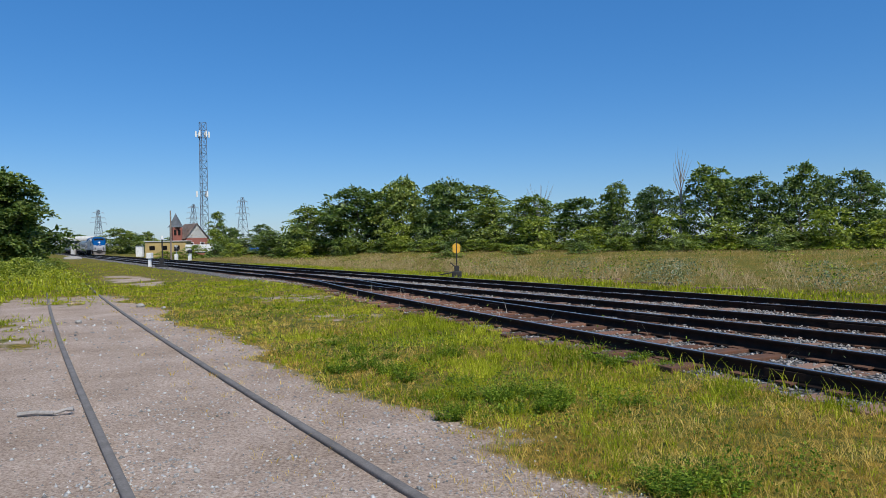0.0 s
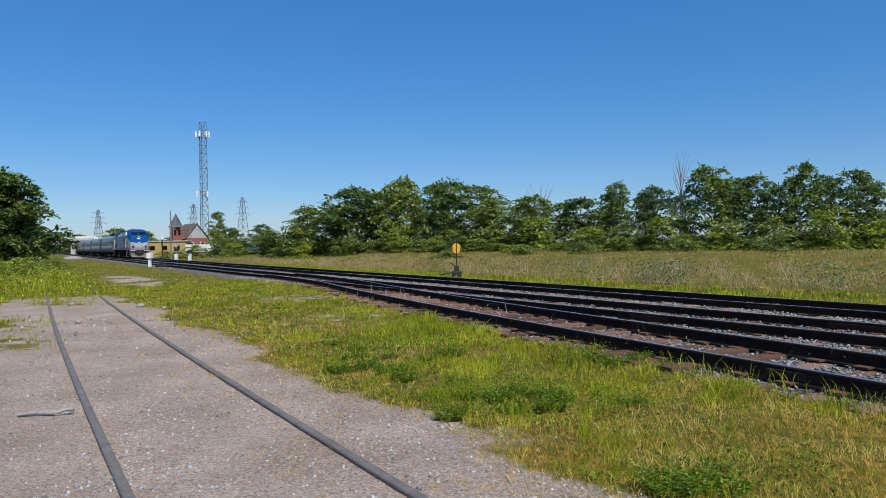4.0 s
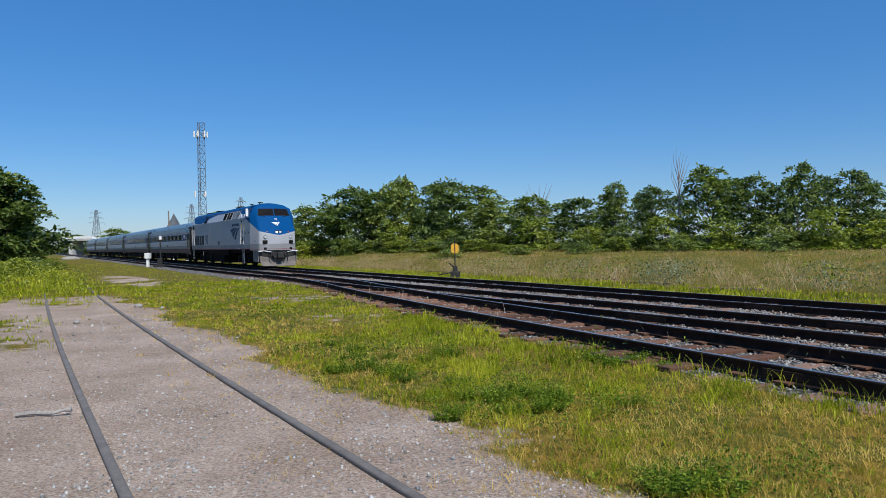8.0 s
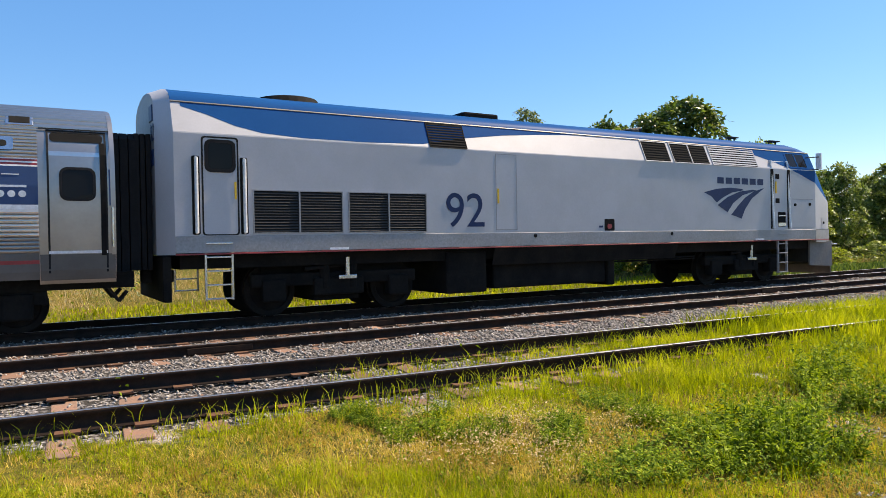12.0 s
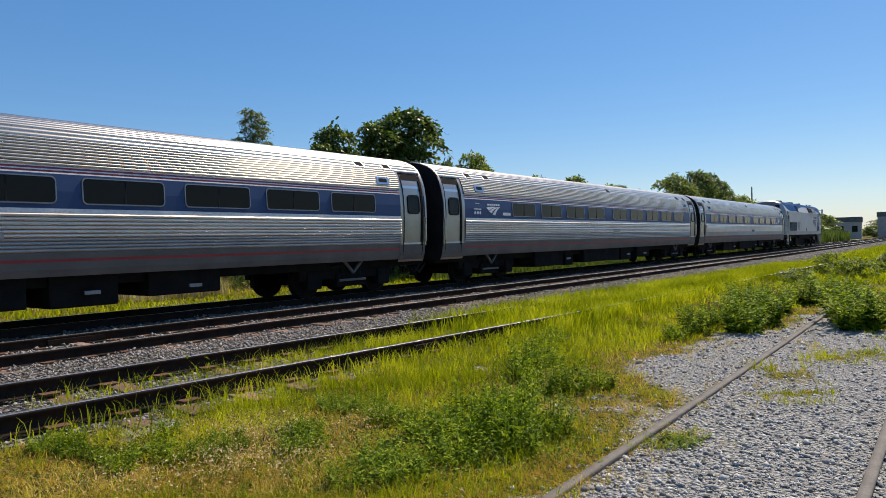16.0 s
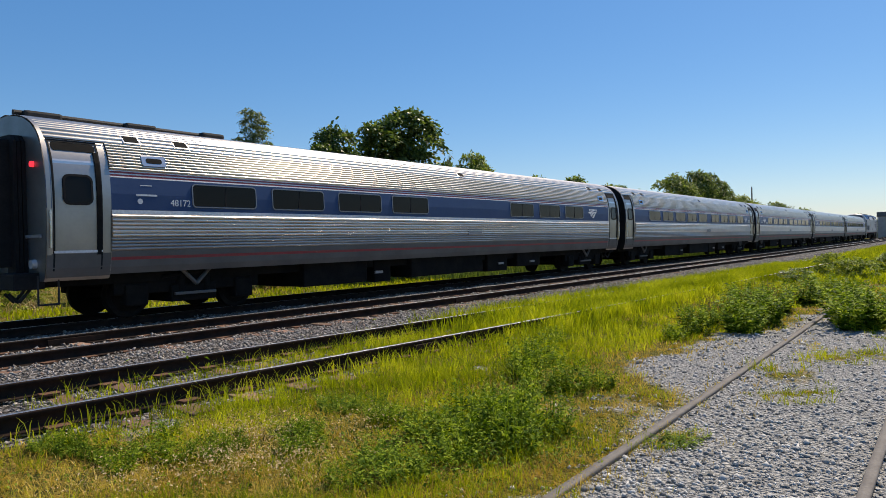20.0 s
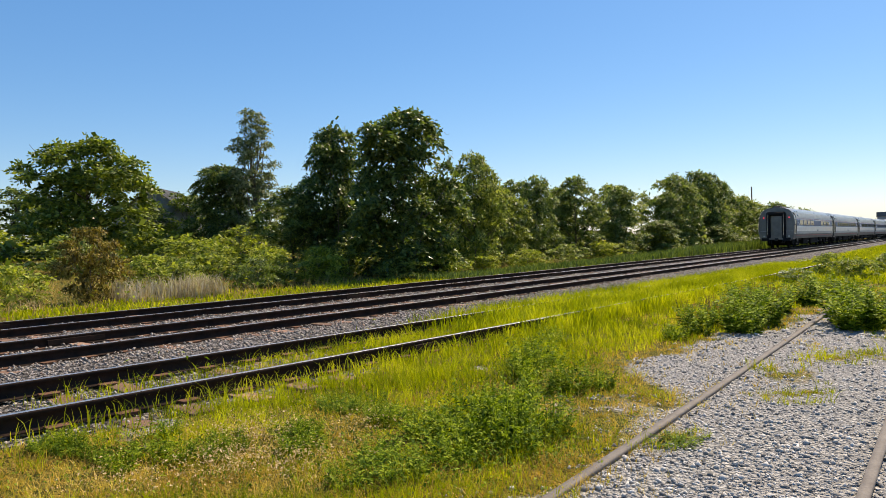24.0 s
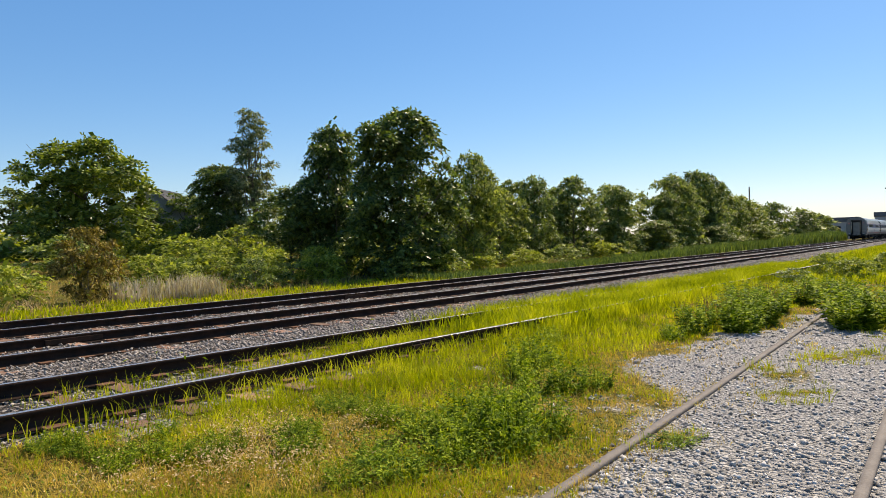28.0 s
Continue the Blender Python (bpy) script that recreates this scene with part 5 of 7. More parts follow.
def bogie(parent, x, wheelbase, radius, label, frame_z=0.62, gauge=0.7525):
    bm = fresh()
    for sg in (-1, 1):
        box(bm, x - wheelbase / 2 - 0.45, sg * 1.02 - 0.09, frame_z - 0.13, x + wheelbase / 2 + 0.45, sg * 1.02 + 0.09, frame_z + 0.13, 0.04)
        box(bm, x - 0.55, sg * 1.02 - 0.16, frame_z - 0.34, x + 0.55, sg * 1.02 + 0.16, frame_z + 0.02, 0.04)
        for d in (-1, 1):
            box(bm, x + d * wheelbase / 2 - 0.24, sg * 1.04 - 0.14, radius - 0.22, x + d * wheelbase / 2 + 0.24, sg * 1.04 + 0.14, radius + 0.22, 0.05)
            rod(bm, (x + d * 0.3, sg * 1.1, frame_z - 0.2), (x + d * 0.3, sg * 1.1, frame_z + 0.36), 0.11, None, 12)
        rod(bm, (x - 0.75, sg * 1.16, frame_z + 0.2), (x + 0.75, sg * 1.16, frame_z + 0.34), 0.04)
    box(bm, x - 0.5, -1.0, 0.26, x + 0.5, 1.0, frame_z + 0.3, 0.03)
    box(bm, x - wheelbase / 2 - 0.2, -0.9, frame_z, x + wheelbase / 2 + 0.2, 0.9, frame_z + 0.45, 0.03)
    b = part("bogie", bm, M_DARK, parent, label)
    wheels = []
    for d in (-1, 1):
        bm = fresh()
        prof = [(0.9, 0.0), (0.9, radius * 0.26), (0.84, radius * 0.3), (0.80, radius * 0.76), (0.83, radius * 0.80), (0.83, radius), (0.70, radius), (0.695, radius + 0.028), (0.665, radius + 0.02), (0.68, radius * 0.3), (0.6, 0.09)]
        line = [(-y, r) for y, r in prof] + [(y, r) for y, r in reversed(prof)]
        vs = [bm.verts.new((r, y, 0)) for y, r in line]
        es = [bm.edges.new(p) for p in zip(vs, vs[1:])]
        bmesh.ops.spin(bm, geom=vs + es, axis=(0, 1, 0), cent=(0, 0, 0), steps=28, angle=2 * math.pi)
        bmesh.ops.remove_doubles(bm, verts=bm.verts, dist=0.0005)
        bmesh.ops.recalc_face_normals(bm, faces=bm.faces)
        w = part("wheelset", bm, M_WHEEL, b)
        w.location = (x + d * wheelbase / 2, 0, radius)
        wheels.append((w, x + d * wheelbase / 2, radius))
    return b, wheels


ALL_WHEELS = []


def ladder(parent, sg, x0, x1, z0, z1, n, mat):
    bm = fresh()
    y = sg * 1.50
    for xx in (x0, x1):
        box(bm, xx - 0.02, y - 0.03, z0, xx + 0.02, y + 0.03, z1, 0.006)
    for k in range(n):
        z = z0 + 0.03 + (z1 - z0 - 0.06) * k / (n - 1)
        box(bm, x0, y - 0.06, z - 0.015, x1, y + 0.04, z + 0.015, 0.005)
    return part("ladder", bm, mat, parent)


def locomotive():
    loco = tagged(empty("locomotive"), "silver and blue passenger diesel locomotive numbered 92 on the main track", "locomotive")
    seam, top = 3.47, 4.06

    def at(z):
        return 1.52 if z <= seam else 1.52 - (z - seam) * 0.42
    rear, corner = -20.72, -1.18
    stations = (rear, rear + 0.25, -16.0, -12.0, -8.0, -4.0, corner)
    bm = fresh()
    loft(bm, [(1.52, 1.60), (1.52, 2.5), (1.52, seam - 0.01)], 0, 0, xs=stations)
    part("side", bm, M_SILVER, loco)
    bm = fresh()
    loft(bm, [(1.52, seam - 0.01), (1.515, seam + 0.015), (at(3.8), 3.8), (at(top), top)], 0, 0, xs=stations)
    part("upper_side", bm, M_SILVER, loco)
    bm = fresh()
    loft(bm, [(1.535, 1.30), (1.535, 1.60), (1.52, 1.606)], 0, 0, xs=stations)
    part("sill", bm, M_SKIRT, loco, "darker grey sill along the side")
    bm = fresh()
    loft(bm, [(1.532, 1.262), (1.541, 1.265), (1.541, 1.285), (1.534, 1.289)], rear, corner)
    part("sill_stripe", bm, M_RED, loco, "thin red stripe along the sill")
    roof_prof = [(at(top), top), (1.24, 4.14), (1.12, 4.24), (0.85, 4.35), (0.45, 4.43), (0.0, 4.46)]
    bm = fresh()
    loft(bm, roof_prof, 0, 0, xs=(rear, -16, -11.5))
    loft(bm, roof_prof, 0, 0, xs=(-11.5, -6.5, -1.75))
    bmesh.ops.remove_doubles(bm, verts=bm.verts, dist=0.001)
    smooth(part("roof", bm, M_CABBLUE, loco, "blue roof with rounded edges"))
    bm = fresh()
    loft(bm, [(at(top) + 0.012, top - 0.012), (at(top) + 0.02, top), (at(top) + 0.004, top + 0.02)], rear, corner)
    part("roof_gutter", bm, M_SILL, loco)
    # blue sweeps on the sloping upper side
    back = [(-20.55, 3.98), (-20.1, 3.85), (-19.6, 3.66), (-19.1, 3.55), (-18.3, 3.50), (-17.0, 3.495), (-15.6, 3.54), (-14.5, 3.74), (-13.4, 3.88), (-12.3, 3.97), (-11.2, 4.04)]
    fore = [(-5.0, 4.04), (-4.5, 3.95), (-4.0, 3.86), (-3.35, 3.72), (-2.8, 3.58), (-2.43, seam + 0.02), (corner, seam + 0.02)]
    for sg in (-1, 1):
        for low in (back, fore):
            bm = fresh()
            for (xa, za), (xb, zb) in zip(low, low[1:]):
                slab(bm, [(xa, za), (xb, zb), (xb, top - 0.004), (xa, top - 0.004)], at, sg, 0.005, 0.002)
            bmesh.ops.remove_doubles(bm, verts=bm.verts, dist=0.0005)
            part("blue_sweep", bm, M_CABBLUE, loco, "blue painted sweep below the roof")
        bm = fresh()
        slab(bm, [(-2.43, seam), (corner, 3.09), (corner, seam)], lambda z: 1.52, sg, 0.004, 0.002)
        part("blue_sweep", bm, M_CABBLUE, loco)
    # rear end with tapered corners
    back_x = rear - 0.26
    prof = [(1.52, 1.27), (1.52, seam), (at(top), top), (1.12, 4.24), (0.85, 4.35), (0.45, 4.43), (0, 4.46)]
    inner = [(1.16, 1.27), (1.16, seam), (1.06, top - 0.02), (0.95, 4.16), (0.75, 4.26), (0.4, 4.33), (0, 4.36)]
    bm = fresh()
    for sg in (-1, 1):
        o = [bm.verts.new((rear, sg * y, z)) for y, z in prof]
        n = [bm.verts.new((back_x, sg * y, z)) for y, z in inner]
        for k in range(len(prof) - 1):
            q = (o[k], o[k + 1], n[k + 1], n[k])
            bm.faces.new(q if sg < 0 else q[::-1])
    bmesh.ops.remove_doubles(bm, verts=bm.verts, dist=0.001)
    smooth(part("rear_corner", bm, M_SILVER, loco), 35)
    bm = fresh()
    vs = [bm.verts.new((back_x, -y, z)) for y, z in inner] + [bm.verts.new((back_x, y, z)) for y, z in reversed(inner[:-1])]
    bm.faces.new(vs)
    box(bm, back_x - 0.03, -0.45, 1.3, back_x + 0.02, 0.45, 3.4, 0.02)
    part("rear_wall", bm, M_SKIRT, loco)
    rear_face, rear = rear, back_x
    for y0, z0 in ((-1.05, 3.72), (-1.1, 2.9), (0.75, 2.9)):
        bm = fresh()
        box(bm, rear - 0.02, y0, z0, rear + 0.02, y0 + 0.35, z0 + 0.3, 0.02)
        part("rear_panel", bm, M_NAVY, loco)
    digits("rear_number", "92", 0.32, pose(rear - 0.008, -0.75, 3.35, 90, 0, -90), M_NAVY, loco)
    rear = rear_face
    # nose: lower face, tapered cheeks, sloping windscreen
    c = corner
    P = {}
    for sg in (-1, 1):
        P[sg] = {"s0": (c, sg * 1.52, 1.28), "s1": (c, sg * 1.52, 3.09), "s2": (c, sg * 1.52, seam), "s3": (c, sg * at(top), top), "r1": (-1.75, sg * 1.12, 4.24),
                 "f0": (0.06, sg * 1.24, 1.20), "f1": (0.05, sg * 1.24, 2.47), "w0": (-0.69, sg * 1.15, 3.50), "w1": (-1.03, sg * 1.06, 4.12), "c1": (c - 0.12, sg * 1.19, 4.16), "t1": (-1.14, sg * 0.85, 4.30)}
    mid = {"f0": (0.44, 0, 1.20), "f1": (0.45, 0, 2.18), "w0": (-0.50, 0, 3.52), "w1": (-0.93, 0, 4.17), "r1": (-1.75, 0, 4.46), "t1": (-1.06, 0, 4.38)}

    def rounded(pts, cuts):
        """A polyline whose inner corners become arcs, cut back by so much each."""
        out = [Vector(pts[0])]
        for k in range(1, len(pts) - 1):
            a, b, d = Vector(pts[k - 1]), Vector(pts[k]), Vector(pts[k + 1])
            e1, e2 = (b + (q - b).normalized() * min(cuts[k - 1], 0.45 * (q - b).length) for q in (a, d))
            for u in (0, 0.25, 0.5, 0.75, 1):
                out.append(e1 * (1 - u) ** 2 + b * 2 * u * (1 - u) + e2 * u * u)
        return out + [Vector(pts[-1])]

    # levels from the sill to the roof: side edge, cheek, middle
    levels = [[(c, 1.52, 1.28), (0.06, 1.24, 1.20), (0.44, 0, 1.20)], [(c, 1.52, 3.09), (0.05, 1.24, 2.47), (0.45, 0, 2.18)], [(c, 1.52, seam), (-0.69, 1.15, 3.50), (-0.50, 0, 3.52)],
              [(c, at(top), top), (-1.03, 1.06, 4.12), (-0.93, 0, 4.17)], [(c - 0.15, at(top), top), (-1.14, 0.85, 4.30), (-1.06, 0, 4.38)], [(-1.75, at(top), top), (-1.75, 0.85, 4.35), (-1.75, 0, 4.46)]]
    across = [rounded([s_, c_, m_, (c_[0], -c_[1], c_[2]), (s_[0], -s_[1], s_[2])], (0.13, 0.3, 0.13)) for s_, c_, m_ in levels]
    columns = [rounded([row[k] for row in across], (0.0, 0.0, 0.0, 0.0) if k in (0, len(across[0]) - 1) else (0.07, 0.12, 0.16, 0.16)) for k in range(len(across[0]))]
    for col in columns:
        col[-1].z = float(np.interp(abs(col[-1].y), [p[0] for p in roof_prof[::-1]], [p[1] for p in roof_prof[::-1]]))

    def net(r0, r1):
        bm = fresh()
        grid = [[bm.verts.new(col[r]) for r in range(r0, r1 + 1)] for col in columns]
        for ca, cb in zip(grid, grid[1:]):
            for k in range(r1 - r0):
                bm.faces.new((ca[k], ca[k + 1], cb[k + 1], cb[k]))
        bmesh.ops.remove_doubles(bm, verts=bm.verts, dist=0.0008)
        bmesh.ops.recalc_face_normals(bm, faces=bm.faces)
        return bm
    smooth(part("nose", net(0, 3), M_SILVER, loco, "blunt silver nose"), 30)
    smooth(part("cab_front", net(3, len(columns[0]) - 1), M_CABBLUE, loco, "blue sloping cab front with rounded edges"), 30)
    rim = rounded([(c, 1.52, 0), (0.06, 1.24, 0), (0.44, 0, 0), (0.06, -1.24, 0), (c, -1.52, 0)], (0.13, 0.3, 0.13))
    for nm, z0, z1, o, mat in (("nose_sill", 1.19, 1.60, 0.012, M_SKIRT), ("nose_stripe", 1.262, 1.289, 0.016, M_RED), ("nose_seam", 1.60, 1.615, 0.014, M_SILL)):
        bm = fresh()
        lo = [bm.verts.new((p.x + o, p.y * (1 + o / 1.3), z0)) for p in rim]
        hi = [bm.verts.new((p.x + o, p.y * (1 + o / 1.3), z1)) for p in rim]
        for k in range(len(rim) - 1):
            bm.faces.new((lo[k], lo[k + 1], hi[k + 1], hi[k]))
        bmesh.ops.recalc_face_normals(bm, faces=bm.faces)
        part(nm, bm, mat, loco)
    for sg in (-1, 1):
        bm = fresh()
        q = [Vector((c, sg * 1.52, 0)).lerp(Vector((0.06, sg * 1.24, 0)), u) for u in (0.42, 0.70)]
        n_ = Vector((0.22, sg * 1.0, 0)).normalized() * 0.008
        vs = [bm.verts.new(v + n_ + Vector((0, 0, z))) for v, z in ((q[0], 1.66), (q[1], 1.66), (q[1], 2.0), (q[0], 2.0))]
        bm.faces.new(vs)
        hatch = part("cheek_hatch", bm, M_SILVER, loco)
        bm = fresh()
        m_ = (q[0] + q[1]) / 2
        rod(bm, m_ + Vector((0, 0, 1.82)), m_ + n_ * 3 + Vector((0, 0, 1.82)), 0.05, 0.045, 12)
        part("hatch_latch", bm, M_VOID, hatch)
    # windscreen panes on the slope
    for sg in (-1, 1):
        q = P[sg]
        A, B, C, D = Vector(q["w0"]), Vector(mid["w0"]), Vector(mid["w1"]), Vector(q["w1"])
        nrm = (B - A).cross(D - A).normalized()
        if nrm.x < 0:
            nrm = -nrm
        E_, F_ = Vector(q["f1"]), Vector(mid["f1"])

        def on(u, v, o):
            return A.lerp(B, u).lerp(D.lerp(C, u), v) + nrm * o

        def low(u, v, o):
            return E_.lerp(F_, u).lerp(A.lerp(B, u), v) + nrm * o

        def sheet(quad, o, depth):
            bm = fresh()
            ps = [on(u, v, o) for u, v in quad]
            vs = [bm.verts.new(p) for p in ps] + [bm.verts.new(p - nrm * depth) for p in ps]
            bm.faces.new(vs[:4])
            for k in range(4):
                bm.faces.new((vs[k], vs[4 + k], vs[4 + (k + 1) % 4], vs[(k + 1) % 4]))
            bmesh.ops.recalc_face_normals(bm, faces=bm.faces)
            return bm
        w = part("windscreen", sheet(((0.06, 0.10), (0.95, 0.08), (0.95, 0.76), (0.10, 0.78)), 0.020, 0.03), M_GLASS, loco, "dark tinted windscreen")
        part("window_gasket", sheet(((0.035, 0.06), (0.97, 0.04), (0.97, 0.80), (0.075, 0.82)), 0.012, 0.03), M_RUBBER, w)
        bm = fresh()
        rod(bm, on(0.45, -0.06, 0.03), on(0.15, 0.10, 0.035), 0.012)
        part("wiper", bm, M_BLACK, w)
        # headlights above the nose line, ditch lights and black boxes as recess shade below
        bm = fresh()
        p = low(0.90, 0.16, -0.02)
        rod(bm, p, p + Vector((0.07, 0, 0.01)), 0.115, 0.12, 16)
        h = part("headlight", bm, M_BLACK, loco)
        bm = fresh()
        rod(bm, p + Vector((0.05, 0, 0)), p + Vector((0.078, 0, 0.01)), 0.09, 0.085, 16)
        part("lens", bm, M_LAMP if sg < 0 else M_LENS, h)
        bm = fresh()
        rod(bm, (0.12, sg * 0.86, 2.08), (0.215, sg * 0.86, 2.08), 0.12, 0.115, 16)
        d = part("ditch_light", bm, M_STEEL, loco)
        bm = fresh()
        rod(bm, (0.20, sg * 0.86, 2.08), (0.222, sg * 0.86, 2.08), 0.085, 0.08, 16)
        part("lens", bm, M_LENS, d)
        for z0, z1, wd in ((1.60, 1.86, 0.18), (1.22, 1.38, 0.10)):
            bm = fresh()
            box(bm, 0.06, sg * 0.86 - wd, z0, 0.215, sg * 0.86 + wd, z1, 0.02)
            part("light_recess", bm, M_VOID, loco)
        bm = fresh()
        rod(bm, low(0.42, 0.06, 0), low(0.42, 0.06, 0.04), 0.055, 0.045, 12)
        part("marker_light", bm, M_RED, loco)
    # emblem blades laid on the slope, creased at the middle
    def slope(y, v):
        q = P[-1 if y < 0 else 1]
        u = 1 - abs(y) / 1.2
        return Vector(q["f1"]).lerp(Vector(mid["f1"]), u).lerp(Vector(q["w0"]).lerp(Vector(mid["w0"]), u), v)
    up = Vector((0.8, 0, 0.58))
    for blade in SWOOSH:
        bm = fresh()
        ps = [slope((u - 0.5) * 0.64, 0.48 + 0.19 * v) for u, v in blade]
        vs = [bm.verts.new(p + up * 0.022) for p in ps] + [bm.verts.new(p) for p in ps]
        k = len(ps)
        bm.faces.new(vs[:k])
        for q in range(k):
            bm.faces.new((vs[q], vs[k + q], vs[k + (q + 1) % k], vs[(q + 1) % k]))
        bmesh.ops.triangulate(bm, faces=bm.faces)
        bmesh.ops.recalc_face_normals(bm, faces=bm.faces)
        part("emblem_blade", bm, M_DECAL, loco)
    digits("cab_number", "92", 0.16, Matrix.Translation((-0.265, 0, 3.20)) @ Matrix.Rotation(radians(-35), 4, "Y") @ pose(0.022, -0.11, 0.0, 90, 0, 90), M_DECAL, loco)
    # pilot plough and coupler
    bm = fresh()
    for sg in (-1, 1):
        for (xa, ya, za), (xb, yb, zb) in (((0.10, 0.0, 0.66), (0.10, 0.5, 0.70)), ((0.10, 0.5, 0.70), (0.05, 1.22, 0.80))):
            up = [(xa, sg * ya, za), (xb, sg * yb, zb)]
            md = [(xa + 0.06, sg * ya, 0.42), (xb + 0.06, sg * yb, 0.42)]
            dn = [(xa + 0.30, sg * ya * 0.9, 0.12), (xb + 0.30, sg * yb * 0.9, 0.12)]
            for lo, hi in ((md, up), (dn, md)):
                vs = [bm.verts.new(p) for p in (hi[0], hi[1], lo[1], lo[0])]
                bm.faces.new(vs if sg > 0 else vs[::-1])
    bmesh.ops.remove_doubles(bm, verts=bm.verts, dist=0.001)
    bmesh.ops.solidify(bm, geom=bm.faces[:], thickness=0.03)
    part("plough", bm, M_PLOUGH, loco, "grimy grey-brown snow plough below the nose")
    bm = fresh()
    box(bm, -1.1, -1.3, 0.55, 0.05, 1.3, 1.24, 0.04)
    box(bm, -0.2, -0.55, 0.75, 0.30, 0.55, 1.22, 0.05)
    part("buffer_beam", bm, M_BLACK, loco)
    bm = fresh()
    box(bm, -0.2, -0.13, 0.72, 0.62, 0.13, 0.98, 0.04)
    box(bm, 0.45, -0.2, 0.66, 0.72, 0.17, 1.04, 0.05)
    box(bm, 0.22, -0.36, 0.62, 0.42, 0.36, 0.80, 0.04)
    part("coupler", bm, M_BLACK, loco)
    for sg in (-1, 1):
        for y in (0.40, 0.62):
            bm = fresh()
            rod(bm, (0.2, sg * y, 1.05), (0.42, sg * y, 0.78), 0.03)
            rod(bm, (0.42, sg * y, 0.80), (0.46, sg * (y - 0.1), 0.52), 0.03)
            part("air_hose", bm, M_RUBBER, loco)
        bm = fresh()
        rod(bm, (0.42, sg * 0.55, 1.08), (0.34, sg * 1.1, 1.16), 0.025)
        rod(bm, (0.34, sg * 1.1, 1.16), (0.14, sg * 1.28, 1.14), 0.025)
        box(bm, 0.1, sg * 1.22 - 0.14, 1.10, 0.3, sg * 1.22 + 0.14, 1.14, 0.01)
        part("uncoupling_lever", bm, M_DECAL, loco)
        bm = fresh()
        slab(bm, [(-1.2, 0.45), (-0.2, 0.40), (0.04, 0.40), (0.04, 1.22), (-1.2, 1.26)], lambda z: 1.33, sg, 0.0, 0.06)
        part("side_shield", bm, M_SHIELD, loco, "grimy brown side plate behind the plough")
    # fittings on each side
    flat = lambda z: 1.52
    for sg in (-1, 1):
        # cab door, rails and ladder
        bm = fresh()
        slab(bm, rect(-3.36, -2.62, 1.63, 3.72, 0.05), at, sg, 0.006, 0.004)
        door = part("cab_door", bm, M_SILVER, loco)
        bm = fresh()
        slab(bm, rect(-3.15, -2.78, 1.70, 2.15, 0.03), flat, sg, 0.012, 0.0)
        part("door_pocket", bm, M_VOID, door)
        bm = fresh()
        slab(bm, rect(-3.15, -2.78, 1.72, 1.82), flat, sg, 0.02, 0.0)
        slab(bm, rect(-3.13, -2.80, 2.02, 2.05), flat, sg, 0.025, 0.0)
        part("step", bm, M_STEEL, door)
        for z in (2.42, 3.16):
            bm = fresh()
            slab(bm, rect(-3.26, -3.08, z, z + 0.15, 0.02), flat, sg, 0.014, 0.0)
            part("step_cup", bm, M_VOID, door)
        bm = fresh()
        slab(bm, rect(-3.27, -3.21, 2.72, 3.08), flat, sg, 0.012, 0.0)
        part("warning_label", bm, M_AMBER, door)
        for x in (-3.43, -2.60, -20.35, -19.48):
            lo, hi = (1.66, 3.72) if x > -5 else (1.66, 3.03)
            # black sheet on the side paints the shade of the grab rail's pocket
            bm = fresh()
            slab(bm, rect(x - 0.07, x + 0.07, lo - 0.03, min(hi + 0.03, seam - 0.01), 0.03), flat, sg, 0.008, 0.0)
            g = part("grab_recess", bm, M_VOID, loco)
            bm = fresh()
            rod(bm, (x, sg * 1.575, lo), (x, sg * (at(hi) + 0.06), hi), 0.034, None, 10)
            for z in (lo, hi):
                rod(bm, (x, sg * (at(z) - 0.02), z), (x, sg * (at(z) + 0.06), z), 0.02, None, 8)
            part("grab_rail", bm, M_BRIGHT, g, "bright steel grab rail")
        ladder(loco, sg, -3.15, -2.72, 0.28, 1.5, 5, M_SKIRT)
        ladder(loco, sg, -20.2, -19.72, 0.42, 1.5, 5, M_STEEL)
        # cab windows and mirror
        bm = fresh()
        slab(bm, rect(-2.50, -1.52, seam + 0.09, 4.0, 0.03), at, sg, 0.008, 0.002)
        w = part("cab_window", bm, M_GLASS, loco)
        bm = fresh()
        ring(bm, rect(-2.54, -1.48, seam + 0.06, 4.03, 0.04), rect(-2.48, -1.54, seam + 0.10, 3.99, 0.03), at, sg, 0.014, 0.004)
        slab(bm, rect(-2.06, -2.01, seam + 0.09, 4.0), at, sg, 0.014, 0.0)
        part("window_frame", bm, M_CABBLUE, w)
        if sg < 0:
            bm = fresh()
            box(bm, -1.27, sg * 1.68 - 0.09, 3.50, -1.20, sg * 1.68 + 0.09, 4.03, 0.03)
            mir = part("mirror", bm, M_DECAL, loco, "white wing mirror")
            for z, y in ((3.9, 1.36), (3.5, 1.5)):
                part("bracket", rod(fresh(), (-1.3, sg * 1.72, z), (-1.45, sg * y, z), 0.015), M_BLACK, mir)
        # vents
        louvres(loco, at, sg, -15.42, -14.5, 3.50, 4.03, (), M_LOUVRE, M_VOID, 0.06)
        louvres(loco, at, sg, -8.83, -7.88, 3.49, 4.02, (), M_LOUVRE, M_SILVER, 0.07)
        louvres(loco, at, sg, -7.72, -6.28, 3.49, 4.02, (-7.0,), M_LOUVRE, M_SILVER, 0.07)
        louvres(loco, at, sg, -6.12, -4.1, 3.49, 4.0, (), M_SILVER, M_SILVER, 0.07)
        louvres(loco, flat, sg, -19.30, -17.52, 1.66, 2.45, (-18.41,), M_GRILLE, M_SKIRT, 0.055)
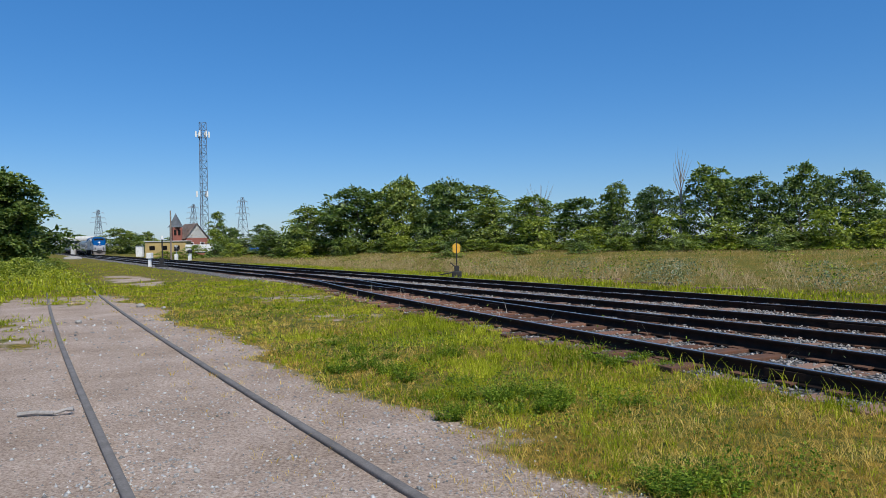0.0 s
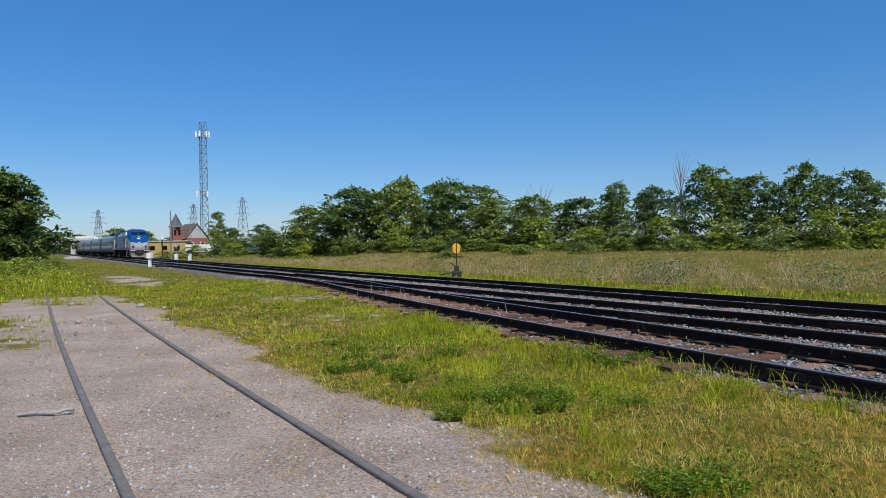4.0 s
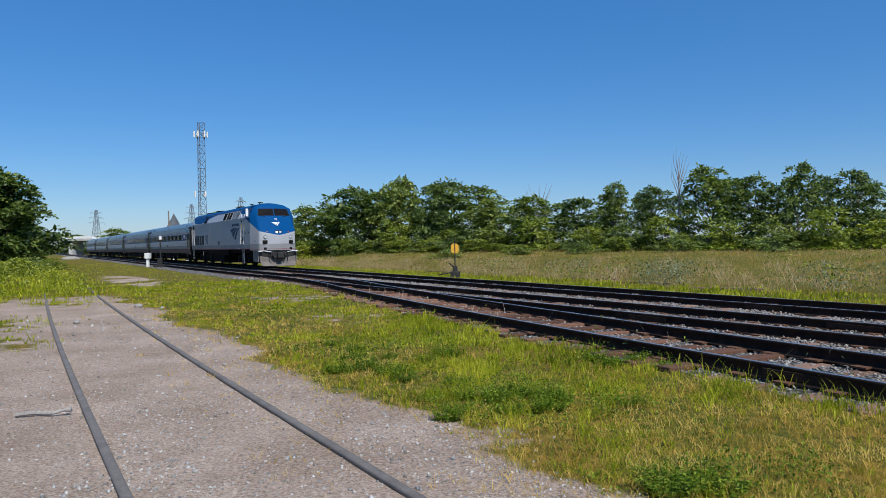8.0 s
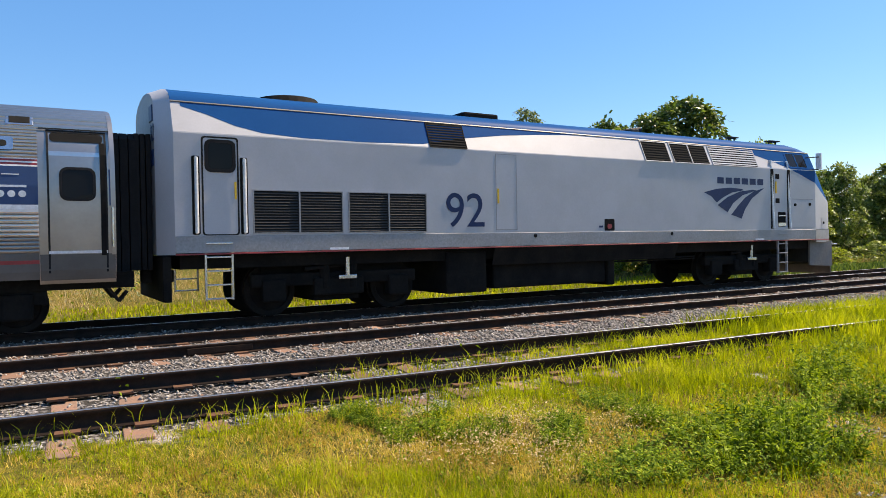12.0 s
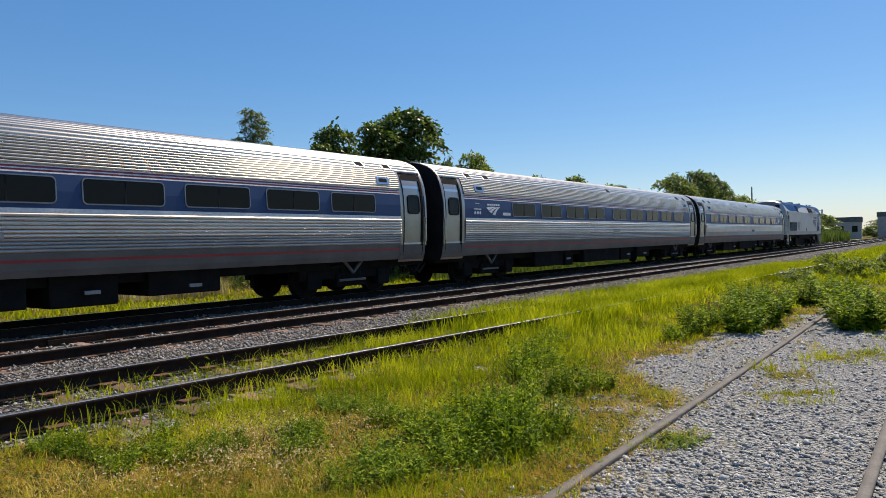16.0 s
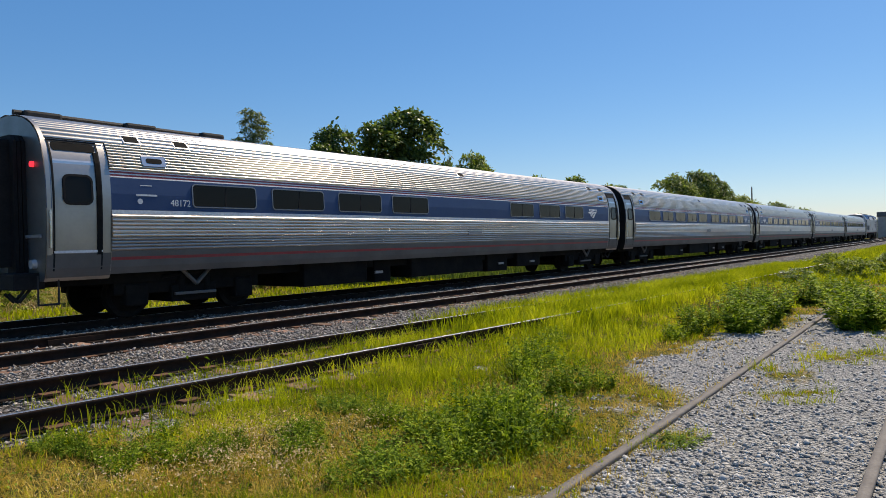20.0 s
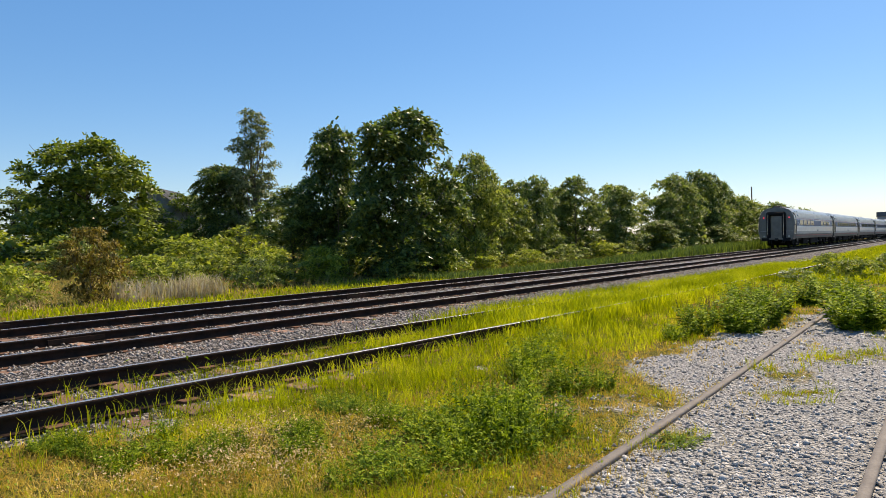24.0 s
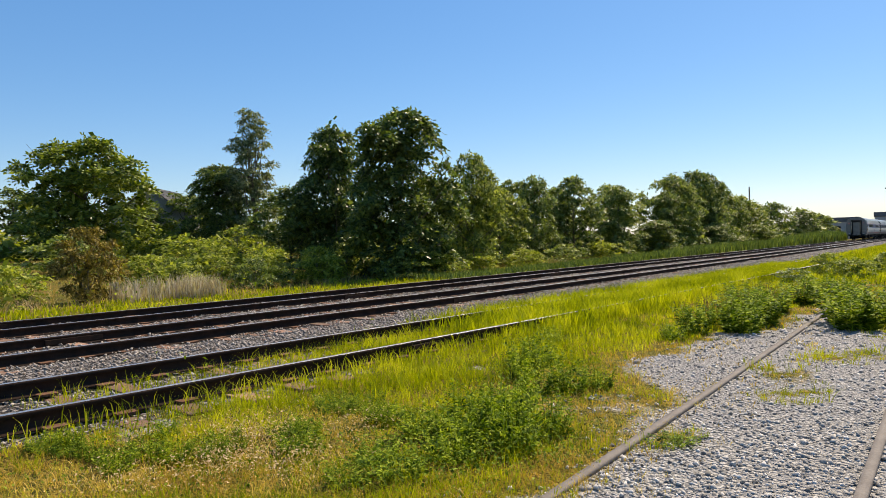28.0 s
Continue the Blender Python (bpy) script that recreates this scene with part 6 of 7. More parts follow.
        louvres(loco, flat, sg, -17.36, -15.58, 1.66, 2.45, (-16.47,), M_GRILLE, M_SKIRT, 0.055)
        # rear door
        bm = fresh()
        slab(bm, rect(-20.22, -19.6, 1.63, 3.40, 0.05), flat, sg, 0.008, 0.004)
        door = part("rear_door", bm, M_SILVER, loco)
        bm = fresh()
        ring(bm, rect(-20.245, -19.575, 1.615, 3.425, 0.06), rect(-20.215, -19.605, 1.635, 3.395, 0.05), flat, sg, 0.010, 0.004)
        part("door_seal", bm, M_LOUVRE, door)
        bm = fresh()
        slab(bm, rect(-20.16, -19.66, 2.80, 3.34, 0.1), flat, sg, 0.012, 0.0)
        part("door_window", bm, M_GLASS, door)
        bm = fresh()
        ring(bm, rect(-20.19, -19.63, 2.77, 3.37, 0.11), rect(-20.13, -19.69, 2.83, 3.31, 0.08), flat, sg, 0.025, 0.0)
        part("window_rim", bm, M_RUBBER, door)
        bm = fresh()
        slab(bm, rect(-19.66, -19.62, 2.28, 2.6), flat, sg, 0.012, 0.0)
        part("warning_label", bm, M_AMBER, door)
        # access panel, fuel filler, small fittings
        bm = fresh()
        ring(bm, rect(-13.72, -13.12, 1.67, 3.42), rect(-13.705, -13.135, 1.685, 3.405), flat, sg, 0.004, 0.0)
        p = part("access_panel_seam", bm, M_SKIRT, loco)
        bm = fresh()
        slab(bm, rect(-13.68, -13.63, 2.28, 2.62), flat, sg, 0.008, 0.0)
        part("warning_label", bm, M_AMBER, p)
        bm = fresh()
        slab(bm, rect(-10.36, -10.02, 1.63, 1.93, 0.03), flat, sg, 0.008, 0.0)
        fl = part("fuel_filler", bm, M_VOID, loco)
        bm = fresh()
        slab(bm, rect(-10.27, -10.12, 1.68, 1.80, 0.05), flat, sg, 0.016, 0.0)
        part("filler_cap", bm, M_RED, fl)
        bm = fresh()
        slab(bm, rect(-10.55, -10.42, 1.71, 1.76), flat, sg, 0.008, 0.0)
        part("filler_label", bm, M_NAVY, fl)
        for x, z in ((-12.6, 1.53), (-7.9, 1.53), (-2.28, 2.38), (-1.5, 2.4)):
            bm = fresh()
            rod(bm, (x, sg * 1.51, z), (x, sg * 1.55, z), 0.05, 0.045, 12)
            part("lifting_eye", bm, M_VOID, loco)
        for x in (-17.6, -4.1):
            bm = fresh()
            slab(bm, rect(x - 0.2, x + 0.2, 1.305, 1.35), lambda z: 1.54, sg, 0.02, 0.0)
            part("jacking_pad", bm, M_DECAL, loco)
        bm = fresh()
        slab(bm, rect(-2.42, -1.3, 2.55, 2.565), flat, sg, 0.004, 0.0)
        slab(bm, rect(-2.42, -1.3, 1.67, 1.685), flat, sg, 0.004, 0.0)
        part("panel_seam", bm, M_SKIRT, loco)
        emblem(loco, flat, sg, -6.55, -3.81, 1.94, 2.87, 2.95, 3.13, M_NAVY) if sg < 0 else None
    digits("side_number", "92", 0.76, pose(-15.10, -1.526, 1.75, 90, 0, 0), M_NAVY, loco)
    # roof fittings
    for x, l, w, z in ((-18.1, 1.7, 0.8, 0.1), (-13.6, 1.0, 0.8, 0.13)):
        bm = fresh()
        rod(bm, (x, 0, 4.28), (x, 0, 4.51), w, w * 0.8, 24) if z < 0.12 else box(bm, x - l / 2, -w, 4.25, x + l / 2, w, 4.40 + z * 0.6, 0.04)
        part("roof_fan" if z < 0.12 else "exhaust_hood", bm, M_DARK, loco)
    for x, l in ((-4.0, 0.36), (-1.95, 0.5)):
        bm = fresh()
        for d in (-1, 1):
            rod(bm, (x + d * l * 0.35, -0.55, 4.36), (x + d * l * 0.35, -0.55, 4.50), 0.025)
        box(bm, x - l / 2, -0.68, 4.48, x + l / 2, -0.42, 4.52, 0.015)
        part("roof_antenna", bm, M_BLACK, loco)
    bm = fresh()
    for k in range(5):
        y = -0.5 + 0.12 * k
        rod(bm, (-8.35 - 0.05 * (k % 2), y, 4.49), (-7.95 + 0.12 * (k % 2), y, 4.51), 0.02, 0.06, 10)
    box(bm, -8.4, -0.6, 4.35, -8.1, 0.1, 4.48, 0.02)
    part("horn", bm, M_BLACK, loco)
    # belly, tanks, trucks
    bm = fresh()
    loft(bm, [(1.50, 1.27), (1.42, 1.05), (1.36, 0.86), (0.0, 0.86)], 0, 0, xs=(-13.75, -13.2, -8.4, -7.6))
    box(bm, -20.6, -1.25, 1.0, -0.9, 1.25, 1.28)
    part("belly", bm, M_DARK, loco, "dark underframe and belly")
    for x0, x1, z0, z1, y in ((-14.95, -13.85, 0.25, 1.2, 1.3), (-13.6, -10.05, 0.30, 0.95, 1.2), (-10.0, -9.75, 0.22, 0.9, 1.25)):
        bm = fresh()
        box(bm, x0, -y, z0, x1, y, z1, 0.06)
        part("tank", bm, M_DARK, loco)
    for sg in (-1, 1):
        for z in (0.82, 0.88):
            bm = fresh()
            rod(bm, (-9.9, sg * 1.2, z), (-6.6, sg * 1.2, z), 0.022)
            part("pipe", bm, M_DARK, loco)
    for x in (-17.45, -4.2):
        b, w = bogie(loco, x, 2.74, 0.52, "dark two-axle truck", 0.72)
        ALL_WHEELS.extend(w)
        for sg in (-1, 1):
            bm = fresh()
            rod(bm, (x + 0.15, sg * 1.22, 0.75), (x + 0.15, sg * 1.22, 1.15), 0.05)
            box(bm, x - 0.05, sg * 1.22 - 0.04, 0.70, x + 0.35, sg * 1.22 + 0.04, 0.78, 0.01)
            part("shock_absorber", bm, M_STEEL, b)
    bm = fresh()
    box(bm, -21.1, -0.13, 0.72, -20.5, 0.13, 0.98, 0.04)
    part("rear_coupler", bm, M_BLACK, loco)
    # added black plate keeps the space below the rear end dark
    bm = fresh()
    box(bm, rear - 0.20, -1.40, 0.42, rear - 0.05, 1.40, 1.25, 0.03)
    part("rear_pilot", bm, M_DARK, loco, "black plate added to darken the gap below the rear sill")
    bm = fresh()
    for k in range(3):
        xa = rear - 0.36 - 0.1 * k
        box(bm, xa, -0.85, 1.0, xa + 0.085, 0.85, 3.5, 0.015)
    part("rear_diaphragm", bm, M_RUBBER, loco, "black rubber gangway bellows")
    return loco


# ---- coaches ----
SHELL = [(1.44, 0.86), (1.50, 1.05), (1.535, 1.30), (1.56, 1.7), (1.575, 2.1), (1.575, 2.45), (1.55, 2.75), (1.515, 3.0), (1.45, 3.2), (1.345, 3.42), (1.18, 3.62), (0.93, 3.77), (0.62, 3.87), (0.3, 3.92), (0.0, 3.935)]


def shell_y(z):
    return float(np.interp(z, [p[1] for p in SHELL], [p[0] for p in SHELL]))


def along(z0, z1, n):
    """Points of the shell's outline between two heights."""
    d, pts = [0.0], np.array(SHELL)
    for a, b in zip(pts, pts[1:]):
        d.append(d[-1] + float(np.hypot(*(b - a))))
    s0, s1 = float(np.interp(z0, pts[:, 1], d)), float(np.interp(z1, pts[:, 1], d))
    return [(float(np.interp(s, d, pts[:, 0])), float(np.interp(s, d, pts[:, 1]))) for s in np.linspace(s0, s1, n)]


def fluted(z0, z1, n, depth):
    """The outline with n rounded ribs parted by narrow grooves."""
    out, m = [], 20
    base = along(z0, z1, m * n + 1)
    for k, (y, z) in enumerate(base):
        rise = {0: 0.0, 1: 0.35, 3: 0.62, 6: 0.88, 10: 1.0, 14: 0.88, 17: 0.62, 19: 0.35}
        if k % m not in rise:
            continue
        a, b = base[max(0, k - 1)], base[min(len(base) - 1, k + 1)]
        t = Vector((b[0] - a[0], b[1] - a[1])).normalized()
        o = depth * rise[k % m]
        out.append((y + t.y * o, z - t.x * o))
    return out


WINDOWS = [4.25, 6.38, 8.5, 10.55, 13.27, 15.4, 17.5, 19.65, 21.75]
WINDOWS_BACK = [4.25, 6.36, 8.46, 10.5, 13.1, 15.2, 17.3, 19.4, 21.45]
WINDOWS_EVEN = [3.63, 5.78, 7.83, 9.95, 12.58, 14.7, 16.8, 18.9, 20.95]
BISTRO = [3.05, 5.15, 7.3, 9.4, 15.75, 17.85, 19.95]


def coach(label, windows, logo_front, number="", last=False, plate="", logo=(2.55, 3.48), numbered=True):
    """A fluted stainless coach 26.02 m over its couplers; x runs back from 0."""
    car = tagged(empty("passenger_coach"), label, "rail coach", "coaches of the train")
    x0, x1 = -25.78, -0.62
    e0, e1 = -24.60, -1.76
    flip = (lambda d: -0.10 - d) if logo_front else (lambda d: -25.92 + d)
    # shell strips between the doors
    # lower flutes take a darker metal: their dim reflection is painted in
    strips = [("lower_side", fluted(1.62, 2.06, 6, 0.046), M_STAIN, "bright fluted stainless side"), ("lower_side", fluted(1.36, 1.62, 4, 0.024), M_VEST, "lower fluted stainless side, its dimmer reflection put into a darker metal"), ("lower_panel", along(1.24, 1.36, 4), M_SILL, ""), ("sill", along(0.92, 1.18, 5), M_SILL, "sill darkened as if mirroring the ground"), ("sill_stripe", along(1.18, 1.24, 3), M_RED, "thin red stripe"),
              ("bright_moulding", [(y + 0.012, z) for y, z in along(2.06, 2.14, 3)], M_DECAL, ""), ("window_band", along(2.14, 2.76, 7), M_COACHBLUE, "blue painted window band"),
              ("stripe", along(2.76, 2.785, 3), M_DECAL, ""), ("stripe", along(2.785, 2.82, 3), M_RED, ""), ("stripe", along(2.82, 2.845, 3), M_DECAL, ""),
              ("stripe", along(2.845, 2.88, 3), M_RED, ""), ("stripe", along(2.88, 2.90, 3), M_DECAL, "")]
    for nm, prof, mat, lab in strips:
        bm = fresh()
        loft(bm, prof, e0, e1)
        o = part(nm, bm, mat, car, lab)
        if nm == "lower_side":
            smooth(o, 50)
    bm = fresh()
    loft(bm, fluted(3.42, 3.925, 12, 0.026) + [(0, 3.935)], x0 + 0.02, x1 - 0.02)
    smooth(part("roof", bm, M_ROOFST, car, "ribbed stainless roof"), 50)
    bm = fresh()
    loft(bm, fluted(2.90, 3.42, 9, 0.026), e0, e1)
    smooth(part("upper_side", bm, M_ROOFST, car, "ribbed stainless side above the windows"), 50)
    # smooth ends with doors
    for a, b, out in ((x0, e0, -1), (e1, x1, 1)):
        bm = fresh()
        loft(bm, [(1.42, 0.84)] + along(0.90, 3.925, 24) + [(0, 3.935)], a, b)
        end = smooth(part("vestibule_shell", bm, M_VEST, car), 50)
        bm = fresh()
        loft(bm, [(y + 0.03, z) for y, z in along(3.405, 3.43, 3)], min(a, b) + 0.02, max(a, b) - 0.02, mirror=False)
        gutter = part("gutter", bm, M_VOID, car)
        far = new("gutter", gutter.data)
        far.parent = car
        far.matrix_basis = Matrix.Diagonal((1, -1, 1, 1))
        bm = fresh()
        xo = a if out < 0 else b
        loft(bm, [(y + 0.034, z + 0.010) for y, z in along(1.30, 3.90, 22)] + [(0, 3.968)], min(xo, xo - out * 0.075), max(xo, xo - out * 0.075))
        smooth(part("end_trim", bm, M_VEST, car), 50)
        # apron in the dark tone that stands in for reflected ground
        bm = fresh()
        loft(bm, [(y + 0.008, z) for y, z in along(0.90, 1.33, 6)], min(a, b) + 0.01, max(a, b) - 0.01, mirror=False)
        apron = part("apron", bm, M_SILL, car, "apron below the door, darkened as if mirroring the ground")
        far = new("apron", apron.data)
        far.parent = car
        far.matrix_basis = Matrix.Diagonal((1, -1, 1, 1))
        xe = a if out < 0 else b
        prof = [(1.42, 0.84)] + along(0.90, 3.925, 14)
        bm = fresh()
        vs = [bm.verts.new((xe, -y, z)) for y, z in prof] + [bm.verts.new((xe, 0, 3.935))] + [bm.verts.new((xe, y, z)) for y, z in reversed(prof)]
        bm.faces.new(vs if out > 0 else vs[::-1])
        # walls facing another car are black: the gap's shade is put into their colour
        part("end_wall", bm, M_ENDGREY if last and out < 0 else M_RUBBER, car)
        # gangway: one arch a fold
        dia = None
        for k in range(3):
            pitch = 0.075 if out < 0 else 0.15
            xa, xb = xe + out * (0.01 + pitch * k), xe + out * (pitch * 0.95 + pitch * k)
            f = 1 - 0.012 * (k % 2)
            bm = fresh()
            arch = [(-0.85 * f, 1.0), (-0.51, 1.0), (-0.51, 3.1), (0.51, 3.1), (0.51, 1.0), (0.85 * f, 1.0), (0.85 * f, 3.38), (0.72, 3.5), (-0.72, 3.5), (-0.85 * f, 3.38)]
            bm.faces.new([bm.verts.new((xa, y, z)) for y, z in arch])
            g = bmesh.ops.extrude_face_region(bm, geom=bm.faces[:])
            bmesh.ops.translate(bm, vec=(xb - xa, 0, 0), verts=[v for v in g["geom"] if isinstance(v, bmesh.types.BMVert)])
            bmesh.ops.recalc_face_normals(bm, faces=bm.faces)
            if dia is None:
                dia = part("gangway_bellows", bm, M_RUBBER, car, "black rubber gangway bellows")
            else:
                part("bellows_fold", bm, M_RUBBER, dia)
        bm = fresh()
        box(bm, xe + out * 0.001 - 0.012, -0.42, 1.1, xe + out * 0.001 + 0.012, 0.42, 3.0)
        part("end_door", bm, M_ENDGREY if last and out < 0 else M_VOID, dia)
        bm = fresh()
        box(bm, min(xe, xe + out * 0.3), -0.12, 0.72, max(xe, xe + out * 0.3), 0.12, 0.98, 0.03)
        part("coupler", bm, M_BLACK, car)
        for y in (-0.75, -0.55, 0.5, 0.7):
            bm = fresh()
            rod(bm, (xe - out * 0.1, y, 0.75), (xe + out * 0.12, y * 0.9, 0.45), 0.03)
            rod(bm, (xe + out * 0.12, y * 0.9, 0.45), (xe + out * 0.26, y * 0.8, 0.62), 0.03)
            part("air_hose", bm, M_BLACK, car)
        for sg in (-1, 1):
            dx0, dx1 = (a + 0.15, a + 0.98) if out < 0 else (b - 0.98, b - 0.15)
            dz = lambda z: shell_y(z)
            bm = fresh()
            zs = [1.02, 1.3, 1.6, 2.0, 2.4, 2.75, 3.0, 3.2, 3.36]
            for za, zb in zip(zs, zs[1:]):
                slab(bm, [(dx0, za), (dx1, za), (dx1, zb), (dx0, zb)], dz, sg, -0.004, 0.02)
            bmesh.ops.remove_doubles(bm, verts=bm.verts, dist=0.0005)
            d = part("door", bm, M_DOOR, car, "plain bright stainless vestibule door")
            bm = fresh()
            for xa, xb in ((dx0 - 0.03, dx0), (dx1, dx1 + 0.03)):
                for za, zb in zip(zs, zs[1:]):
                    slab(bm, [(xa, za), (xb, za), (xb, zb), (xa, zb)], dz, sg, 0.012, 0.02)
            slab(bm, rect(dx0 - 0.03, dx1 + 0.03, 3.36, 3.40), dz, sg, 0.012, 0.02)
            part("door_frame", bm, M_RUBBER, d)
            # black sheets over the door paint the shade of its head and edge gap
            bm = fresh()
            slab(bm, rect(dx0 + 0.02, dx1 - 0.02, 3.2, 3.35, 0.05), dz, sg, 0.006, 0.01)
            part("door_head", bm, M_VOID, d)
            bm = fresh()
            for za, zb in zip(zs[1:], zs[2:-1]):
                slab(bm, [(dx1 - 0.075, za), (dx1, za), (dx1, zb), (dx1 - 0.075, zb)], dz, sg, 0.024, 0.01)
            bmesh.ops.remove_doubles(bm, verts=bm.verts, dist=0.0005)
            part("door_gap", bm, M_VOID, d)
            bm = fresh()
            slab(bm, rect((dx0 + dx1) / 2 - 0.24, (dx0 + dx1) / 2 + 0.24, 2.24, 2.74, 0.1), dz, sg, 0.018, 0.01)
            g = part("door_window", bm, M_GLASS, d)
            bm = fresh()
            c = (dx0 + dx1) / 2
            ring(bm, rect(c - 0.27, c + 0.27, 2.21, 2.77, 0.12), rect(c - 0.23, c + 0.23, 2.25, 2.73, 0.09), dz, sg, 0.026, 0.01)
            part("window_gasket", bm, M_RUBBER, g)
            bm = fresh()
            slab(bm, rect(dx0 - 0.02, dx1 + 0.02, 1.34, 1.385), dz, sg, 0.022, 0.01)
            part("kick_strip", bm, M_DECAL, d)
            bm = fresh()
            gx = a + 0.05 if out < 0 else b - 0.05
            rod(bm, (gx, sg * 1.62, 1.45), (gx, sg * 1.63, 2.1), 0.018)
            for z in (1.45, 2.1):
                rod(bm, (gx, sg * (shell_y(z) - 0.02), z), (gx, sg * 1.63, z), 0.016)
            part("grab_rail", bm, M_STEEL, car)
            bm = fresh()
            slab(bm, rect(gx - 0.045, gx + 0.045, 2.14, 2.75), dz, sg, 0.016, 0.004)
            part("blue_patch", bm, M_COACHBLUE, car)
    # windows
    for d in windows:
        xa, xb = sorted((flip(d), flip(d + 1.65)))
        for sg in (-1, 1):
            bm = fresh()
            ring(bm, rect(xa, xb, 2.22, 2.72, 0.09), rect(xa + 0.022, xb - 0.022, 2.242, 2.698, 0.075), shell_y, sg, 0.022, 0.012)
            w = part("window", bm, M_WINFRAME, car, "")
            for p0, p1 in ((xa + 0.03, (xa + xb) / 2 - 0.015), ((xa + xb) / 2 + 0.015, xb - 0.03)):
                bm = fresh()
                slab(bm, rect(p0, p1, 2.25, 2.69, 0.05), lambda z: 1.571, sg, 0.008, 0.03)
                part("pane", bm, M_GLASS, w)
            bm = fresh()
            slab(bm, rect((xa + xb) / 2 - 0.02, (xa + xb) / 2 + 0.02, 2.25, 2.69), shell_y, sg, 0.016, 0.012)
            part("mullion", bm, M_RUBBER, w)
    # roof hatches, small side vents
    for d in (1.9, 3.0, 13.2, 22.8, 23.9):
        for sg in (-1, 1):
            if d == 13.2 and sg > 0:
                continue
            x = flip(d)
            y, z = along(3.40, 3.56, 2)[0]
            bm = fresh()
            m = Matrix.Translation((x, sg * 1.245, 3.525)) @ Matrix.Rotation(sg * radians(-44), 4, "X")
            box(bm, -0.2, -0.13, -0.03, 0.2, 0.13, 0.035, 0.02)
            bm.transform(m)
            h = part("roof_hatch", bm, M_STEEL, car)
            bm = fresh()
            box(bm, -0.15, -0.09, 0.0, 0.15, 0.09, 0.042, 0.01)
            bm.transform(m)
            part("hatch_opening", bm, M_VOID, h)
    for d in (2.25, 23.5):
        for sg in (-1, 1):
            x = flip(d)
            bm = fresh()
            slab(bm, rect(x - 0.26, x + 0.26, 3.02, 3.24, 0.04), shell_y, sg, 0.036, 0.01)
            v = part("side_vent", bm, M_STEEL, car)
            bm = fresh()
            slab(bm, rect(x - 0.17, x + 0.17, 3.08, 3.18, 0.045), shell_y, sg, 0.042, 0.0)
            part("vent_grille", bm, M_LOUVRE, v)
    # emblem, small lettering as bars, accessibility discs
    lx = sorted((flip(logo[0]), flip(logo[1])))
    if not last:
        emblem(car, shell_y, -1, lx[0], lx[1], 2.24, 2.55, 2.57, 2.63, M_DECAL, (0.1, 0.95))
    else:
        emblem(car, shell_y, -1, flip(22.1), flip(23.0), 2.24, 2.55, 2.57, 2.63, M_DECAL, (0.1, 0.95))
    near_door = sorted((flip(1.82), flip(2.26)))
    bm = fresh()
    slab(bm, rect(near_door[0], near_door[1], 2.42, 2.455), shell_y, -1, 0.005, 0.002)
    slab(bm, rect(near_door[0] + 0.1, near_door[1] - 0.1, 2.62, 2.635), shell_y, -1, 0.005, 0.002)
    part("lettering_bar", bm, M_DECAL, car)
    for k in range(1 if last else 3):
        cx = near_door[0] + 0.08 + 0.15 * k
        bm = fresh()
        slab(bm, rect(cx - 0.055, cx + 0.055, 2.26, 2.37, 0.054), shell_y, -1, 0.005, 0.002)
        part("sign_disc", bm, M_DECAL, car)
    nx = sorted((flip(3.62), flip(4.12))) if not last else sorted((flip(2.55), flip(2.98)))
    if number:
        digits("car_number", number, 0.13, pose(nx[0], -shell_y(2.3) - 0.006, 2.24, 90, 0, 0), M_DECAL, car)
    elif numbered:
        bm = fresh()
        slab(bm, rect(nx[0], nx[1], 2.25, 2.35), shell_y, -1, 0.005, 0.002)
        part("number_bar", bm, M_DECAL, car)
    bm = fresh()
    slab(bm, rect(-12.8, -12.05, 1.60, 1.77), lambda z: 1.575, -1, 0.03, 0.0)
    pl = part("number_plate", bm, M_SKIRT, car)
    if plate:
        digits("plate_number", plate, 0.12, pose(-12.75, -1.608, 1.625, 90, 0, 0), M_NAVY, pl)
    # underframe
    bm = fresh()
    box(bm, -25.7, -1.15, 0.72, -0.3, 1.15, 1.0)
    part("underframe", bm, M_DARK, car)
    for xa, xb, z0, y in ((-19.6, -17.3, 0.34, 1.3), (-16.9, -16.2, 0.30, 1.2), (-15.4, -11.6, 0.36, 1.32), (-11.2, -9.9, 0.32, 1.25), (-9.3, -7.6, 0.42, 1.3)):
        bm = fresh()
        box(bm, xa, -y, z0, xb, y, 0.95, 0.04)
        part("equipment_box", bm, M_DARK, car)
    bm = fresh()
    for x in (-17.0, -10.6, -8.4):
        box(bm, x, -1.34, 0.55, x + 0.3, -1.3, 0.62)
    part("label_plate", bm, M_SKIRT, car)
    for x in (-22.6, -3.4):
        b, w = bogie(car, x, 2.6, 0.457, "dark coach bogie with coil springs", 0.60)
        ALL_WHEELS.extend(w)
        for sg in (-1, 1):
            bm = fresh()
            rod(bm, (x - 0.35, sg * 1.25, 0.95), (x, sg * 1.25, 0.62), 0.045)
            rod(bm, (x + 0.35, sg * 1.25, 0.95), (x, sg * 1.25, 0.62), 0.045)
            box(bm, x - 0.5, sg * 1.22 - 0.03, 0.40, x + 0.5, sg * 1.22 + 0.03, 0.46, 0.01)
            part("truss", bm, M_SILL, b)
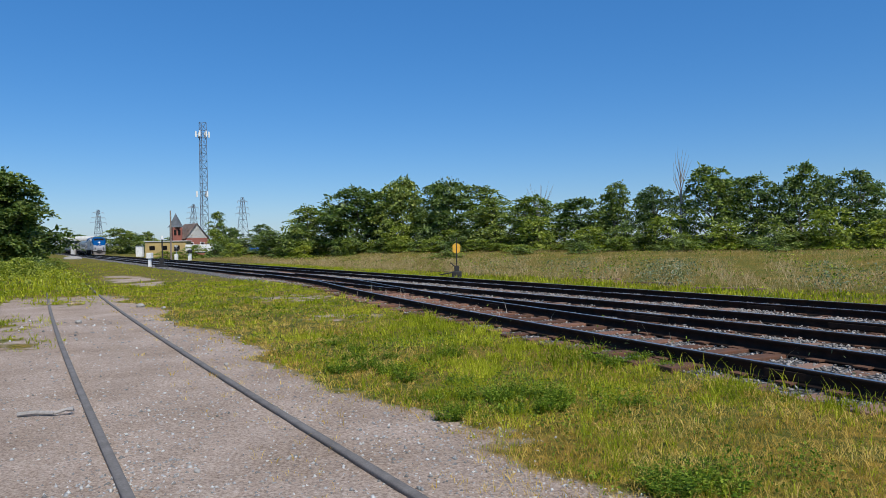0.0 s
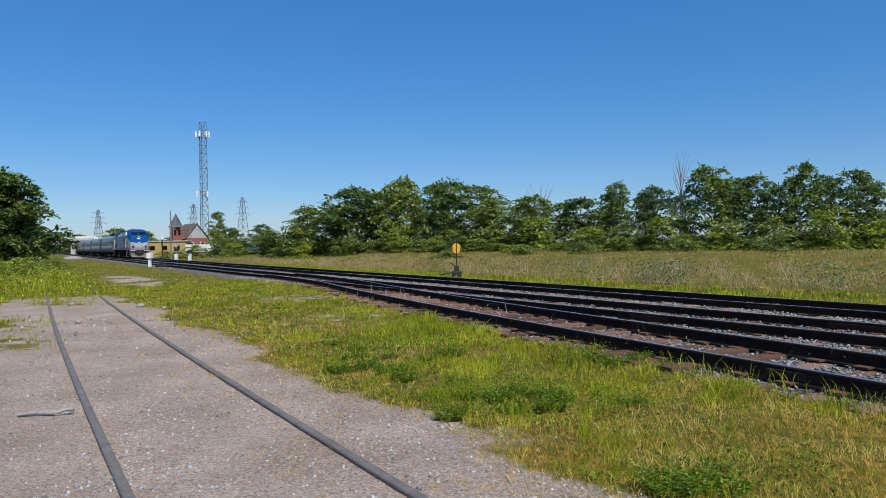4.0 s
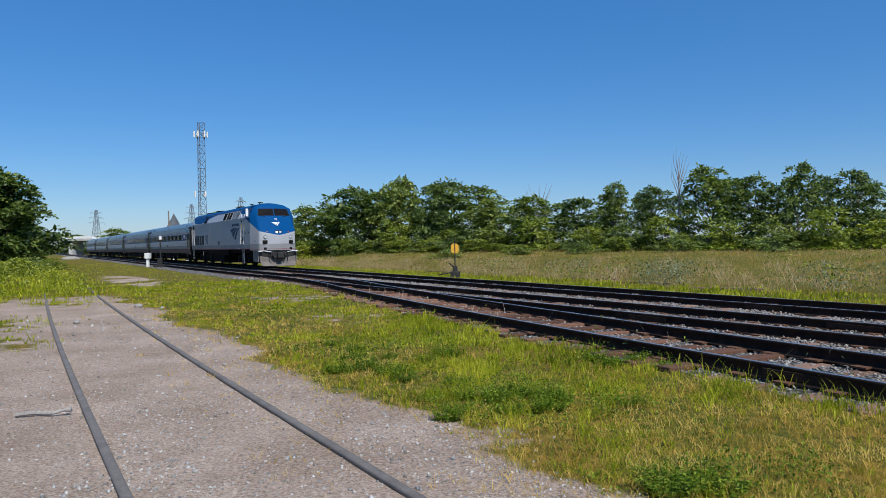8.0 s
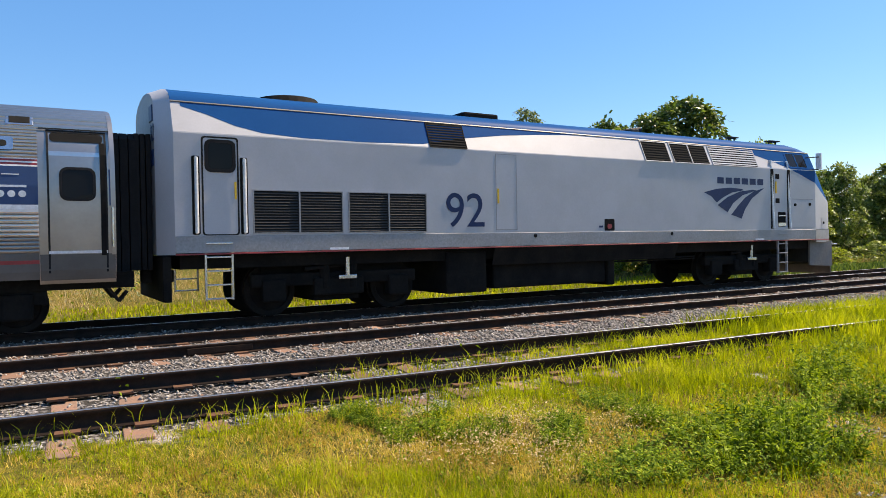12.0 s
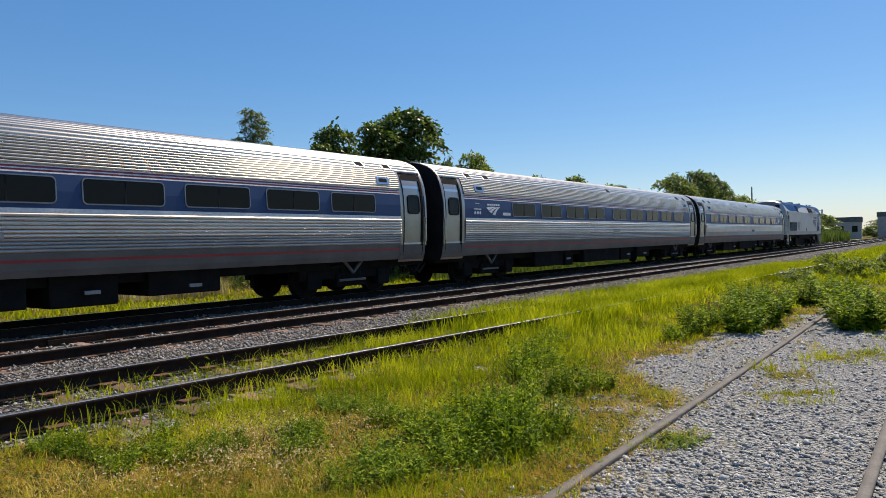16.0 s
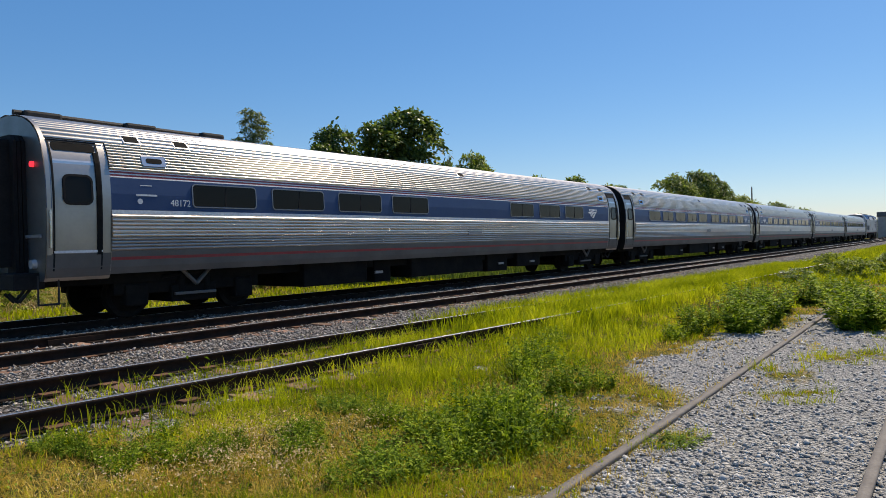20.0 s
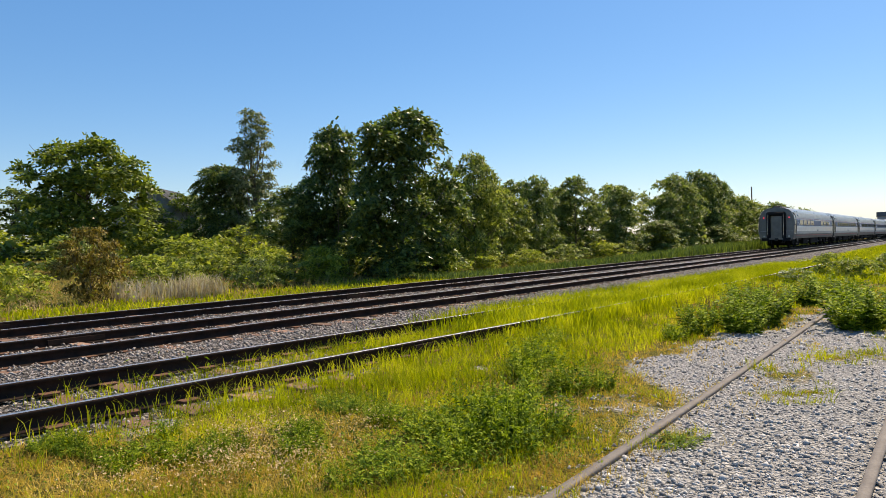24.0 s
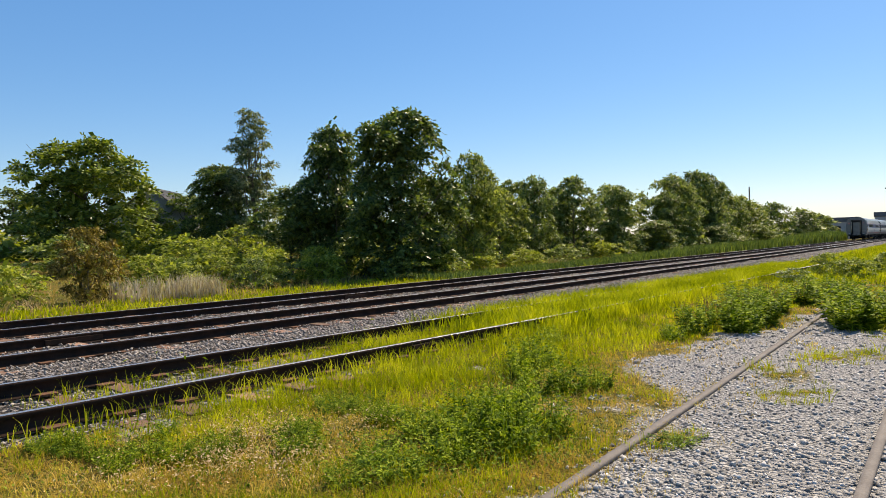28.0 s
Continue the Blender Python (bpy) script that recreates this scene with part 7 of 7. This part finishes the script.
    if last:
        for sg in (-1, 1):
            bm = fresh()
            rod(bm, (x0 - 0.05, sg * 1.12, 2.95), (x0 + 0.02, sg * 1.12, 2.95), 0.05, 0.055, 14)
            part("marker_light", bm, M_TAIL, car, "red rear marker light")
            bm = fresh()
            box(bm, x0 - 0.5, sg * 0.64 - 0.05, 1.1, x0 - 0.02, sg * 0.64 + 0.05, 3.3, 0.02)
            box(bm, x0 - 0.42, sg * 0.95 - 0.3, 0.7, x0 + 0.1, sg * 0.95 + 0.3, 1.0, 0.03)
            part("rear_bellows", bm, M_RUBBER, car)
            bm = fresh()
            rod(bm, (x0 - 0.5, sg * 0.7, 1.3), (x0 - 0.5, sg * 0.7, 3.2), 0.02)
            part("handrail", bm, M_STEEL, car)
            bm = fresh()
            rod(bm, (x0 - 0.08, sg * 1.1, 1.15), (x0, sg * 1.1, 1.15), 0.08, 0.09, 14)
            part("rear_lamp", bm, M_LENS, car)
            bm = fresh()
            box(bm, x0 - 0.05, sg * 1.12 - 0.3, 1.62, x0 - 0.01, sg * 1.12 + 0.3, 1.68, 0.01)
            part("end_step", bm, M_SKIRT, car)
            bm = fresh()
            rod(bm, (x0 - 0.1, sg * 1.42, 0.42), (x0 - 0.1, sg * 1.42, 0.95), 0.018)
            rod(bm, (x0 + 0.25, sg * 1.42, 0.42), (x0 + 0.25, sg * 1.42, 0.95), 0.018)
            rod(bm, (x0 - 0.1, sg * 1.42, 0.43), (x0 + 0.25, sg * 1.42, 0.43), 0.018)
            part("stirrup_step", bm, M_BLACK, car)
        bm = fresh()
        box(bm, x0 - 0.5, -0.69, 3.22, x0, 0.69, 3.42, 0.03)
        part("rear_bellows", bm, M_RUBBER, car)
        for x, l in ((-25.2, 0.7), (-23.2, 0.7), (-21.4, 0.6)):
            bm = fresh()
            box(bm, x - l / 2, -0.3, 3.84, x + l / 2, 0.3, 4.07, 0.05)
            part("roof_pod", bm, M_BLACK, car)
        bm = fresh()
        rod(bm, (-25.7, -0.15, 4.02), (-21.4, -0.15, 4.0), 0.05)
        part("roof_duct", bm, M_BLACK, car)
    return car


loco = locomotive()
first = coach("ribbed stainless coach with blue window band behind the locomotive", WINDOWS, True, plate="82552")
cars = [(loco, 0.0, 21.05), (first, 21.05, 26.02)]
backward = coach("ribbed stainless steel coach with a blue window band and dark windows", WINDOWS_BACK, False)

cars.append((backward, 21.05 + 26.02, 26.02))
third = copy_thing(backward, pose(0, 0, 0))
fourth = coach("ribbed stainless steel coach with a blue window band and dark windows", WINDOWS_EVEN, True, logo=(2.5, 3.35), numbered=False)
cars.append((third, 21.05 + 2 * 26.02, 26.02))
cars.append((fourth, 21.05 + 3 * 26.02, 26.02))
cars.append((coach("last ribbed stainless coach with red marker lights at its rear", BISTRO, False, "48172", True), 21.05 + 4 * 26.02, 26.02))


# ---- fixtures by the line ----
def put(name, x, y, label, category, turn=0.0, z=None, group=""):
    g = float(ground_z(np.array(float(x)), np.array(float(y)))) if z is None else z
    return tagged(empty(name, pose(x, y, g, 0, 0, turn)), label, category, group)


def lattice(parent, h, w0, w1, steps, r, mat, legs=4):
    """Tapering legs with cross bracing: one mesh a leg, one a panel of braces."""
    ang = [2 * math.pi * (k + 0.5) / legs for k in range(legs)]

    def at(k, z):
        w = (w0 + (w1 - w0) * z / h) * (0.5 / math.sin(math.pi / legs))
        return (w * math.cos(ang[k % legs]), w * math.sin(ang[k % legs]), z)
    for k in range(legs):
        rod(bm := fresh(), at(k, -0.3), at(k, h), r, r, 6)
        part("leg", bm, mat, parent)
    for s in range(steps):
        za, zb = h * s / steps, h * (s + 1) / steps
        for k in range(legs):
            for p, q in ((at(k, za), at(k + 1, zb)), (at(k + 1, za), at(k, zb)), (at(k, zb), at(k + 1, zb))):
                part("brace", rod(fresh(), p, q, r * 0.55, None, 4), mat, parent)


mast = put("radio_mast", -221.2, 51.1, "tall grey lattice radio mast with white panel antennas", "mast")
lattice(mast, 39.6, 2.4, 2.1, 17, 0.085, M_MAST, 3)
for z, n in ((36.0, 6), (17.8, 3)):
    for k in range(n):
        a = 2 * math.pi * k / n + 0.4
        bm = fresh()
        x, y = 1.9 * math.cos(a), 1.9 * math.sin(a)
        box(bm, x - 0.22, y - 0.22, z - 0.9, x + 0.22, y + 0.22, z + 0.9, 0.05)
        rod(bm, (x * 0.6, y * 0.6, z), (x, y, z), 0.06)
        part("panel_antenna", bm, M_WHITE, mast)

for x, y, h, t in ((-664, 66, 35, 20), (-580, 126, 36, 25), (-520, 148, 38, 30)):
    p = put("transmission_tower", x, y, "distant steel lattice power transmission tower", "pylon", t, 0.0, "power line towers")
    lattice(p, h, 7.5, 1.4, 7, 0.16, M_MAST)
    for z, w in ((h * 0.68, 7.0), (h * 0.80, 6.0), (h * 0.92, 5.0)):
        bm = fresh()
        for sg in (-1, 1):
            rod(bm, (0, 0, z), (0, sg * w, z + 0.3), 0.2, 0.12, 5)
            rod(bm, (0, 0, z + 1.6), (0, sg * w, z + 0.3), 0.14, 0.1, 5)
            rod(bm, (0, sg * w, z + 0.3), (0, sg * w, z - 1.4), 0.1, 0.1, 5)
        part("crossarm", bm, M_GALV, p)


def gable_house(name, x, y, turn, lx, ly, wall_h, ridge_h, wall_mat, roof_mat, label, windows=0):
    hs = put(name, x, y, label, "house", turn, 0.0)
    bm = fresh()
    box(bm, -lx / 2, -ly / 2, -0.3, lx / 2, ly / 2, wall_h)
    part("wall", bm, wall_mat, hs)
    for sx in (-1, 1):
        bm = fresh()
        vs = [bm.verts.new((sx * (lx / 2), yy, zz)) for yy, zz in ((-ly / 2, wall_h), (ly / 2, wall_h), (0, ridge_h))]
        bm.faces.new(vs if sx > 0 else vs[::-1])
        bmesh.ops.solidify(bm, geom=bm.faces[:], thickness=0.15)
        part("gable", bm, M_WHITE if wall_mat is M_BRICK else wall_mat, hs)
    for sg in (-1, 1):
        bm = fresh()
        vs = [bm.verts.new(p) for p in ((-lx / 2 - 0.4, sg * (ly / 2 + 0.4), wall_h - 0.25), (lx / 2 + 0.4, sg * (ly / 2 + 0.4), wall_h - 0.25), (lx / 2 + 0.4, 0, ridge_h + 0.05), (-lx / 2 - 0.4, 0, ridge_h + 0.05))]
        bm.faces.new(vs if sg < 0 else vs[::-1])
        bmesh.ops.solidify(bm, geom=bm.faces[:], thickness=-0.18)
        part("roof", bm, roof_mat, hs)
    for k in range(windows):
        bm = fresh()
        yy = -ly / 2 + ly * (k + 0.5) / windows
        box(bm, lx / 2 - 0.02, yy - 0.45, wall_h * 0.45, lx / 2 + 0.06, yy + 0.45, wall_h * 0.45 + 1.1, 0.02)
        w = part("window", bm, M_WHITE, hs)
        bm = fresh()
        box(bm, lx / 2 + 0.0, yy - 0.36, wall_h * 0.45 + 0.08, lx / 2 + 0.08, yy + 0.36, wall_h * 0.45 + 1.02)
        part("pane", bm, M_GLASS, w)
    return hs


church = gable_house("brick_church", -158.6, 33.8, 8, 7, 4.6, 3.6, 6.7, M_BRICK, M_ROOF, "brick church with brown shingle roof and slate spire", 2)
bm = fresh()
box(bm, 0.0, -4.5, -0.3, 2.0, -2.5, 5.9, 0.03)
tower = part("tower", bm, M_BRICK, church)
bm = fresh()
rod(bm, (1.0, -3.5, 5.9), (1.0, -3.5, 6.3), 1.75, 1.4, 4)
rod(bm, (1.0, -3.5, 6.3), (1.0, -3.5, 8.9), 1.4, 0.02, 4)
part("spire", bm, M_SLATE, church, "pointed grey slate spire")
for k in range(2):
    bm = fresh()
    box(bm, 1.98, -4.25 + 0.85 * k, 4.2, 2.04, -3.75 + 0.85 * k, 5.4, 0.01)
    part("belfry_opening", bm, M_VOID, church)

shed = put("yellow_shed", -142.5, 26.2, "long low yellow shed with a flat roof", "shed", 62, 0.0)
bm = fresh()
box(bm, -3.8, -1.6, -0.2, 3.8, 1.6, 2.75, 0.03)
part("wall", bm, M_YELLOW, shed)
bm = fresh()
box(bm, -4.0, -1.8, 2.75, 4.0, 1.8, 2.92, 0.03)
part("roof", bm, M_CONC, shed)
for k in range(3):
    bm = fresh()
    box(bm, -3.0 + 2.3 * k, -1.66, 1.2, -2.0 + 2.3 * k, -1.58, 2.0, 0.01)
    part("window", bm, M_GLASS, shed)
trailer = put("white_trailer", -130.5, 29.5, "white box trailer parked beyond the crossing", "trailer", 62, 0.0)
bm = fresh()
box(bm, -2.4, -1.1, 0.7, 2.4, 1.1, 2.1, 0.05)
part("box", bm, M_WHITE, trailer)
for sx in (-1, 1):
    for sg in (-1, 1):
        bm = fresh()
        rod(bm, (sx * 1.4, sg * 0.85, 0.42), (sx * 1.4, sg * 1.1, 0.42), 0.42, None, 16)
        part("wheel", bm, M_RUBBER, trailer)
bm = fresh()
box(bm, -2.3, -0.9, 0.55, 2.3, 0.9, 0.72)
part("chassis", bm, M_BLACK, trailer)

# overpass
bridge = put("road_bridge", -259.5, 9.0, "pale concrete road bridge over the tracks", "bridge", 58, 0.0)
bm = fresh()
box(bm, -34, -4, 4.35, 19, 4, 4.95, 0.05)
part("deck", bm, M_CONC, bridge)
for sg in (-1, 1):
    bm = fresh()
    box(bm, -34, sg * 4 - 0.15, 4.95, 19, sg * 4 + 0.15, 5.75, 0.03)
    part("parapet", bm, M_WHITE, bridge)
for x in (-22, -6, 12):
    bm = fresh()
    box(bm, x - 0.6, -3.4, -0.5, x + 0.6, 3.4, 4.35, 0.05)
    part("pier", bm, M_CONC, bridge)


def utility_pole(x, y, h, label, arm=True, turn=0.0):
    p = put("utility_pole", x, y, label, "pole", turn)
    bm = fresh()
    rod(bm, (0, 0, -0.4), (0, 0, h), 0.15, 0.10, 10)
    part("shaft", bm, M_POLE, p)
    if arm:
        bm = fresh()
        box(bm, -1.1, -0.06, h - 0.7, 1.1, 0.06, h - 0.56, 0.01)
        part("crossarm", bm, M_POLE, p)
        for x2 in (-1.0, -0.5, 0.5, 1.0):
            bm = fresh()
            rod(bm, (x2, 0, h - 0.56), (x2, 0, h - 0.38), 0.05, 0.04, 8)
            part("insulator", bm, M_WHITE, p)
    return p


utility_pole(-115.9, 21.7, 7.6, "weathered wooden utility pole beside the crossing", False)
utility_pole(163, 11.2, 10.6, "wooden utility pole with a crossarm, down the line", True, 70)
utility_pole(175.9, 12.0, 10.6, "wooden utility pole beyond the first, down the line", True, 70)
utility_pole(118, 27.0, 9.2, "thin bare pole rising above the trees", False)
utility_pole(-172, 42, 6.2, "thin bare pole rising above the trees", False)
utility_pole(-235, 44, 9.0, "thin bare pole rising above the trees", False)
for k, d in enumerate((-0.9, 0.9)):
    for (xa, ya), (xb, yb) in (((163, 11.2), (175.9, 12.0)),):
        za, zb = 10.0, (10.0 if xb > 163 else 9.0)
        o = Vector((math.cos(radians(70)) * d, math.sin(radians(70)) * d, 0))
        bm = fresh()
        pts = [Vector((xa + (xb - xa) * s, ya + (yb - ya) * s, za + (zb - za) * s - 3.0 * s * (1 - s))) + o * (1 - s if xb < 163 else 1) for s in np.linspace(0, 1, 9)]
        for a, b in zip(pts, pts[1:]):
            rod(bm, a, b, 0.014, None, 4)
        tagged(part("overhead_cable", bm, M_BLACK), "thin sagging overhead power cable strung between poles", "cable", "overhead cables")

# crossing gear at the far end of the yard
post = put("marker_post", -64.3, 10.3, "short white marker post with a boxy head", "post", 58)
bm = fresh()
box(bm, -0.11, -0.11, -0.3, 0.11, 0.11, 0.72, 0.02)
part("shaft", bm, M_WHITE, post)
bm = fresh()
box(bm, -0.22, -0.22, 0.72, 0.22, 0.22, 1.2, 0.04)
part("head", bm, M_WHITE, post)
ctrl = put("track_control_box", -62.2, 10.9, "dark switch machine on a post beside the track", "switch machine", 58)
bm = fresh()
box(bm, -0.18, -0.12, -0.3, 0.18, 0.12, 0.75, 0.03)
box(bm, -0.45, -0.3, -0.1, 0.45, 0.3, 0.2, 0.03)
part("casing", bm, M_BLACK, ctrl)
bm = fresh()
rod(bm, (0.05, 0, 0.2), (0.05, 0, 2.35), 0.06, None, 8)
part("post", bm, M_BLACK, ctrl)
bm = fresh()
rod(bm, (0.05, 0, 2.3), (0.05, 0, 2.6), 0.13, 0.10, 12)
part("lamp", bm, M_WHITE, ctrl)
for x, y, h in ((-100.1, 19.4, 1.9), (-99.4, 21.0, 1.5)):
    sgn = put("crossing_signal", x, y, "level crossing signal mast with dark lamp heads", "crossing signal", 60, 0.0, "crossing signals")
    bm = fresh()
    rod(bm, (0, 0, -0.2), (0, 0, h), 0.07, None, 8)
    part("mast", bm, M_GALV, sgn)
    for d in (-1, 1):
        bm = fresh()
        rod(bm, (-0.1, d * 0.4, h * 0.7), (0.12, d * 0.4, h * 0.7), 0.22, None, 14)
        part("lamp_head", bm, M_BLACK, sgn)
    bm = fresh()
    box(bm, -0.04, -0.5, h - 0.25, 0.04, 0.5, h, 0.01)
    part("crossbuck_board", bm, M_WHITE, sgn)
    bm = fresh()
    box(bm, -0.2, -0.2, -0.2, 0.2, 0.2, 0.7, 0.03)
    part("base_box", bm, M_WHITE, sgn)
hut = put("relay_cabinet", -162.0, 24.0, "white steel relay cabinet by the crossing", "cabinet", 60, 0.0)
bm = fresh()
box(bm, -0.7, -0.5, -0.2, 0.7, 0.5, 2.0, 0.04)
part("body", bm, M_WHITE, hut)
bm = fresh()
box(bm, -0.78, -0.58, 2.0, 0.78, 0.58, 2.12, 0.03)
part("roof", bm, M_GALV, hut)
tarp = put("blue_tarp", -139.4, 40.9, "bright blue tarpaulin over a heap", "tarpaulin", 60, 0.6)
bm = fresh()
box(bm, -1.7, -1.0, -0.4, 1.7, 1.0, 0.85, 0.2)
part("sheet", bm, M_BLUE, tarp)
heap = put("gravel_heap", -130.0, 9.0, "pale heap of crushed stone", "stone heap", 0, 0.0)
bm = fresh()
bmesh.ops.create_icosphere(bm, subdivisions=3, radius=1.0, matrix=Matrix.Diagonal((1.5, 1.4, 0.5, 1)))
for v in bm.verts:
    v.co *= 1 + 0.12 * noise.noise(v.co * 2.0)
part("mound", bm, M_ROCK, heap)

# switch stand with its yellow target
stand = put("switch_stand", -29.4, 18.95, "black switch stand with a yellow target", "switch stand", 147)
bm = fresh()
rod(bm, (0, 0, 0), (0, 0, 2.0), 0.03, None, 8)
part("staff", bm, M_BLACK, stand)
bm = fresh()
rod(bm, (-0.015, 0, 1.48), (0.015, 0, 1.48), 0.25, 0.25, 20)
for v in bm.verts:
    v.co.y = max(-0.19, min(0.19, v.co.y))
part("target", bm, M_TARGET, stand, "yellow round target")
bm = fresh()
box(bm, -0.2, -0.24, -0.1, 0.2, 0.24, 0.34, 0.05)
box(bm, -0.12, -0.12, 0.3, 0.12, 0.12, 0.62, 0.04)
part("base", bm, M_BLACK, stand)
bm = fresh()
rod(bm, (0, 0.1, 0.3), (0, 0.85, 0.18), 0.03, None, 8)
rod(bm, (0, 0.0, 0.5), (0.35, 0.3, 0.75), 0.03, None, 8)
part("lever", bm, M_BLACK, stand)
bm = fresh()
box(bm, -1.2, -0.14, -0.14, 1.2, 0.14, 0.02, 0.02)
part("tie", bm, M_TIE, stand)

# houses and sheds ahead
gable_house("grey_house", 43.6, 69.5, 40, 9, 8, 4.6, 7.6, M_SIDING, M_SLATE, "grey-sided house with a dark shingle roof behind trees", 2)
gable_house("far_house", 4.0, 76.0, 20, 9, 7, 3.6, 5.8, M_WHITE, M_SLATE, "white house behind the trees", 2)
for x, y, w, h, mat, lab in ((205, 25.5, 9, 5.2, M_SIDING, "far grey warehouse with a dark roof down the line"), (222, 13.0, 12, 6.6, M_SIDING, "far grey warehouse with a blue-grey roof")):
    wh = put("warehouse", x, y, lab, "warehouse", 5, 0.0)
    bm = fresh()
    box(bm, -6, -w / 2, -0.3, 6, w / 2, h - 1.2, 0.03)
    part("wall", bm, mat, wh)
    bm = fresh()
    box(bm, -6.2, -w / 2 - 0.2, h - 1.2, 6.2, w / 2 + 0.2, h, 0.1)
    part("roof", bm, M_SLATE, wh)
    for k in range(3):
        bm = fresh()
        box(bm, -6.08, -w / 2 + 0.8 + k * w / 3, 1.5, -5.95, -w / 2 + 2.0 + k * w / 3, 3.0, 0.02)
        part("window", bm, M_GLASS, wh)

# old ties left in the grass, a dead stick, loose stones
for k, (x, y, a, l) in enumerate(((-20.4, 22.2, 20, 2.4), (-15.5, 21.0, 24, 2.5), (-23.5, 22.6, 8, 2.2), (-44.5, 20.5, 12, 2.4), (-36.5, 22.4, 4, 2.4))):
    t = tagged(new("old_tie", TIE), "old dark wooden railway tie lying in the grass", "railway tie", "discarded ties")
    t.matrix_basis = pose(x, y, float(ground_z(np.array(x), np.array(y))) + 0.07, 0, 0, a + 90)
bm = fresh()
pts = [(0, 0, 0.02), (0.16, 0.02, 0.03), (0.34, -0.01, 0.025), (0.44, 0.03, 0.05), (0.50, 0.03, 0.045)]
for (a, b), r in zip(zip(pts, pts[1:]), (0.022, 0.02, 0.016, 0.02)):
    rod(bm, a, b, r, r * 0.9, 7)
rod(bm, pts[3], (0.47, 0.10, 0.06), 0.012, 0.006, 6)
stick = tagged(part("stick", bm, M_DEAD), "broken grey dead stick lying on the gravel", "stick")
stick.matrix_basis = pose(-7.75, 0.05, -0.03, 0, 0, 62)
for x, y, s in ((-20.3, 3.0, 0.12), (-19.3, 3.4, 0.07), (-5.1, 1.1, 0.025), (-9.5, 2.45, 0.035), (8.3, 3.35, 0.045), (8.6, 3.5, 0.03), (-16.8, 1.25, 0.08)):
    bm = fresh()
    bmesh.ops.create_icosphere(bm, subdivisions=2, radius=s, matrix=Matrix.Diagonal((1.2, 0.9, 0.65, 1)))
    for v in bm.verts:
        v.co *= 1 + 0.25 * noise.noise(v.co * (3 / s) * 0.3 + Vector((x, y, 0)))
    st = tagged(part("rock", bm, M_ROCK), "pale rough stone lying on the ground", "stone", "loose rocks")
    st.location = (x, y, float(ground_z(np.array(x), np.array(y))) + s * 0.3)

# bare dead tree over the woods
dead = put("dead_tree", -42.8, 51.5, "bare grey dead tree rising above the woods", "tree", 0)
bm = fresh()
rod(bm, (0, 0, -0.3), (0.3, 0, 5.5), 0.12, 0.07, 7)
for k in range(16):
    a, z = k * 2.4, 4.0 + 0.3 * k * 0.6
    b = (0.3 + 0.9 * math.cos(a) * (1 - k / 26), 0.9 * math.sin(a) * (1 - k / 26), z + 1.7)
    rod(bm, (0.25, 0, z), b, 0.04, 0.015, 5)
    rod(bm, b, (b[0] * 1.25 + 0.1, b[1] * 1.3, b[2] + 0.9), 0.015, 0.006, 4)
part("trunk", bm, M_DEAD, dead)
dead2 = put("dead_tree", -61.0, 50.5, "bare grey dead shrub among green trees", "tree", 0)
bm = fresh()
for k in range(14):
    a = k * 2.4
    b = (0.5 * math.cos(a), 0.5 * math.sin(a), 4.6)
    c = (1.5 * math.cos(a), 1.5 * math.sin(a), 7.2 - 0.08 * k)
    rod(bm, (0, 0, -0.2), b, 0.05, 0.03, 5)
    rod(bm, b, c, 0.03, 0.008, 4)
part("trunk", bm, M_DEAD, dead2)


# ---- what moves ----
CLOCK = np.array([0, 3, 6, 8, 9.5, 11, 12.5, 14.5, 17, 20, 22.5, 25, 28.0])
FRONT = np.array([-186.47, -133.86, -81.32, -46.36, -20.2, 5.86, 31.78, 65.42, 106.76, 156.69, 198.79, 241.22, 292.31])


def car_pose(t, o, length):
    """The pose of a car whose front coupler runs o metres behind the train's."""
    xf = float(curve(CLOCK, FRONT, t)) - o
    xa, xb = xf - 0.16 * length, xf - 0.86 * length
    ya, yb = float(track_a(xa)), float(track_a(xb))
    s = (ya - yb) / (xa - xb)
    return pose(xf, ya + s * (xf - xa), ZA, 0, 0, math.degrees(math.atan(s)))


def motions():
    times = [round(0.5 * k, 1) for k in range(57)]
    for car, o, length in cars:
        walk(car, [(t, car_pose(t, o, length)) for t in times])
    # wheels roll without slipping
    for car, o, length in cars:
        for w in [c for c in car.children_recursive if c.name.split(".")[0] == "wheelset"]:
            x, y, r = w.location
            rows = []
            for f in range(0, 841):
                t = f / 30
                a = float(curve(CLOCK, FRONT, t)) / r
                rows.append((t, Matrix.Translation((x, y, r)) @ Matrix.Rotation(a, 4, "Y")))
            walk(w, rows)


motions()
